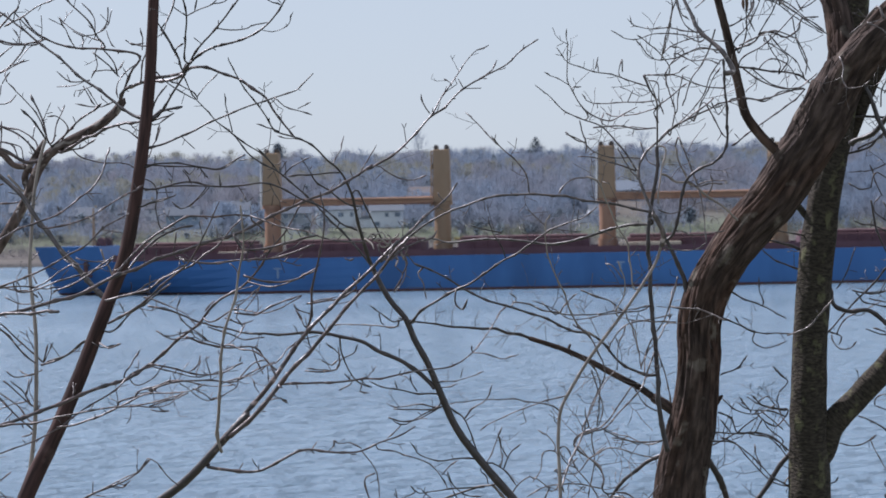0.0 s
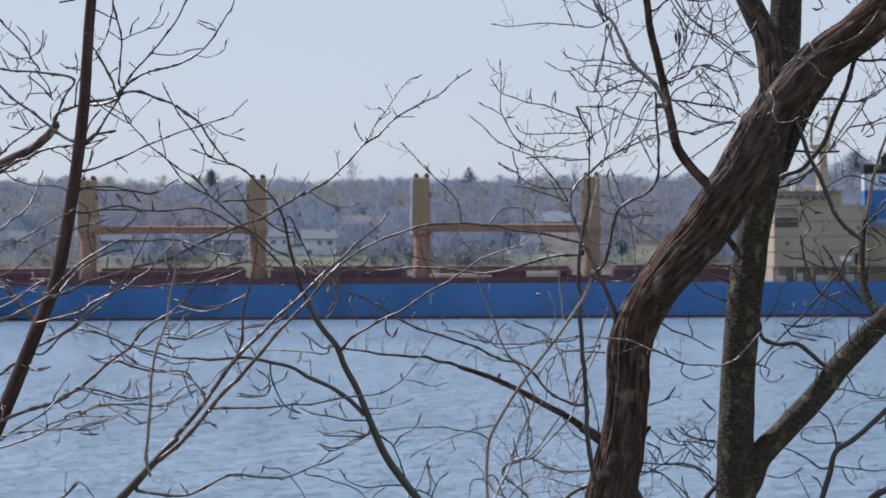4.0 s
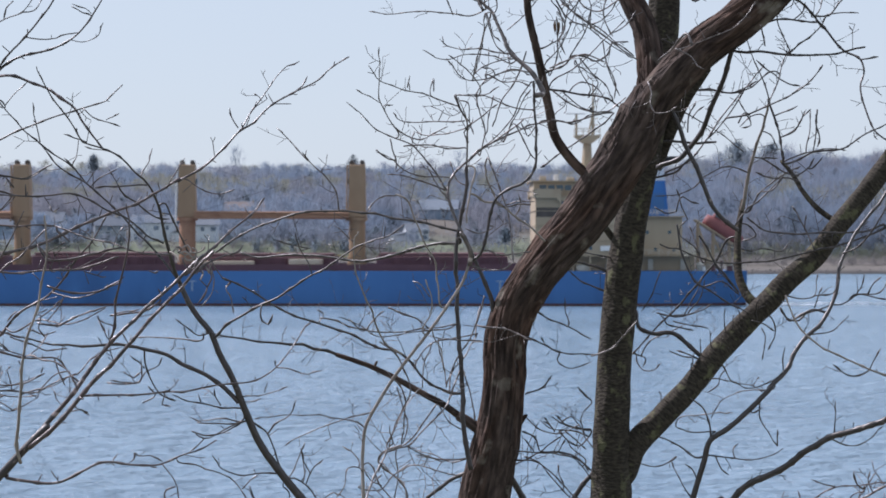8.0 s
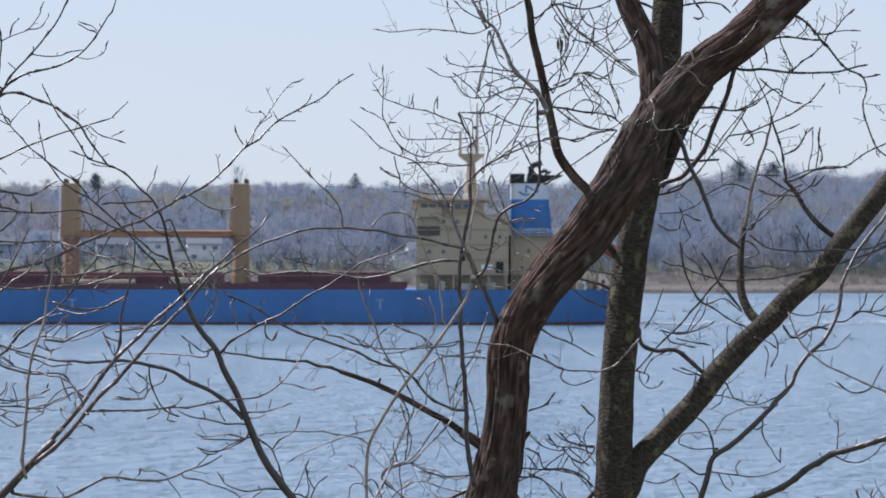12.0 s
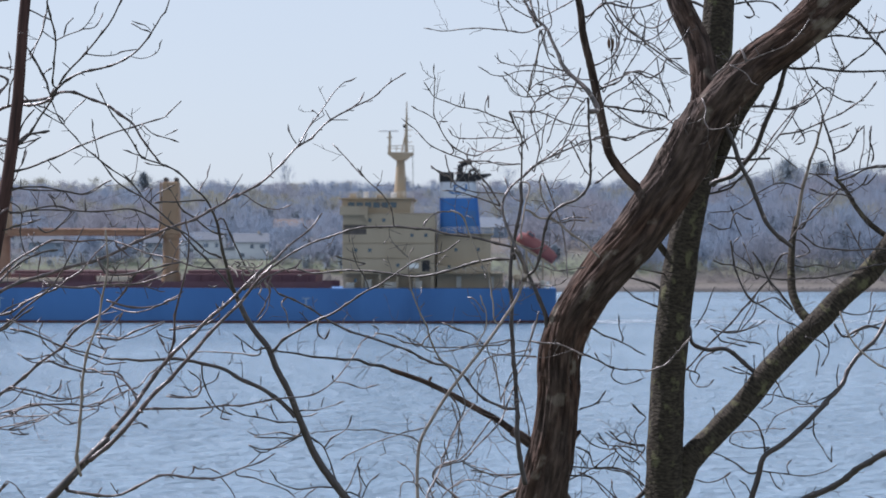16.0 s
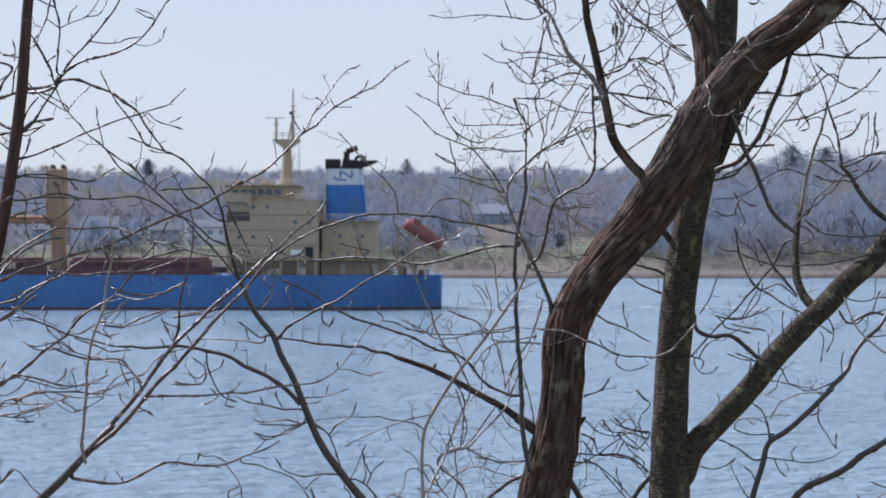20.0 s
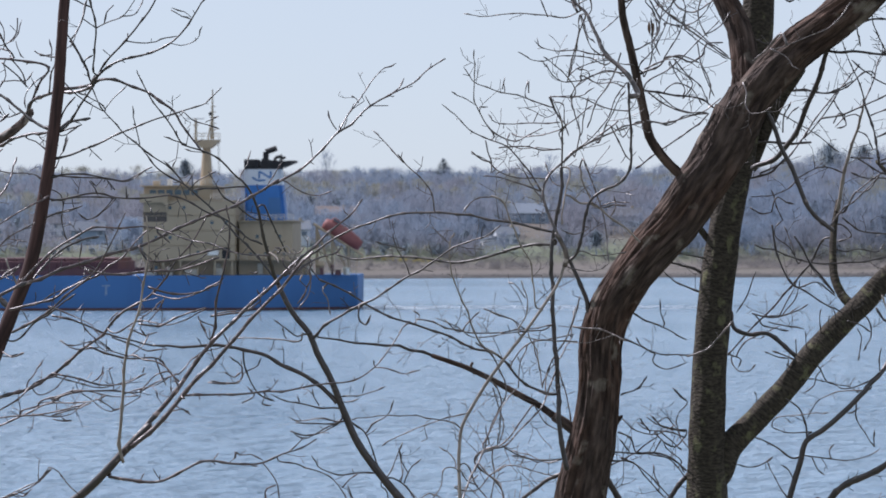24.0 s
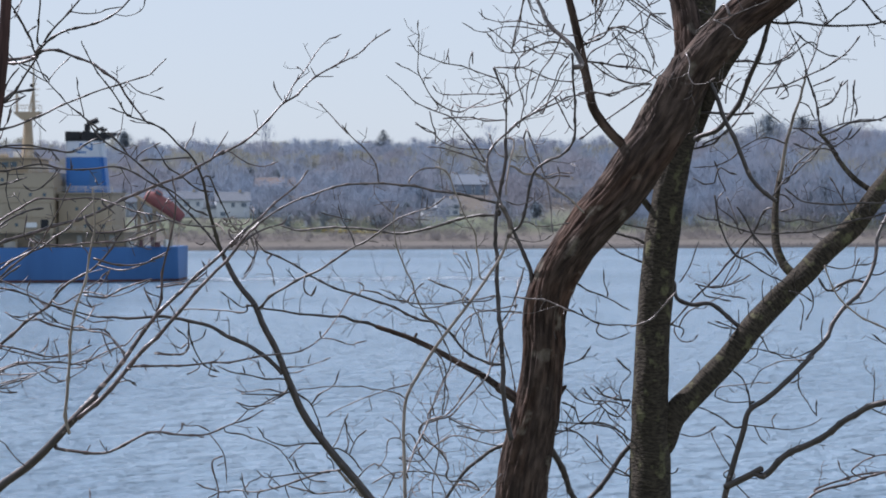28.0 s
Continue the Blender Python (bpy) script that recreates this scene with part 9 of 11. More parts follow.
limb(v, "twig", 0.0025, 0.0016, [(0.121, 0.059, 3.718), (0.127, 0.055, 3.722), (0.089, 0.015, 3.795), (0.063, -0.015, 3.852), (0.061, -0.061, 3.944), (0.059, -0.112, 4.046)])
limb(v, "twig", 0.0016, 0.0016, [(0.068, -0.010, 3.842), (0.036, -0.025, 3.863), (-0.027, -0.051, 3.893)])
limb(v, "twig", 0.0016, 0.0017, [(0.072, -0.005, 3.833), (0.078, -0.001, 3.836), (0.110, 0.018, 3.839)])
limb(v, "twig", 0.0041, 0.0017, [(0.307, 0.023, 3.522), (0.216, 0.036, 3.558), (0.121, 0.049, 3.584), (0.089, 0.053, 3.580)])
limb(v, "twig", 0.0025, 0.0016, [(0.323, 0.045, 3.569), (0.312, 0.041, 3.569), (0.216, 0.004, 3.572), (0.141, -0.027, 3.599), (0.110, -0.044, 3.630), (0.047, -0.072, 3.661)])
limb(v, "twig", 0.0025, 0.0017, [(0.377, -0.051, 3.777), (0.289, -0.024, 3.778), (0.195, 0.005, 3.771), (0.152, 0.018, 3.776), (0.110, 0.034, 3.813)])
limb(v, "twig", 0.0025, 0.0017, [(0.383, -0.039, 3.752), (0.322, 0.010, 3.737), (0.249, 0.067, 3.725), (0.196, 0.108, 3.742)])
limb(v, "twig", 0.0016, 0.0017, [(0.384, -0.011, 3.677), (0.301, 0.040, 3.681), (0.217, 0.091, 3.687), (0.185, 0.111, 3.699), (0.192, 0.139, 3.747)])
limb(v, "twig", 0.0024, 0.0016, [(0.620, -0.141, 3.919), (0.580, -0.110, 3.868), (0.566, -0.081, 3.807), (0.530, -0.051, 3.756), (0.479, -0.017, 3.705), (0.438, 0.005, 3.678)])
limb(v, "twig", 0.0024, 0.0016, [(0.401, -0.147, 3.918), (0.411, -0.158, 3.959), (0.436, -0.191, 4.081), (0.444, -0.213, 4.162)])
limb(v, "twig", 0.0024, 0.0016, [(0.412, -0.123, 3.868), (0.444, -0.115, 3.920), (0.507, -0.106, 3.952)])
limb(v, "twig", 0.0025, 0.0025, [(0.431, 0.113, 3.667), (0.431, 0.114, 3.656), (0.457, 0.126, 3.742), (0.432, 0.137, 3.829), (0.426, 0.145, 3.893)])
limb(v, "twig", 0.0025, 0.0016, [(0.383, -0.039, 3.756), (0.445, -0.087, 3.796), (0.495, -0.129, 3.836)])
limb(v, "twig", 0.0025, 0.0017, [(0.541, 0.172, 3.733), (0.568, 0.187, 3.777), (0.596, 0.197, 3.756), (0.651, 0.213, 3.772)])
limb(v, "twig", 0.0025, 0.0017, [(0.315, 0.013, 3.503), (0.301, 0.013, 3.505), (0.279, 0.014, 3.537), (0.237, 0.017, 3.611)])
limb(v, "twig", 0.0016, 0.0016, [(0.171, -0.198, 3.878), (0.167, -0.197, 3.915)])
limb(v, "twig", 0.0016, 0.0016, [(0.259, -0.139, 3.860), (0.251, -0.135, 3.865), (0.258, -0.112, 3.931)])
limb(v, "twig", 0.0016, 0.0016, [(0.279, -0.019, 3.778), (0.299, -0.049, 3.819)])
limb(v, "pale", 0.0041, 0.0033, [(0.385, 0.016, 3.611), (0.406, 0.007, 3.610), (0.396, -0.039, 3.504), (0.382, -0.086, 3.398)])
limb(v, "pale", 0.0049, 0.0042, [(0.396, -0.039, 3.504), (0.405, -0.033, 3.504), (0.459, 0.012, 3.473), (0.503, 0.044, 3.473), (0.559, 0.094, 3.431), (0.626, 0.150, 3.389), (0.690, 0.210, 3.331)])
limb(v, "pale", 0.0041, 0.0033, [(0.503, 0.044, 3.473), (0.475, 0.025, 3.526), (0.452, -0.001, 3.610)])
limb(v, "twig", 0.0041, 0.0024, [(0.452, -0.001, 3.610), (0.465, -0.014, 3.642), (0.479, -0.027, 3.609), (0.499, -0.051, 3.546), (0.529, -0.085, 3.461), (0.543, -0.124, 3.356), (0.552, -0.164, 3.253)])
limb(v, "twig", 0.0025, 0.0016, [(0.529, -0.085, 3.465), (0.569, -0.113, 3.478), (0.629, -0.155, 3.477)])
limb(v, "twig", 0.0025, 0.0017, [(0.570, 0.103, 3.424), (0.576, 0.100, 3.431), (0.590, 0.087, 3.474), (0.583, 0.078, 3.506)])
limb(v, "twig", 0.0025, 0.0016, [(0.441, -0.038, 3.295), (0.447, -0.038, 3.298), (0.500, -0.033, 3.283), (0.553, -0.028, 3.283), (0.627, -0.021, 3.293)])
limb(v, "twig", 0.0025, 0.0016, [(0.394, -0.029, 3.241), (0.456, -0.074, 3.226), (0.517, -0.119, 3.231), (0.551, -0.148, 3.252)])
limb(v, "twig", 0.0025, 0.0016, [(0.467, -0.052, 3.388), (0.478, -0.056, 3.388), (0.424, -0.075, 3.361), (0.378, -0.090, 3.377)])
limb(v, "twig", 0.0024, 0.0016, [(0.450, -0.213, 4.162), (0.470, -0.237, 4.098), (0.500, -0.257, 4.055)])
limb(v, "twig", 0.0024, 0.0016, [(0.485, -0.120, 3.941), (0.485, -0.125, 3.951), (0.432, -0.155, 3.970)])
limb(v, "twig", 0.0016, 0.0016, [(0.349, -0.121, 3.861), (0.382, -0.084, 3.786)])
limb(v, "twig", 0.0025, 0.0017, [(0.382, 0.015, 3.540), (0.364, 0.029, 3.547), (0.324, 0.095, 3.634)])
limb(v, "twig", 0.0042, 0.0035, [(0.144, 0.154, 2.558), (0.091, 0.189, 2.541), (0.065, 0.209, 2.518), (0.058, 0.227, 2.488), (0.079, 0.248, 2.460), (0.123, 0.281, 2.424), (0.151, 0.307, 2.389), (0.166, 0.336, 2.342), (0.160, 0.360, 2.300), (0.173, 0.369, 2.290), (0.222, 0.399, 2.286), (0.277, 0.434, 2.265), (0.289, 0.445, 2.248), (0.256, 0.466, 2.257), (0.201, 0.500, 2.262)])
limb(v, "twig", 0.0034, 0.0026, [(0.161, 0.356, 2.307), (0.123, 0.352, 2.314), (0.068, 0.348, 2.326), (0.002, 0.342, 2.331), (-0.053, 0.337, 2.321), (-0.129, 0.330, 2.283)])
limb(v, "twig", 0.0026, 0.0017, [(0.090, 0.349, 2.319), (0.046, 0.310, 2.280), (0.002, 0.273, 2.245)])
limb(v, "twig", 0.0033, 0.0025, [(-0.002, 0.013, 2.494), (0.005, 0.011, 2.503), (0.068, -0.014, 2.421), (0.121, -0.032, 2.359), (0.152, -0.049, 2.297), (0.168, -0.064, 2.236)])
limb(v, "twig", 0.0024, 0.0016, [(0.124, -0.256, 2.580), (0.121, -0.256, 2.568), (0.126, -0.253, 2.485), (0.114, -0.249, 2.402), (0.105, -0.247, 2.340), (0.113, -0.243, 2.247)])
limb(v, "twig", 0.0025, 0.0016, [(0.364, 0, 2.354), (0.300, -0.018, 2.282), (0.236, -0.033, 2.228)])
limb(v, "twig", 0.0034, 0.0017, [(-0.042, 0.338, 2.317), (-0.075, 0.365, 2.241), (-0.105, 0.387, 2.180)])
limb(v, "twig", 0.0026, 0.0017, [(-0.047, 0.342, 2.304), (-0.031, 0.348, 2.298), (0.024, 0.385, 2.382), (0.068, 0.407, 2.423)])
limb(v, "twig", 0.0025, 0.0017, [(-0.006, 0.017, 2.439), (0.004, 0.056, 2.372), (0.014, 0.084, 2.322)])
limb(v, "twig", 0.0025, 0.0017, [(-0.002, 0.030, 2.417), (-0.016, 0.029, 2.417), (0.068, 0.025, 2.406), (0.115, 0.022, 2.459), (0.175, 0.019, 2.502)])
limb(v, "twig", 0.0026, 0.0017, [(-0.042, 0.338, 2.310), (-0.074, 0.323, 2.334), (-0.117, 0.303, 2.364)])
limb(v, "twig", 0.0026, 0.0017, [(-0.117, 0.303, 2.364), (-0.129, 0.310, 2.357), (-0.173, 0.348, 2.310), (-0.219, 0.395, 2.239)])
limb(v, "twig", 0.0025, 0.0017, [(-0.017, 0.002, 2.489), (-0.016, 0.010, 2.503), (-0.037, 0.032, 2.533), (-0.080, 0.063, 2.563)])
limb(v, "twig", 0.0025, 0.0016, [(0.068, -0.014, 2.421), (0.026, -0.040, 2.445), (0.002, -0.068, 2.489)])
limb(v, "twig", 0.0025, 0.0017, [(0.302, 0.064, 2.513), (0.303, 0.060, 2.503), (0.260, 0.041, 2.516), (0.196, 0.012, 2.534)])
limb(v, "twig", 0.0026, 0.0017, [(0.173, 0.369, 2.290), (0.210, 0.386, 2.226), (0.239, 0.399, 2.176)])
limb(v, "branch", 0.0058, 0.0042, [(0.448, 0.069, 4.198), (0.443, 0.075, 4.209), (0.406, 0.117, 4.290), (0.375, 0.151, 4.358), (0.344, 0.190, 4.438), (0.324, 0.228, 4.518)])
limb(v, "twig", 0.0042, 0.0025, [(0.398, 0.122, 4.299), (0.473, 0.175, 4.328), (0.518, 0.212, 4.364), (0.552, 0.239, 4.389)])
limb(v, "twig", 0.0025, 0.0017, [(0.451, 0.158, 4.322), (0.460, 0.115, 4.376), (0.465, 0.077, 4.425)])
limb(v, "twig", 0.0025, 0.0017, [(0.458, 0.067, 4.200), (0.452, 0.037, 4.261), (0.445, 0.016, 4.301)])
limb(v, "twig", 0.0025, 0.0025, [(0.452, 0.077, 4.227), (0.522, 0.067, 4.264), (0.585, 0.059, 4.299)])
limb(v, "twig", 0.0025, 0.0017, [(0.487, 0.049, 4.183), (0.493, 0.049, 4.188), (0.485, 0.057, 4.284), (0.494, 0.063, 4.359)])
limb(v, "twig", 0.0024, 0.0016, [(0.450, -0.213, 4.162), (0.457, -0.210, 4.165), (0.441, -0.177, 4.095), (0.428, -0.141, 4.015), (0.408, -0.109, 3.944)])
limb(v, "twig", 0.0025, 0.0017, [(0.337, 0.099, 4.182), (0.309, 0.105, 4.257), (0.299, 0.110, 4.311)])
limb(v, "twig", 0.0024, 0.0016, [(0.446, -0.213, 4.164), (0.467, -0.210, 4.092), (0.488, -0.209, 4.041), (0.529, -0.207, 4.010)])
limb(v, "twig", 0.0025, 0.0017, [(0.426, 0.089, 4.234), (0.372, 0.065, 4.264), (0.323, 0.040, 4.300)])
limb(v, "twig", 0.0025, 0.0017, [(0.549, -0.019, 4.044), (0.592, -0.006, 4.003), (0.656, 0.009, 3.993)])
limb(v, "twig", 0.0024, 0.0016, [(0.408, -0.109, 3.944), (0.440, -0.103, 3.975), (0.503, -0.095, 3.997), (0.577, -0.085, 4.008)])
limb(v, "twig", 0.0024, 0.0017, [(0.429, -0.117, 3.901), (0.505, -0.060, 3.947), (0.570, -0.016, 3.964), (0.625, 0.021, 3.952)])
limb(v, "twig", 0.0024, 0.0016, [(0.453, -0.130, 3.930), (0.449, -0.136, 3.942), (0.510, -0.168, 3.913), (0.571, -0.198, 3.917), (0.611, -0.221, 3.895)])
limb(v, "twig", 0.0024, 0.0016, [(0.422, -0.123, 3.864), (0.428, -0.128, 3.869), (0.396, -0.174, 3.940), (0.343, -0.216, 3.989), (0.311, -0.238, 4.008)])
limb(v, "twig", 0.0024, 0.0016, [(0.356, -0.121, 3.870), (0.438, -0.140, 3.869), (0.500, -0.156, 3.899)])
limb(v, "twig", 0.0024, 0.0016, [(0.355, -0.115, 3.849), (0.372, -0.120, 3.849), (0.396, -0.143, 3.764), (0.406, -0.155, 3.722)])
limb(v, "twig", 0.0025, 0.0017, [(0.453, 0.124, 3.728), (0.459, 0.123, 3.733), (0.470, 0.119, 3.797), (0.491, 0.113, 3.883)])
limb(v, "twig", 0.0025, 0.0017, [(0.519, 0.161, 3.721), (0.525, 0.156, 3.713), (0.556, 0.121, 3.776), (0.596, 0.073, 3.859), (0.627, 0.047, 3.900)])
limb(v, "twig", 0.0026, 0.0018, [(1.463, 0, 4.223), (1.418, -0.016, 4.158), (1.374, -0.028, 4.119), (1.309, -0.043, 4.093), (1.244, -0.057, 4.067), (1.169, -0.074, 4.044)])
limb(v, "twig", 0.0026, 0.0016, [(1.061, 0, 3.927), (1.069, -0.026, 3.883), (1.060, -0.052, 3.840), (1.075, -0.071, 3.812), (1.123, -0.103, 3.810), (1.156, -0.128, 3.828)])
limb(v, "twig", 0.0071, 0.0027, [(1.219, -0.063, 4.059), (1.205, -0.037, 4.102), (1.147, 0.016, 4.043), (1.103, 0.052, 4.009)])
limb(v, "twig", 0.0025, 0.0016, [(1.169, -0.074, 4.044), (1.158, -0.079, 4.044), (1.206, -0.111, 4.014), (1.230, -0.135, 3.977), (1.253, -0.150, 3.964)])
limb(v, "twig", 0.0042, 0.0033, [(0.426, 0.145, 3.013), (0.449, 0.131, 3.007), (0.537, 0.079, 2.994), (0.629, 0.020, 2.960)])
limb(v, "twig", 0.0041, 0.0033, [(0.850, 0, 2.902), (0.912, -0.014, 2.924), (0.964, -0.029, 2.977), (1.019, -0.046, 3.037)])
limb(v, "branch", 0.0042, 0.0027, [(0.693, 0, 4.298), (0.754, 0, 4.209), (0.829, 0, 4.146), (0.914, 0, 4.083), (0.988, 0, 4.03), (1.024, 0, 4.007)])
limb(v, "branch", 0.0037, 0.0027, [(0.694, 0, 3.976), (0.762, 0, 4.002), (0.817, 0, 4.027), (0.899, 0, 4)])
limb(v, "twig", 0.0027, 0.0019, [(0.906, 0, 3.998), (0.944, 0, 3.918), (0.936, 0, 3.863)])
limb(v, "branch", 0.0037, 0.0025, [(0.707, 0, 3.891), (0.777, 0, 3.839), (0.851, 0, 3.811), (0.928, 0, 3.814)])
limb(v, "branch", 0.0037, 0.0025, [(0.703, 0, 3.785), (0.777, 0, 3.771), (0.851, 0, 3.794), (0.915, 0, 3.82), (0.978, 0, 3.867)])
limb(v, "twig", 0.0025, 0.0017, [(0.913, 0, 4.252), (0.896, 0, 4.189), (0.905, 0, 4.136), (0.931, 0, 4.096)])
limb(v, "twig", 0.0025, 0.0017, [(0.723, 0, 4.188), (0.755, 0, 4.135), (0.736, 0, 4.082), (0.753, 0, 4.027)])
limb(v, "branch", 0.0030, 0.0021, [(0.807, 0, 4.315), (0.799, 0, 4.256), (0.829, 0, 4.209), (0.875, 0, 4.193), (0.951, 0, 4.231)])
limb(v, "twig", 0.0027, 0.0019, [(0.1, 0, 3.713), (0.107, 0, 3.677), (0.124, 0, 3.63), (0.12, 0, 3.59)])
limb(v, "branch", 0.0037, 0.0025, [(0.047, 0, 3.672), (0.081, 0, 3.647), (0.124, 0, 3.63)])
limb(v, "twig", 0.0025, 0.0017, [(0.262, 0, 3.889), (0.264, 0, 3.936)])
limb(v, "twig", 0.0023, 0.0017, [(0.163, 0, 3.903), (0.173, 0, 3.948)])
limb(v, "branch", 0.0030, 0.0019, [(0.115, 0, 3.757), (0.157, 0, 3.728), (0.212, 0, 3.713), (0.28, 0, 3.741), (0.314, 0, 3.758)])
limb(v, "branch", 0.0030, 0.0021, [(0.149, 0, 3.685), (0.217, 0, 3.686), (0.301, 0, 3.682), (0.38, 0, 3.68)])
limb(v, "branch", 0.0037, 0.0025, [(0.343, 0, 3.879), (0.371, 0, 3.805), (0.396, 0, 3.767), (0.375, 0, 3.737), (0.392, 0, 3.699)])
limb(v, "branch", 0.0037, 0.0027, [(0.597, 0, 3.785), (0.566, 0, 3.759), (0.492, 0, 3.71), (0.439, 0, 3.678), (0.397, 0, 3.64)])
limb(v, "branch", 0.0030, 0.0021, [(0.566, 0, 3.768), (0.598, 0, 3.711), (0.623, 0, 3.654), (0.645, 0, 3.633)])
limb(v, "branch", 0.0037, 0.0025, [(0.624, 0, 3.467), (0.577, 0, 3.471), (0.531, 0, 3.458), (0.497, 0, 3.479)])
limb(v, "branch", 0.0030, 0.0021, [(0.607, 0, 4.039), (0.58, 0, 3.954), (0.559, 0, 3.912), (0.512, 0, 3.858), (0.481, 0, 3.759)])
limb(v, "branch", 0.0037, 0.0025, [(0.061, 0, 2.957), (0.114, 0, 2.925), (0.157, 0, 2.852), (0.178, 0, 2.788), (0.153, 0, 2.704), (0.115, 0, 2.64), (0.095, 0, 2.555)])
limb(v, "branch", 0.0037, 0.0025, [(0.274, 0, 2.725), (0.221, 0, 2.651), (0.179, 0, 2.594), (0.116, 0, 2.551), (0.074, 0, 2.538), (0.057, 0, 2.471)])
limb(v, "branch", 0.0037, 0.0027, [(0.402, 0, 2.525), (0.328, 0, 2.514), (0.264, 0, 2.518), (0.2, 0, 2.545), (0.158, 0, 2.572)])
limb(v, "branch", 0.0027, 0.0019, [(0.125, 0, 2.788), (0.147, 0, 2.725), (0.168, 0, 2.651), (0.147, 0, 2.577)])
limb(v, "branch", 0.0030, 0.0021, [(-0.161, 0, 3.045), (-0.055, 0, 3.016), (0.008, 0, 2.999), (0.114, 0, 2.995), (0.22, 0, 3.004), (0.346, 0, 3.022)])
limb(v, "branch", 0.0030, 0.0021, [(0.092, 0, 3.084), (0.156, 0, 3.063), (0.209, 0, 3.042), (0.251, 0, 3)])
limb(v, "branch", 0.0030, 0.0021, [(0.442, 0, 2.959), (0.368, 0, 2.958), (0.304, 0, 2.966), (0.258, 0, 2.954), (0.203, 0, 2.898), (0.189, 0, 2.852)])
limb(v, "branch", 0.0030, 0.0021, [(0.452, 0, 3.128), (0.421, 0, 3.022), (0.389, 0, 2.958), (0.358, 0, 2.916), (0.326, 0, 2.852), (0.309, 0, 2.789)])
limb(v, "twig", 0.0025, 0.0017, [(0.04, 0, 3.042), (-0.003, 0, 2.995), (-0.034, 0, 3.024), (-0.056, 0, 3.045)])
twiglets(v)

r = tree_r((0.962, 10.600, 8.836))
limb(r, "trunk", 0.1192, 0.0642, [(0, 0, 0), (-0.001, 0, 1.099), (-0.003, 0.030, 2.193), (-0.003, 0.029, 2.516), (-0.002, 0.023, 2.816), (0.003, 0.017, 3.007), (0.018, 0.009, 3.246), (0.041, 0, 3.485), (0.067, -0.008, 3.676), (0.095, -0.014, 3.843), (0.127, -0.019, 3.997), (0.158, -0.024, 4.152), (0.188, -0.027, 4.318), (0.205, -0.029, 4.484), (0.214, -0.030, 4.674), (0.226, -0.029, 4.864)], (0.1144, 0.0954, 0.0920, 0.0873, 0.0788, 0.0740, 0.0728, 0.0715, 0.0691, 0.0690, 0.0678, 0.0666, 0.0654, 0.0642, 0.0642, 0.0642))
limb(r, "limb", 0.0538, 0.0391, [(-0.002, 0.026, 2.666), (0.020, 0.029, 2.653), (0.101, 0.045, 2.787), (0.211, 0.062, 2.899), (0.357, 0.085, 3.051), (0.455, 0.101, 3.171), (0.551, 0.116, 3.271), (0.645, 0.129, 3.358), (0.768, 0.148, 3.483), (0.867, 0.161, 3.567), (0.967, 0.178, 3.691), (1.117, 0.202, 3.870), (1.220, 0.220, 4.005), (1.309, 0.235, 4.127), (1.422, 0.253, 4.259)])
limb(r, "limb", 0.0217, 0.0111, [(0.645, 0.129, 3.358), (0.590, 0.165, 3.415), (0.563, 0.197, 3.482), (0.559, 0.238, 3.579), (0.571, 0.290, 3.701), (0.598, 0.342, 3.824)])
limb(r, "pale", 0.0114, 0.0060, [(0.593, 0.333, 3.803), (0.591, 0.328, 3.794), (0.606, 0.228, 3.944), (0.625, 0.162, 4.039), (0.649, 0.079, 4.156), (0.663, 0.014, 4.249)])
limb(r, "twig", 0.0037, 0.0028, [(0.660, 0.025, 4.230), (0.709, 0.080, 4.324), (0.741, 0.128, 4.412), (0.775, 0.162, 4.470)])
limb(r, "twig", 0.0037, 0.0018, [(0.667, 0.025, 4.230), (0.619, -0.041, 4.341), (0.577, -0.085, 4.409), (0.546, -0.133, 4.488)])
limb(r, "twig", 0.0046, 0.0028, [(0.477, 0, 4.165), (0.574, -0.027, 4.187), (0.642, -0.047, 4.217), (0.732, -0.074, 4.256), (0.822, -0.105, 4.325), (0.865, -0.125, 4.382)])
limb(r, "twig", 0.0028, 0.0018, [(0.743, -0.079, 4.263), (0.779, -0.080, 4.291), (0.821, -0.081, 4.307)])
limb(r, "twig", 0.0037, 0.0028, [(0.665, 0.025, 4.230), (0.687, 0.017, 4.153), (0.710, 0.008, 4.070), (0.721, 0.001, 4.005)])
limb(r, "twig", 0.0038, 0.0028, [(0.720, 0.096, 4.353), (0.711, 0.091, 4.361), (0.583, 0.040, 4.298), (0.508, 0.012, 4.272), (0.420, -0.020, 4.275), (0.320, -0.057, 4.269)])
limb(r, "twig", 0.0037, 0.0028, [(0.558, 0.031, 4.286), (0.492, 0.072, 4.175), (0.413, 0.111, 4.081)])
limb(r, "twig", 0.0028, 0.0019, [(0.178, -0.026, 4.262), (0.219, -0.007, 4.248), (0.270, 0.022, 4.206), (0.372, 0.072, 4.156), (0.475, 0.123, 4.098), (0.579, 0.177, 4.028)])
limb(r, "twig", 0.0028, 0.0019, [(0.703, 0.010, 4.082), (0.765, -0.018, 4.116), (0.807, -0.053, 4.198)])
limb(r, "twig", 0.0028, 0.0019, [(0.641, 0.107, 4.117), (0.664, 0.096, 4.109), (0.706, 0.057, 4.035)])
limb(r, "twig", 0.0028, 0.0019, [(0.651, 0.068, 4.172), (0.647, 0.069, 4.180), (0.592, 0.070, 4.175), (0.545, 0.072, 4.132)])
limb(r, "twig", 0.0028, 0.0019, [(0.536, 0.044, 4.255), (0.552, 0.023, 4.213), (0.582, -0.001, 4.172)])
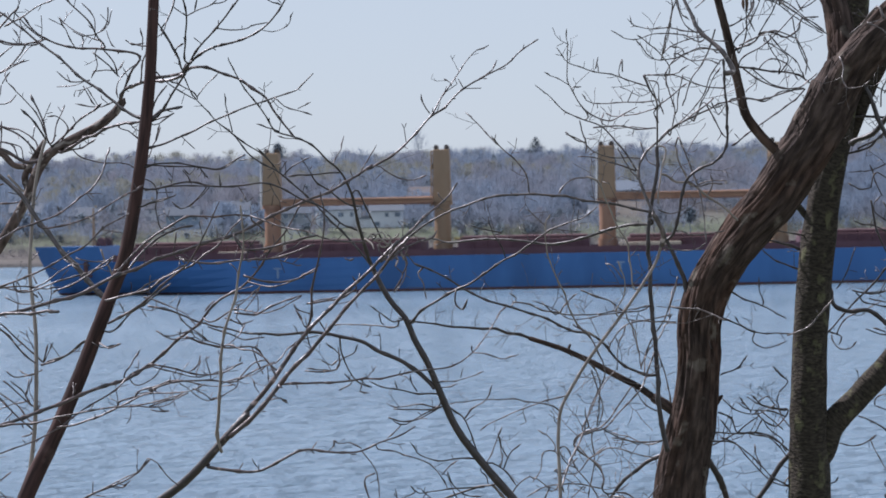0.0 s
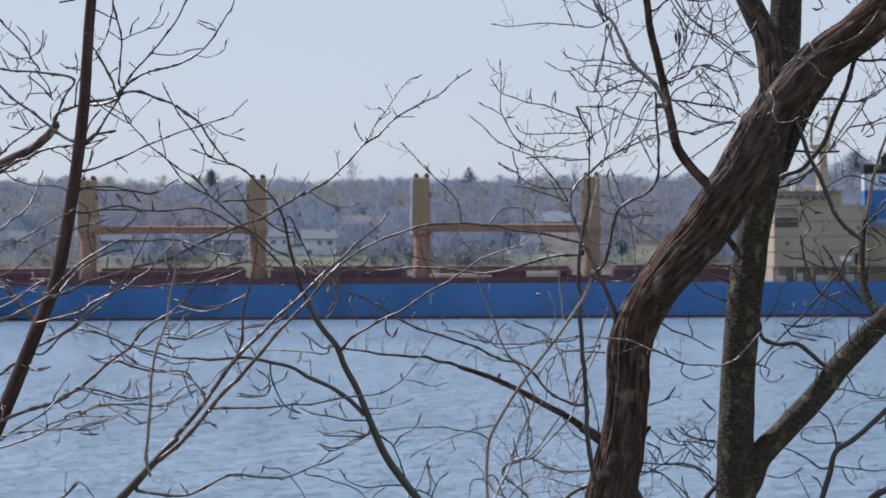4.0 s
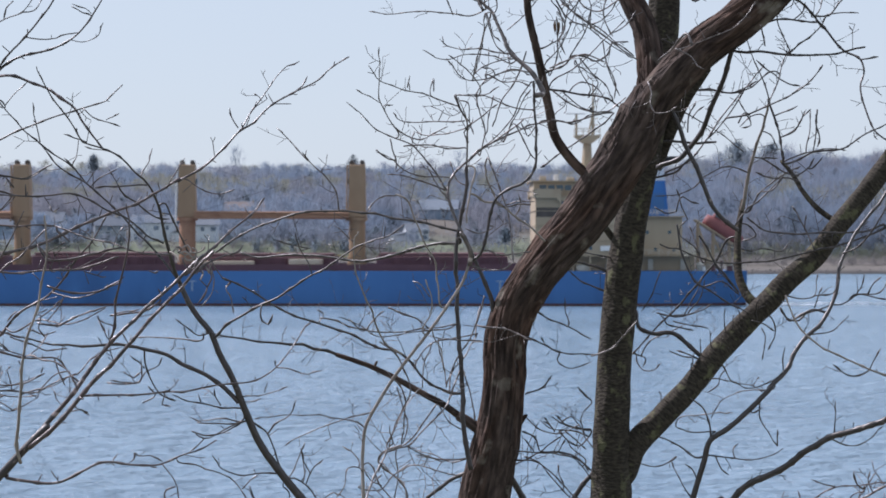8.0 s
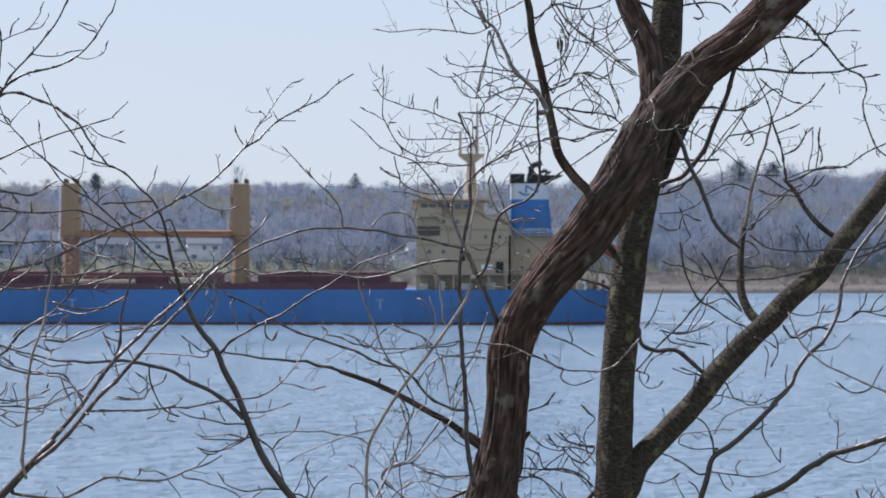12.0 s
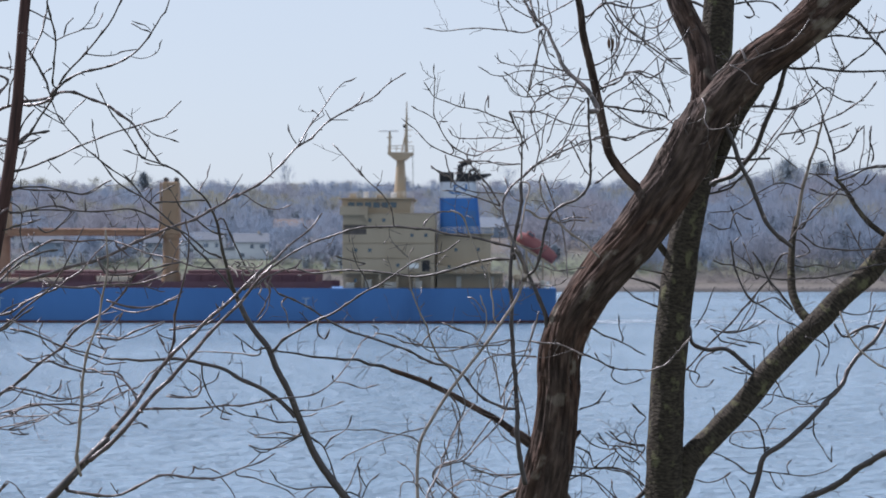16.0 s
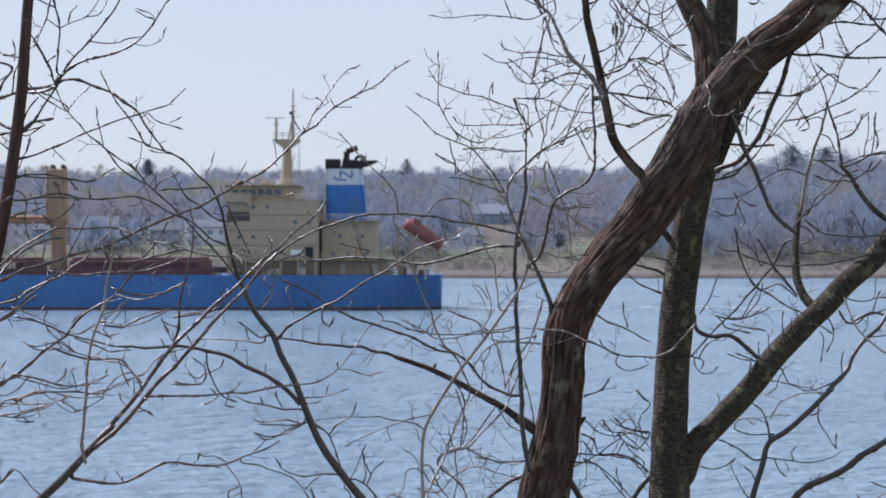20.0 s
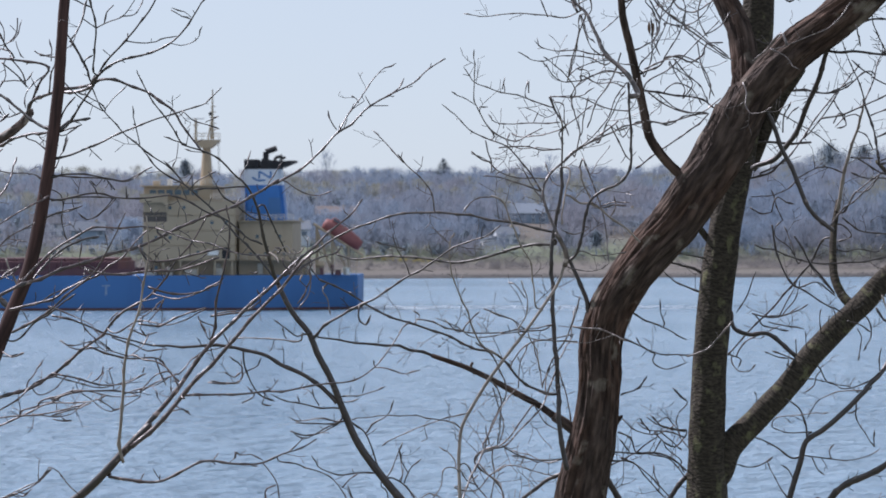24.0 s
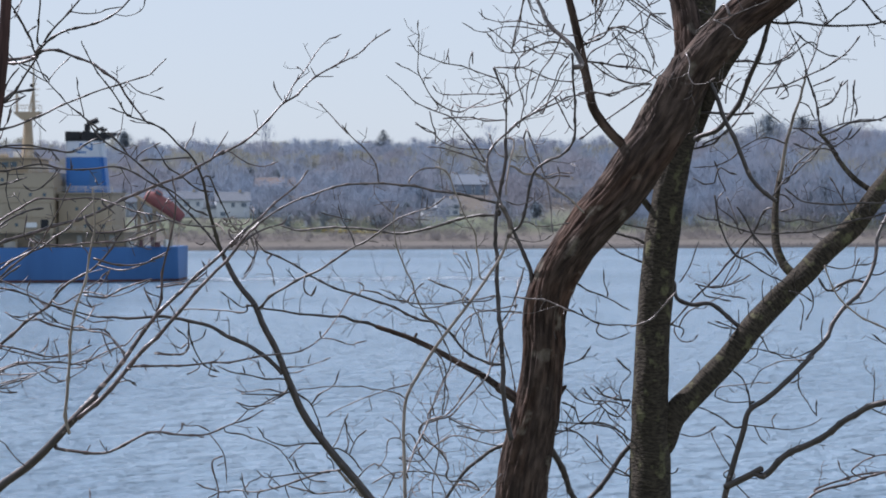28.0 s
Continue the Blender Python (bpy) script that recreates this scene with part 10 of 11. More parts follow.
limb(r, "twig", 0.0056, 0.0029, [(0.721, 0.001, 4.005), (0.720, 0.014, 3.984), (0.857, 0.090, 4.024), (0.990, 0.161, 4.040), (1.100, 0.227, 4.103), (1.210, 0.290, 4.154), (1.316, 0.354, 4.217)])
limb(r, "twig", 0.0037, 0.0019, [(0.725, 0.014, 3.984), (0.803, 0.050, 4.014), (0.932, 0.107, 4.039), (1.011, 0.141, 4.035)])
limb(r, "twig", 0.0028, 0.0019, [(0.824, 0.060, 4.018), (0.824, 0.063, 4.026), (0.850, 0.112, 4.136), (0.858, 0.144, 4.209)])
limb(r, "twig", 0.0028, 0.0019, [(0.862, 0.090, 4.027), (0.875, 0.077, 4.134), (0.867, 0.071, 4.186)])
limb(r, "limb", 0.0132, 0.0083, [(0.987, 0.182, 3.722), (0.903, 0.224, 3.788), (0.838, 0.267, 3.874), (0.806, 0.293, 3.936), (0.762, 0.321, 3.994)])
limb(r, "twig", 0.0038, 0.0029, [(0.827, 0.276, 3.895), (0.838, 0.274, 3.896), (0.787, 0.266, 3.921), (0.712, 0.256, 3.920), (0.638, 0.245, 3.944)])
limb(r, "twig", 0.0048, 0.0029, [(0.589, 0.325, 3.783), (0.600, 0.324, 3.775), (0.673, 0.318, 3.860), (0.758, 0.312, 3.922), (0.843, 0.307, 3.971)])
limb(r, "twig", 0.0038, 0.0019, [(0.673, 0.318, 3.860), (0.718, 0.292, 3.872), (0.761, 0.254, 3.925)])
limb(r, "twig", 0.0038, 0.0028, [(0.611, 0.228, 3.939), (0.505, 0.166, 3.967), (0.426, 0.118, 3.936), (0.387, 0.093, 3.916)])
limb(r, "branch", 0.0037, 0.0066, [(0.197, 0, 3.635), (0.318, 0.019, 3.599), (0.440, 0.038, 3.562), (0.611, 0.064, 3.561), (0.758, 0.086, 3.579), (0.931, 0.113, 3.618), (1.080, 0.136, 3.665), (1.275, 0.167, 3.744), (1.405, 0.187, 3.784)])
limb(r, "branch", 0.0047, 0.0037, [(1.177, 0.152, 3.705), (1.179, 0.148, 3.713), (1.075, 0.108, 3.689), (0.920, 0.049, 3.683), (0.742, -0.020, 3.679), (0.616, -0.069, 3.699), (0.552, -0.101, 3.746)])
limb(r, "twig", 0.0038, 0.0029, [(0.870, 0.104, 3.611), (0.843, 0.160, 3.695), (0.820, 0.196, 3.749), (0.794, 0.231, 3.798)])
limb(r, "twig", 0.0028, 0.0019, [(0.838, 0.160, 3.695), (0.844, 0.165, 3.761)])
limb(r, "branch", 0.0131, 0.0112, [(0.423, 0.096, 3.131), (0.395, 0.099, 3.151), (0.329, 0.108, 3.206), (0.257, 0.117, 3.254), (0.186, 0.124, 3.247), (0.133, 0.130, 3.271), (0.110, 0.139, 3.350)])
limb(r, "branch", 0.0057, 0.0039, [(0.567, 0.273, 3.660), (0.550, 0.282, 3.664), (0.470, 0.361, 3.541), (0.392, 0.428, 3.441), (0.301, 0.504, 3.327), (0.228, 0.561, 3.245), (0.144, 0.629, 3.141)])
limb(r, "twig", 0.0049, 0.0020, [(0.144, 0.629, 3.146), (0.200, 0.613, 3.122), (0.187, 0.602, 3.084)])
limb(r, "twig", 0.0030, 0.0020, [(0.163, 0.623, 3.138), (0.158, 0.613, 3.122), (0.184, 0.579, 3.078), (0.231, 0.547, 3.075), (0.258, 0.521, 3.106)])
limb(r, "twig", 0.0039, 0.0020, [(0.182, 0.618, 3.130), (0.188, 0.610, 3.152), (0.211, 0.591, 3.198), (0.307, 0.551, 3.250), (0.367, 0.527, 3.276)])
limb(r, "twig", 0.0039, 0.0019, [(0.277, 0.523, 3.300), (0.258, 0.521, 3.319), (0.303, 0.519, 3.314), (0.390, 0.514, 3.327), (0.452, 0.510, 3.364)])
limb(r, "twig", 0.0029, 0.0019, [(0.378, 0.515, 3.326), (0.435, 0.471, 3.403), (0.443, 0.438, 3.478)])
limb(r, "twig", 0.0039, 0.0029, [(0.405, 0.417, 3.458), (0.415, 0.413, 3.449), (0.510, 0.384, 3.466), (0.585, 0.357, 3.410)])
limb(r, "twig", 0.0029, 0.0019, [(0.573, 0.361, 3.420), (0.581, 0.364, 3.417), (0.535, 0.388, 3.479), (0.477, 0.418, 3.552)])
limb(r, "branch", 0.0080, 0.0060, [(0.138, -0.021, 4.049), (0.122, -0.023, 4.052), (0.216, -0.039, 4.068), (0.309, -0.055, 4.060), (0.425, -0.075, 4.062)])
limb(r, "branch", 0.0065, 0.0046, [(0.111, -0.017, 3.920), (0.188, -0.033, 3.914), (0.262, -0.050, 3.937), (0.319, -0.068, 3.996)])
limb(r, "twig", 0.0038, 0.0019, [(0.387, 0.093, 3.916), (0.374, 0.083, 3.892), (0.298, 0.054, 3.848), (0.179, 0.013, 3.838)])
limb(r, "twig", 0.0028, 0.0019, [(0.399, 0.032, 3.574), (0.391, 0.033, 3.556), (0.344, 0.036, 3.628), (0.292, 0.039, 3.676), (0.296, 0.041, 3.712), (0.316, 0.042, 3.736)])
limb(r, "twig", 0.0028, 0.0019, [(0.372, 0.035, 3.592), (0.350, 0.086, 3.664), (0.335, 0.120, 3.712)])
limb(r, "twig", 0.0028, 0.0019, [(0.321, 0.042, 3.736), (0.293, 0.014, 3.795), (0.265, -0.020, 3.866)])
limb(r, "twig", 0.0038, 0.0029, [(0.575, 0.299, 3.721), (0.598, 0.308, 3.725), (0.652, 0.344, 3.664), (0.595, 0.372, 3.647)])
limb(r, "twig", 0.0029, 0.0019, [(0.563, 0.255, 3.619), (0.605, 0.270, 3.608), (0.669, 0.293, 3.615), (0.773, 0.328, 3.607), (0.800, 0.342, 3.639)])
limb(r, "branch", 0.0065, 0.0028, [(0.038, 0.001, 3.445), (-0.036, 0.011, 3.437), (-0.088, 0.019, 3.456), (-0.147, 0.028, 3.485), (-0.187, 0.036, 3.528)])
limb(r, "branch", 0.0110, 0.0050, [(0.041, 0, 3.485), (-0.018, 0.003, 3.509), (-0.089, 0.008, 3.545), (-0.160, 0.012, 3.561)])
limb(r, "limb", 0.0150, 0.0140, [(0.063, -0.007, 3.644), (0.010, -0.005, 3.652), (-0.023, -0.004, 3.688), (-0.052, -0.003, 3.724)])
limb(r, "twig", 0.0028, 0.0018, [(-0.030, 0.004, 3.515), (-0.009, -0.027, 3.569), (-0.108, -0.081, 3.600), (-0.219, -0.138, 3.605)])
limb(r, "branch", 0.0130, 0.0141, [(-0.002, 0.025, 2.716), (-0.035, 0.028, 2.708), (-0.087, 0.035, 2.659), (-0.129, 0.041, 2.603), (-0.181, 0.050, 2.526), (-0.264, 0.062, 2.417), (-0.347, 0.077, 2.283)])
limb(r, "twig", 0.0038, 0.0019, [(0.439, 0.098, 3.151), (0.476, 0.126, 3.121), (0.532, 0.183, 3.045), (0.638, 0.247, 3.017), (0.679, 0.276, 2.991)])
limb(r, "twig", 0.0028, 0.0019, [(0.494, 0.145, 3.096), (0.479, 0.151, 3.084), (0.458, 0.171, 3.022), (0.423, 0.184, 2.997)])
limb(r, "branch", 0.0046, 0.0037, [(0.216, -0.030, 4.706), (0.249, -0.031, 4.707), (0.320, -0.035, 4.721), (0.403, -0.038, 4.722), (0.455, -0.041, 4.705), (0.478, -0.042, 4.681)])
limb(r, "twig", 0.0046, 0.0037, [(0.317, 0, 4.815), (0.326, -0.006, 4.742), (0.359, -0.010, 4.694), (0.366, -0.012, 4.670), (0.346, -0.014, 4.656), (0.325, -0.016, 4.665)])
limb(r, "branch", 0.0080, 0.0061, [(0.216, -0.030, 4.706), (0.180, -0.010, 4.699), (0.151, 0.006, 4.710), (0.090, 0.041, 4.743), (0.046, 0.082, 4.814), (0.023, 0.100, 4.845)])
limb(r, "twig", 0.0028, 0.0018, [(0.165, -0.002, 4.705), (0.168, -0.009, 4.714), (0.212, -0.043, 4.691), (0.256, -0.076, 4.702)])
limb(r, "twig", 0.0037, 0.0018, [(-0.100, 0, 2.823), (-0.210, -0.045, 2.856), (-0.271, -0.069, 2.866), (-0.307, -0.087, 2.895)])
limb(r, "twig", 0.0028, 0.0019, [(-0.210, -0.045, 2.856), (-0.172, -0.014, 2.818), (-0.109, 0.033, 2.766)])
limb(r, "twig", 0.0037, 0.0028, [(-0.155, 0.045, 2.565), (-0.084, 0.062, 2.524), (-0.155, 0.077, 2.546), (-0.225, 0.098, 2.617), (-0.319, 0.126, 2.711), (-0.367, 0.136, 2.727)])
limb(r, "twig", 0.0028, 0.0019, [(-0.202, 0.091, 2.593), (-0.201, 0.096, 2.605), (-0.219, 0.119, 2.651), (-0.222, 0.140, 2.697)])
limb(r, "twig", 0.0028, 0.0019, [(-0.094, 0.036, 2.650), (-0.098, 0.036, 2.658), (-0.157, 0.040, 2.725), (-0.228, 0.043, 2.749), (-0.300, 0.047, 2.749)])
limb(r, "twig", 0.0028, 0.0018, [(-0.127, 0.038, 2.691), (-0.110, 0.024, 2.707), (-0.174, -0.028, 2.771), (-0.200, -0.061, 2.822)])
limb(r, "twig", 0.0028, 0.0019, [(-0.118, -0.007, 2.829), (-0.124, -0.007, 2.841), (-0.135, -0.004, 2.900), (-0.123, -0.002, 2.929)])
limb(r, "twig", 0.0028, 0.0018, [(-0.259, -0.065, 2.863), (-0.282, -0.058, 2.893), (-0.293, -0.054, 2.910)])
limb(r, "twig", 0.0028, 0.0018, [(-0.123, -0.002, 2.929), (-0.090, -0.033, 2.973), (-0.127, -0.057, 2.999), (-0.152, -0.081, 3.036)])
limb(r, "pale", 0.0037, 0.0028, [(-0.108, 0.056, 2.537), (-0.090, 0.055, 2.560), (-0.049, 0.054, 2.500), (0.010, 0.052, 2.452), (0.070, 0.050, 2.404)])
limb(r, "twig", 0.0028, 0.0019, [(-0.004, 0.029, 2.462), (-0.061, 0.067, 2.434), (-0.106, 0.101, 2.399)])
limb(r, "twig", 0.0028, 0.0019, [(0.073, 0, 2.541), (0.100, -0.017, 2.547), (0.110, -0.033, 2.573)])
limb(r, "twig", 0.0039, 0.0029, [(0.277, 0.523, 3.300), (0.279, 0.525, 3.289), (0.356, 0.543, 3.263), (0.408, 0.554, 3.250)])
limb(r, "twig", 0.0038, 0.0028, [(0.395, 0.099, 3.151), (0.388, 0.103, 3.146), (0.331, 0.130, 3.164), (0.286, 0.151, 3.180)])
limb(r, "twig", 0.0038, 0.0028, [(0.645, 0.129, 3.358), (0.697, 0.152, 3.313), (0.713, 0.178, 3.240), (0.685, 0.201, 3.178)])
limb(r, "twig", 0.0037, 0.0028, [(-0.100, 0, 2.823), (-0.091, -0.017, 2.847), (-0.141, -0.049, 2.857), (-0.216, -0.101, 2.892), (-0.241, -0.126, 2.922)])
limb(r, "branch", 0.0050, 0.0033, [(0.27, 0, 3.718), (0.285, 0, 3.613), (0.319, 0, 3.529), (0.347, 0, 3.482), (0.453, 0, 3.411), (0.566, 0, 3.347)])
limb(r, "branch", 0.0050, 0.0039, [(0.363, 0, 3.67), (0.416, 0, 3.578), (0.488, 0, 3.482), (0.532, 0, 3.432)])
limb(r, "branch", 0.0042, 0.0028, [(0.186, 0, 3.345), (0.262, 0, 3.326), (0.346, 0, 3.346), (0.42, 0, 3.382)])
limb(r, "twig", 0.0029, 0.0021, [(0.202, 0, 3.522), (0.166, 0, 3.421), (0.119, 0, 3.35)])
limb(r, "twig", 0.0029, 0.0021, [(0.255, 0, 3.31), (0.322, 0, 3.298), (0.403, 0, 3.279)])
limb(r, "twig", 0.0029, 0.0019, [(0.298, 0, 3.331), (0.322, 0, 3.374), (0.343, 0, 3.41), (0.367, 0, 3.458), (0.378, 0, 3.499)])
limb(r, "twig", 0.0029, 0.0019, [(0.239, 0, 3.183), (0.287, 0, 3.169), (0.337, 0, 3.155)])
limb(r, "twig", 0.0026, 0.0017, [(0.628, 0, 3.28), (0.645, 0, 3.251), (0.643, 0, 3.204), (0.631, 0, 3.144)])
limb(r, "twig", 0.0036, 0.0025, [(0.585, 0, 3.313), (0.633, 0, 3.299), (0.685, 0, 3.266)])
limb(r, "branch", 0.0047, 0.0028, [(0.709, 0, 3.366), (0.735, 0, 3.323), (0.786, 0, 3.312), (0.814, 0, 3.338), (0.86, 0, 3.353), (0.922, 0, 3.377)])
limb(r, "twig", 0.0029, 0.0021, [(0.852, 0, 3.365), (0.871, 0, 3.412), (0.885, 0, 3.453)])
limb(r, "twig", 0.0026, 0.0014, [(0.492, 0.09, 3.238), (0.482, 0.07, 3.296), (0.48, 0.05, 3.345), (0.48, 0.03, 3.365)])
limb(r, "twig", 0.0026, 0.0014, [(0.442, 0.09, 3.141), (0.425, 0.07, 3.2), (0.419, 0.05, 3.25), (0.412, 0.03, 3.271)])
limb(r, "twig", 0.0026, 0.0014, [(0.469, 0.09, 3.112), (0.463, 0.07, 3.171), (0.464, 0.05, 3.218), (0.468, 0.03, 3.235)])
limb(r, "twig", 0.0026, 0.0014, [(0.396, 0.09, 3.117), (0.381, 0.07, 3.176), (0.378, 0.05, 3.22), (0.373, 0.03, 3.235)])
limb(r, "twig", 0.0026, 0.0014, [(0.524, 0.09, 3.223), (0.516, 0.07, 3.282), (0.515, 0.05, 3.323), (0.517, 0.03, 3.336)])
limb(r, "twig", 0.0026, 0.0014, [(0.56, 0.09, 3.248), (0.542, 0.07, 3.306), (0.537, 0.05, 3.35), (0.529, 0.03, 3.365)])
limb(r, "twig", 0.0026, 0.0014, [(0.358, 0.09, 3.064), (0.35, 0.07, 3.123), (0.35, 0.05, 3.167), (0.352, 0.03, 3.182)])
limb(r, "twig", 0.0026, 0.0014, [(0.627, 0.09, 3.291), (0.621, 0.07, 3.35), (0.622, 0.05, 3.391), (0.626, 0.03, 3.403)])
limb(r, "twig", 0.0026, 0.0014, [(0.231, 0.09, 2.895), (0.212, 0.07, 2.954), (0.206, 0.05, 2.998), (0.196, 0.03, 3.014)])
limb(r, "twig", 0.0026, 0.0014, [(0.344, 0.09, 3.02), (0.336, 0.07, 3.079), (0.336, 0.05, 3.121), (0.338, 0.03, 3.134)])
limb(r, "limb", 0.0310, 0.0238, [(0.179, 0.03, 3.957), (0.241, -0.013, 4.114), (0.297, -0.057, 4.24), (0.381, -0.1, 4.371)])
limb(r, "branch", 0.0050, 0.0036, [(0.342, 0, 4.282), (0.426, 0, 4.285), (0.514, 0, 4.273), (0.562, 0, 4.292), (0.605, 0, 4.321)])
limb(r, "branch", 0.0050, 0.0033, [(0.219, 0, 3.933), (0.323, 0.033, 3.984), (0.399, 0.067, 4.07), (0.463, 0.1, 4.163), (0.54, 0.133, 4.254), (0.605, 0.167, 4.322), (0.668, 0.2, 4.407)])
limb(r, "branch", 0.0047, 0.0030, [(0.653, 0, 4.247), (0.694, 0, 4.128), (0.716, 0, 3.997)])
limb(r, "twig", 0.0029, 0.0019, [(0.333, 0, 4.162), (0.357, 0, 4.196), (0.385, 0, 4.215)])
limb(r, "twig", 0.0036, 0.0025, [(0.529, 0, 4.144), (0.557, 0, 4.187), (0.586, 0, 4.135), (0.543, 0, 4.125)])
limb(r, "branch", 0.0042, 0.0028, [(0.716, 0, 4.088), (0.773, 0, 4.117), (0.806, 0, 4.177), (0.835, 0, 4.203)])
limb(r, "twig", 0.0042, 0.0028, [(0.863, 0, 4.203), (0.859, 0, 4.141), (0.874, 0, 4.081), (0.864, 0, 4.045)])
limb(r, "branch", 0.0047, 0.0033, [(0.63, 0, 3.997), (0.671, 0, 3.973), (0.726, 0, 3.937), (0.786, 0, 3.921)])
limb(r, "branch", 0.0042, 0.0028, [(0.507, 0, 3.7), (0.564, 0, 3.776), (0.631, 0, 3.834), (0.69, 0, 3.887), (0.721, 0, 3.925)])
limb(r, "branch", 0.0042, 0.0025, [(-0.097, 0, 2.848), (-0.166, 0, 2.857), (-0.221, 0, 2.88), (-0.259, 0, 2.909)])
limb(r, "twig", 0.0029, 0.0019, [(-0.142, 0, 2.871), (-0.178, 0, 2.907), (-0.211, 0, 2.89), (-0.245, 0, 2.919)])
limb(r, "branch", 0.0039, 0.0025, [(-0.101, 0, 2.824), (-0.142, 0, 2.785), (-0.202, 0, 2.818), (-0.226, 0, 2.847)])
limb(r, "branch", 0.0042, 0.0028, [(-0.11, 0, 2.7), (-0.153, 0, 2.738), (-0.211, 0, 2.756), (-0.259, 0, 2.756)])
limb(r, "twig", 0.0036, 0.0028, [(-0.095, 0, 2.979), (-0.131, 0, 3.014), (-0.15, 0, 3.033)])
twiglets(r)

r2 = tree_r2((0.885, 9.700, 9.075))
limb(r2, "trunk", 0.0270, 0.0127, [(0, 0, 0), (0.056, 0, 1.515), (0.244, 0.023, 2.168), (0.297, 0.004, 2.378), (0.317, -0.004, 2.455), (0.349, -0.015, 2.565), (0.370, -0.021, 2.642), (0.434, -0.026, 2.686), (0.521, -0.030, 2.762), (0.608, -0.029, 2.849)])
limb(r2, "branch", 0.0187, 0.0165, [(0.282, 0.007, 2.344), (0.335, -0.036, 2.375), (0.407, -0.097, 2.425)])
limb(r2, "branch", 0.0166, 0.0139, [(0.384, -0.077, 2.409), (0.395, -0.083, 2.400), (0.519, -0.154, 2.497), (0.618, -0.205, 2.544), (0.715, -0.266, 2.634), (0.792, -0.308, 2.679), (0.908, -0.367, 2.714), (0.983, -0.409, 2.759), (1.056, -0.460, 2.834), (1.128, -0.513, 2.920)])
limb(r2, "twig", 0.0033, 0.0017, [(0.796, -0.308, 2.679), (0.802, -0.291, 2.741), (0.810, -0.270, 2.814)])
limb(r2, "twig", 0.0033, 0.0017, [(0.783, -0.301, 2.674), (0.865, -0.254, 2.642), (0.961, -0.201, 2.669), (1.011, -0.165, 2.709)])
limb(r2, "twig", 0.0024, 0.0016, [(0.995, -0.418, 2.771), (1.002, -0.422, 2.774), (1.004, -0.442, 2.813), (1.006, -0.455, 2.839)])
limb(r2, "branch", 0.0119, 0.0066, [(0.608, -0.029, 2.849), (0.601, -0.026, 2.845), (0.653, 0.001, 2.895), (0.751, 0.062, 3.034), (0.848, 0.110, 3.130), (0.881, 0.136, 3.196), (0.898, 0.176, 3.306), (0.945, 0.211, 3.394), (1.033, 0.260, 3.505), (1.083, 0.286, 3.561), (1.205, 0.350, 3.708)])
limb(r2, "branch", 0.0043, 0.0026, [(0.929, 0.200, 3.364), (0.920, 0.196, 3.361), (0.971, 0.172, 3.383), (1.011, 0.147, 3.427), (1.068, 0.099, 3.525), (1.141, 0.043, 3.633)])
limb(r2, "branch", 0.0051, 0.0025, [(0.374, -0.021, 2.642), (0.370, -0.017, 2.718), (0.327, -0.013, 2.783), (0.295, -0.010, 2.804)])
limb(r2, "branch", 0.0051, 0.0026, [(0.353, -0.016, 2.582), (0.328, -0.006, 2.575), (0.266, 0.025, 2.616), (0.183, 0.062, 2.650)])
limb(r2, "twig", 0.0034, 0.0017, [(0.373, -0.020, 2.667), (0.380, -0.025, 2.670), (0.299, -0.067, 2.678), (0.229, -0.106, 2.702)])
limb(r2, "twig", 0.0034, 0.0017, [(0.353, -0.016, 2.587), (0.457, -0.020, 2.570), (0.544, -0.022, 2.565), (0.630, -0.026, 2.598), (0.652, -0.026, 2.614)])
limb(r2, "twig", 0.0025, 0.0017, [(0.468, -0.020, 2.572), (0.460, 0.001, 2.607), (0.484, 0.017, 2.628)])
limb(r2, "twig", 0.0034, 0.0017, [(0.392, -0.017, 2.580), (0.412, -0.028, 2.533), (0.440, -0.036, 2.512)])
limb(r2, "twig", 0.0034, 0.0017, [(0.560, -0.029, 2.801), (0.569, 0.002, 2.727), (0.607, 0.034, 2.659), (0.643, 0.058, 2.613)])
limb(r2, "twig", 0.0026, 0.0017, [(0.643, 0.058, 2.613), (0.643, 0.054, 2.679)])
limb(r2, "twig", 0.0025, 0.0017, [(0.618, -0.017, 2.862), (0.622, -0.011, 2.852), (0.553, 0.040, 2.834), (0.493, 0.083, 2.820), (0.433, 0.131, 2.784), (0.400, 0.180, 2.714)])
limb(r2, "twig", 0.0026, 0.0017, [(0.653, 0.001, 2.895), (0.656, -0.001, 2.902), (0.611, -0.009, 2.870), (0.522, -0.022, 2.844), (0.455, -0.032, 2.871), (0.366, -0.045, 2.883)])
limb(r2, "twig", 0.0034, 0.0017, [(0.297, 0.004, 2.378), (0.308, 0.009, 2.377), (0.270, 0.060, 2.470), (0.232, 0.106, 2.554)])
limb(r2, "twig", 0.0025, 0.0017, [(0.229, -0.106, 2.702), (0.228, -0.117, 2.721), (0.307, -0.174, 2.750), (0.424, -0.256, 2.767)])
limb(r2, "twig", 0.0026, 0.0017, [(0.232, 0.106, 2.554), (0.253, 0.099, 2.572), (0.185, 0.081, 2.530), (0.106, 0.063, 2.547)])
limb(r2, "twig", 0.0026, 0.0017, [(0.669, 0.011, 2.918), (0.661, 0.006, 2.912), (0.652, -0.023, 2.968), (0.656, -0.040, 3.002)])
limb(r2, "twig", 0.0025, 0.0017, [(0.521, -0.030, 2.762), (0.531, -0.032, 2.751), (0.574, -0.039, 2.773)])
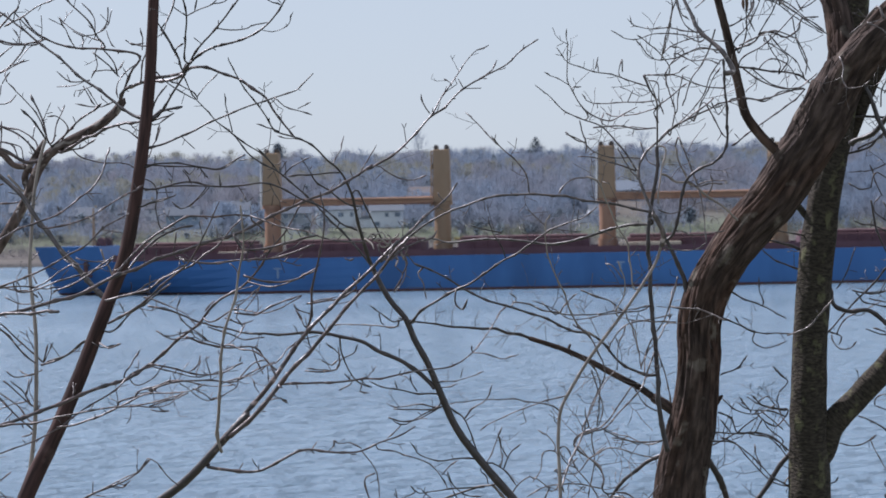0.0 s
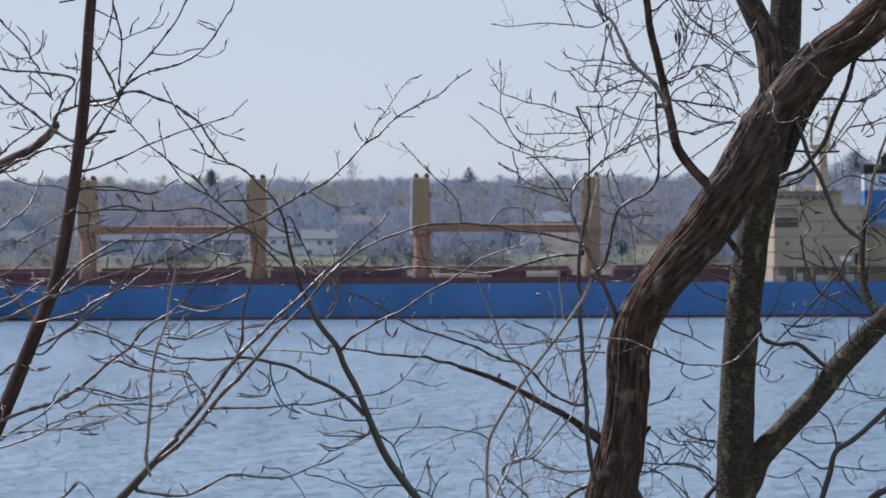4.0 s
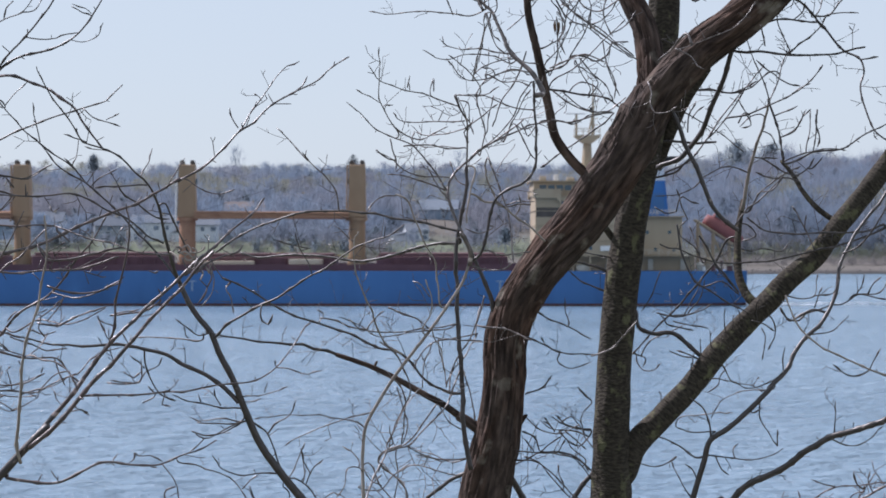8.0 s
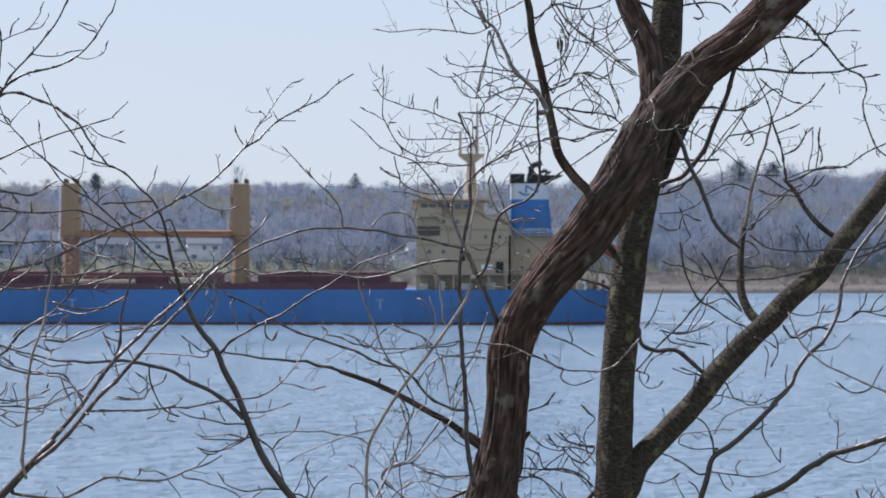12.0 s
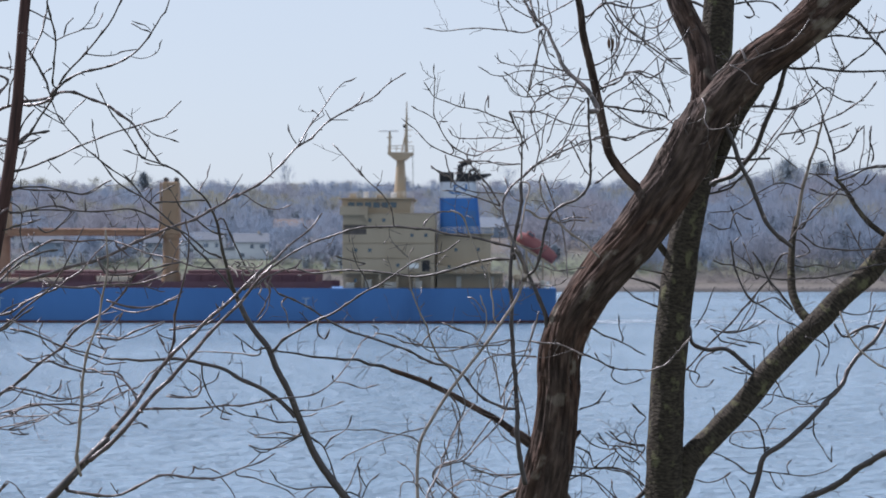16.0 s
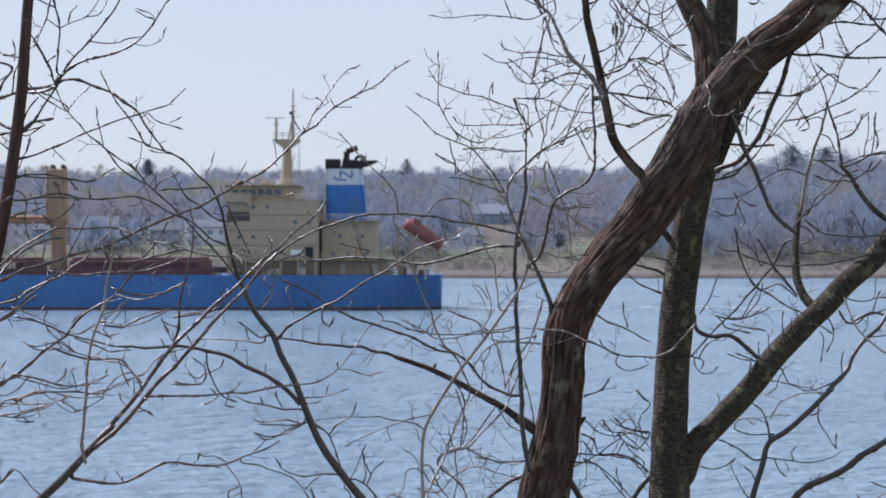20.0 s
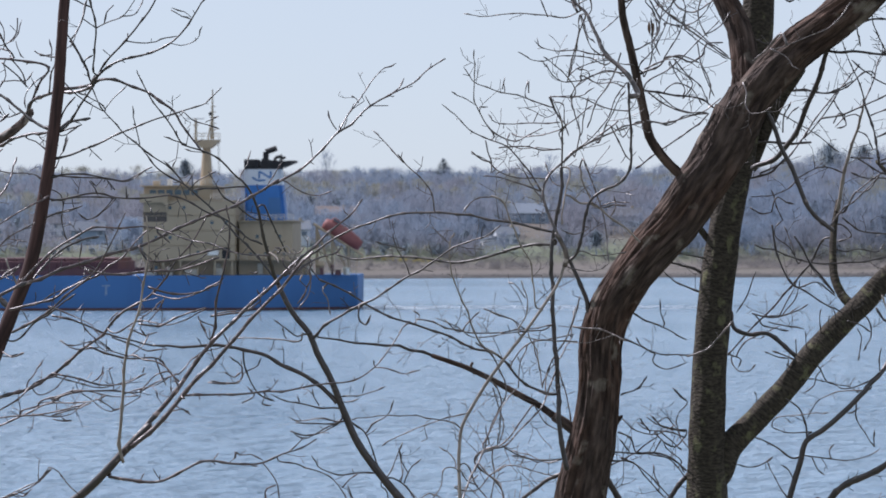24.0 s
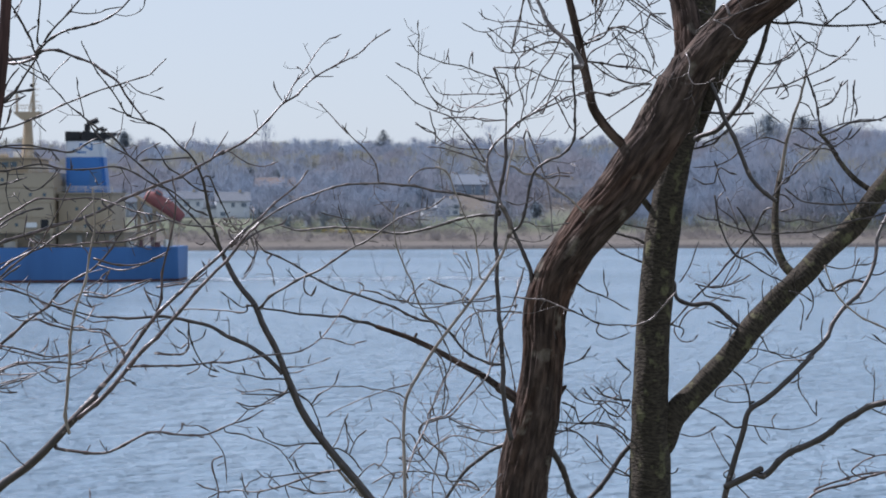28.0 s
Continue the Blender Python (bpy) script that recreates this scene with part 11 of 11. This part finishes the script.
limb(r2, "pale", 0.0048, 0.0032, [(1.092, -0.486, 2.877), (1.092, -0.488, 2.888), (1.024, -0.498, 2.903), (0.943, -0.510, 2.921), (0.837, -0.526, 2.964), (0.711, -0.546, 3.027), (0.626, -0.562, 3.100), (0.573, -0.580, 3.214)])
limb(r2, "twig", 0.0040, 0.0024, [(0.890, -0.518, 2.942), (0.879, -0.523, 2.936), (0.812, -0.548, 2.924), (0.768, -0.567, 2.945), (0.746, -0.577, 2.963)])
limb(r2, "twig", 0.0024, 0.0016, [(0.890, -0.519, 2.938), (0.910, -0.525, 2.984), (0.929, -0.530, 3.021)])
limb(r2, "branch", 0.0060, 0.0043, [(0.848, 0.110, 3.130), (0.785, 0.127, 3.141), (0.743, 0.140, 3.119), (0.700, 0.153, 3.097), (0.670, 0.169, 3.148)])
limb(r2, "branch", 0.0034, 0.0026, [(0.865, 0.123, 3.163), (0.884, 0.125, 3.158), (0.963, 0.135, 3.195), (1.053, 0.145, 3.205), (1.100, 0.155, 3.282), (1.119, 0.160, 3.326)])
limb(r2, "twig", 0.0034, 0.0026, [(0.936, 0.131, 3.183), (0.940, 0.129, 3.189), (1.042, 0.088, 3.185), (1.139, 0.048, 3.170)])
limb(r2, "twig", 0.0034, 0.0017, [(0.763, 0.070, 3.044), (0.868, 0.101, 3.065), (0.934, 0.126, 3.118)])
limb(r2, "twig", 0.0032, 0.0016, [(0.573, -0.580, 3.214), (0.637, -0.560, 3.202), (0.681, -0.546, 3.212), (0.700, -0.519, 3.294)])
limb(r2, "twig", 0.0024, 0.0016, [(0.681, -0.546, 3.212), (0.751, -0.555, 3.222), (0.771, -0.562, 3.273)])
limb(r2, "twig", 0.0026, 0.0017, [(0.958, 0.135, 3.195), (0.985, 0.132, 3.239), (0.995, 0.129, 3.283)])
limb(r2, "twig", 0.0026, 0.0017, [(1.008, 0.140, 3.201), (1.026, 0.119, 3.239), (1.055, 0.097, 3.272)])
limb(r2, "twig", 0.0034, 0.0026, [(0.296, 0.026, 2.408), (0.279, 0.037, 2.393), (0.326, 0.068, 2.345), (0.373, 0.098, 2.298), (0.422, 0.132, 2.238)])
limb(r2, "twig", 0.0026, 0.0017, [(0.328, -0.008, 2.491), (0.328, -0.009, 2.484), (0.305, -0.019, 2.529), (0.272, -0.028, 2.552)])
limb(r2, "twig", 0.0034, 0.0026, [(0.568, 0, 4.243), (0.583, 0.028, 4.202), (0.593, 0.053, 4.165)])
limb(r2, "twig", 0.0034, 0.0026, [(0.629, 0, 4.043), (0.687, -0.004, 4.014), (0.720, -0.006, 4.008)])
limb(r2, "twig", 0.0034, 0.0026, [(0.629, 0, 4.047), (0.589, -0.004, 4.073), (0.549, -0.008, 4.108)])
limb(r2, "twig", 0.0034, 0.0025, [(0.285, 0, 3.829), (0.288, -0.005, 3.894), (0.316, -0.010, 3.948)])
limb(r2, "twig", 0.0034, 0.0025, [(0.623, 0, 3.894), (0.674, -0.019, 3.915), (0.705, -0.031, 3.930)])
limb(r2, "twig", 0.0034, 0.0026, [(0.546, 0, 3.733), (0.593, 0.020, 3.732), (0.640, 0.040, 3.730)])
limb(r2, "twig", 0.0034, 0.0026, [(0.688, 0, 3.655), (0.721, -0.003, 3.672), (0.753, -0.005, 3.698), (0.774, -0.008, 3.731)])
limb(r2, "twig", 0.0034, 0.0025, [(0.747, -0.005, 3.694), (0.752, -0.010, 3.687), (0.781, -0.033, 3.708), (0.799, -0.054, 3.734)])
limb(r2, "twig", 0.0034, 0.0025, [(0.158, 0, 3.541), (0.196, -0.010, 3.519), (0.239, -0.020, 3.523)])
limb(r2, "twig", 0.0034, 0.0025, [(0.239, -0.020, 3.523), (0.265, -0.021, 3.584), (0.293, -0.022, 3.563), (0.326, -0.023, 3.554)])
twiglets(r2)

s = tree_s((1.187, 9.000, 9.260))
limb(s, "trunk", 0.0128, 0.0059, [(0, 0, 0), (0.031, 0, 1.718), (0.135, 0, 2.122), (0.212, -0.024, 2.215), (0.332, -0.029, 2.249)])
limb(s, "branch", 0.0055, 0.0039, [(0.332, -0.029, 2.249), (0.446, -0.070, 2.289), (0.521, -0.098, 2.322), (0.595, -0.128, 2.364), (0.669, -0.156, 2.396)])
limb(s, "branch", 0.0047, 0.0033, [(0.232, -0.025, 2.221), (0.223, -0.018, 2.219), (0.394, 0.093, 2.268), (0.532, 0.176, 2.267), (0.739, 0.297, 2.265)])
limb(s, "twig", 0.0031, 0.0023, [(0.389, -0.049, 2.267), (0.336, -0.068, 2.300), (0.364, -0.081, 2.331), (0.411, -0.098, 2.356), (0.496, -0.126, 2.359), (0.589, -0.157, 2.377)])
limb(s, "twig", 0.0031, 0.0016, [(0.411, -0.098, 2.356), (0.368, -0.118, 2.365), (0.320, -0.141, 2.387)])
limb(s, "twig", 0.0039, 0.0023, [(0.511, -0.131, 2.362), (0.514, -0.133, 2.351), (0.483, -0.140, 2.366), (0.468, -0.149, 2.413)])
limb(s, "twig", 0.0023, 0.0016, [(0.546, -0.108, 2.336), (0.539, -0.108, 2.349), (0.530, -0.107, 2.382), (0.536, -0.106, 2.412)])
limb(s, "twig", 0.0024, 0.0016, [(0.532, 0.176, 2.267), (0.576, 0.188, 2.323), (0.620, 0.201, 2.384)])
limb(s, "twig", 0.0023, 0.0016, [(0.595, -0.128, 2.364), (0.633, -0.141, 2.435), (0.611, -0.151, 2.495)])
limb(s, "twig", 0.0024, 0.0016, [(0.337, 0.056, 2.252), (0.348, 0.060, 2.256), (0.320, 0.074, 2.295), (0.311, 0.084, 2.325)])
limb(s, "twig", 0.0023, 0.0016, [(0.471, -0.080, 2.300), (0.463, -0.085, 2.301), (0.470, -0.102, 2.322), (0.512, -0.143, 2.346)])
twiglets(s)

# ---- what moves ----


def motions():
    for moving in (ship, wake):
        walk(moving, [(t, ship_pose(t)) for t in (0, 7, 14, 21, 28)])


motions()
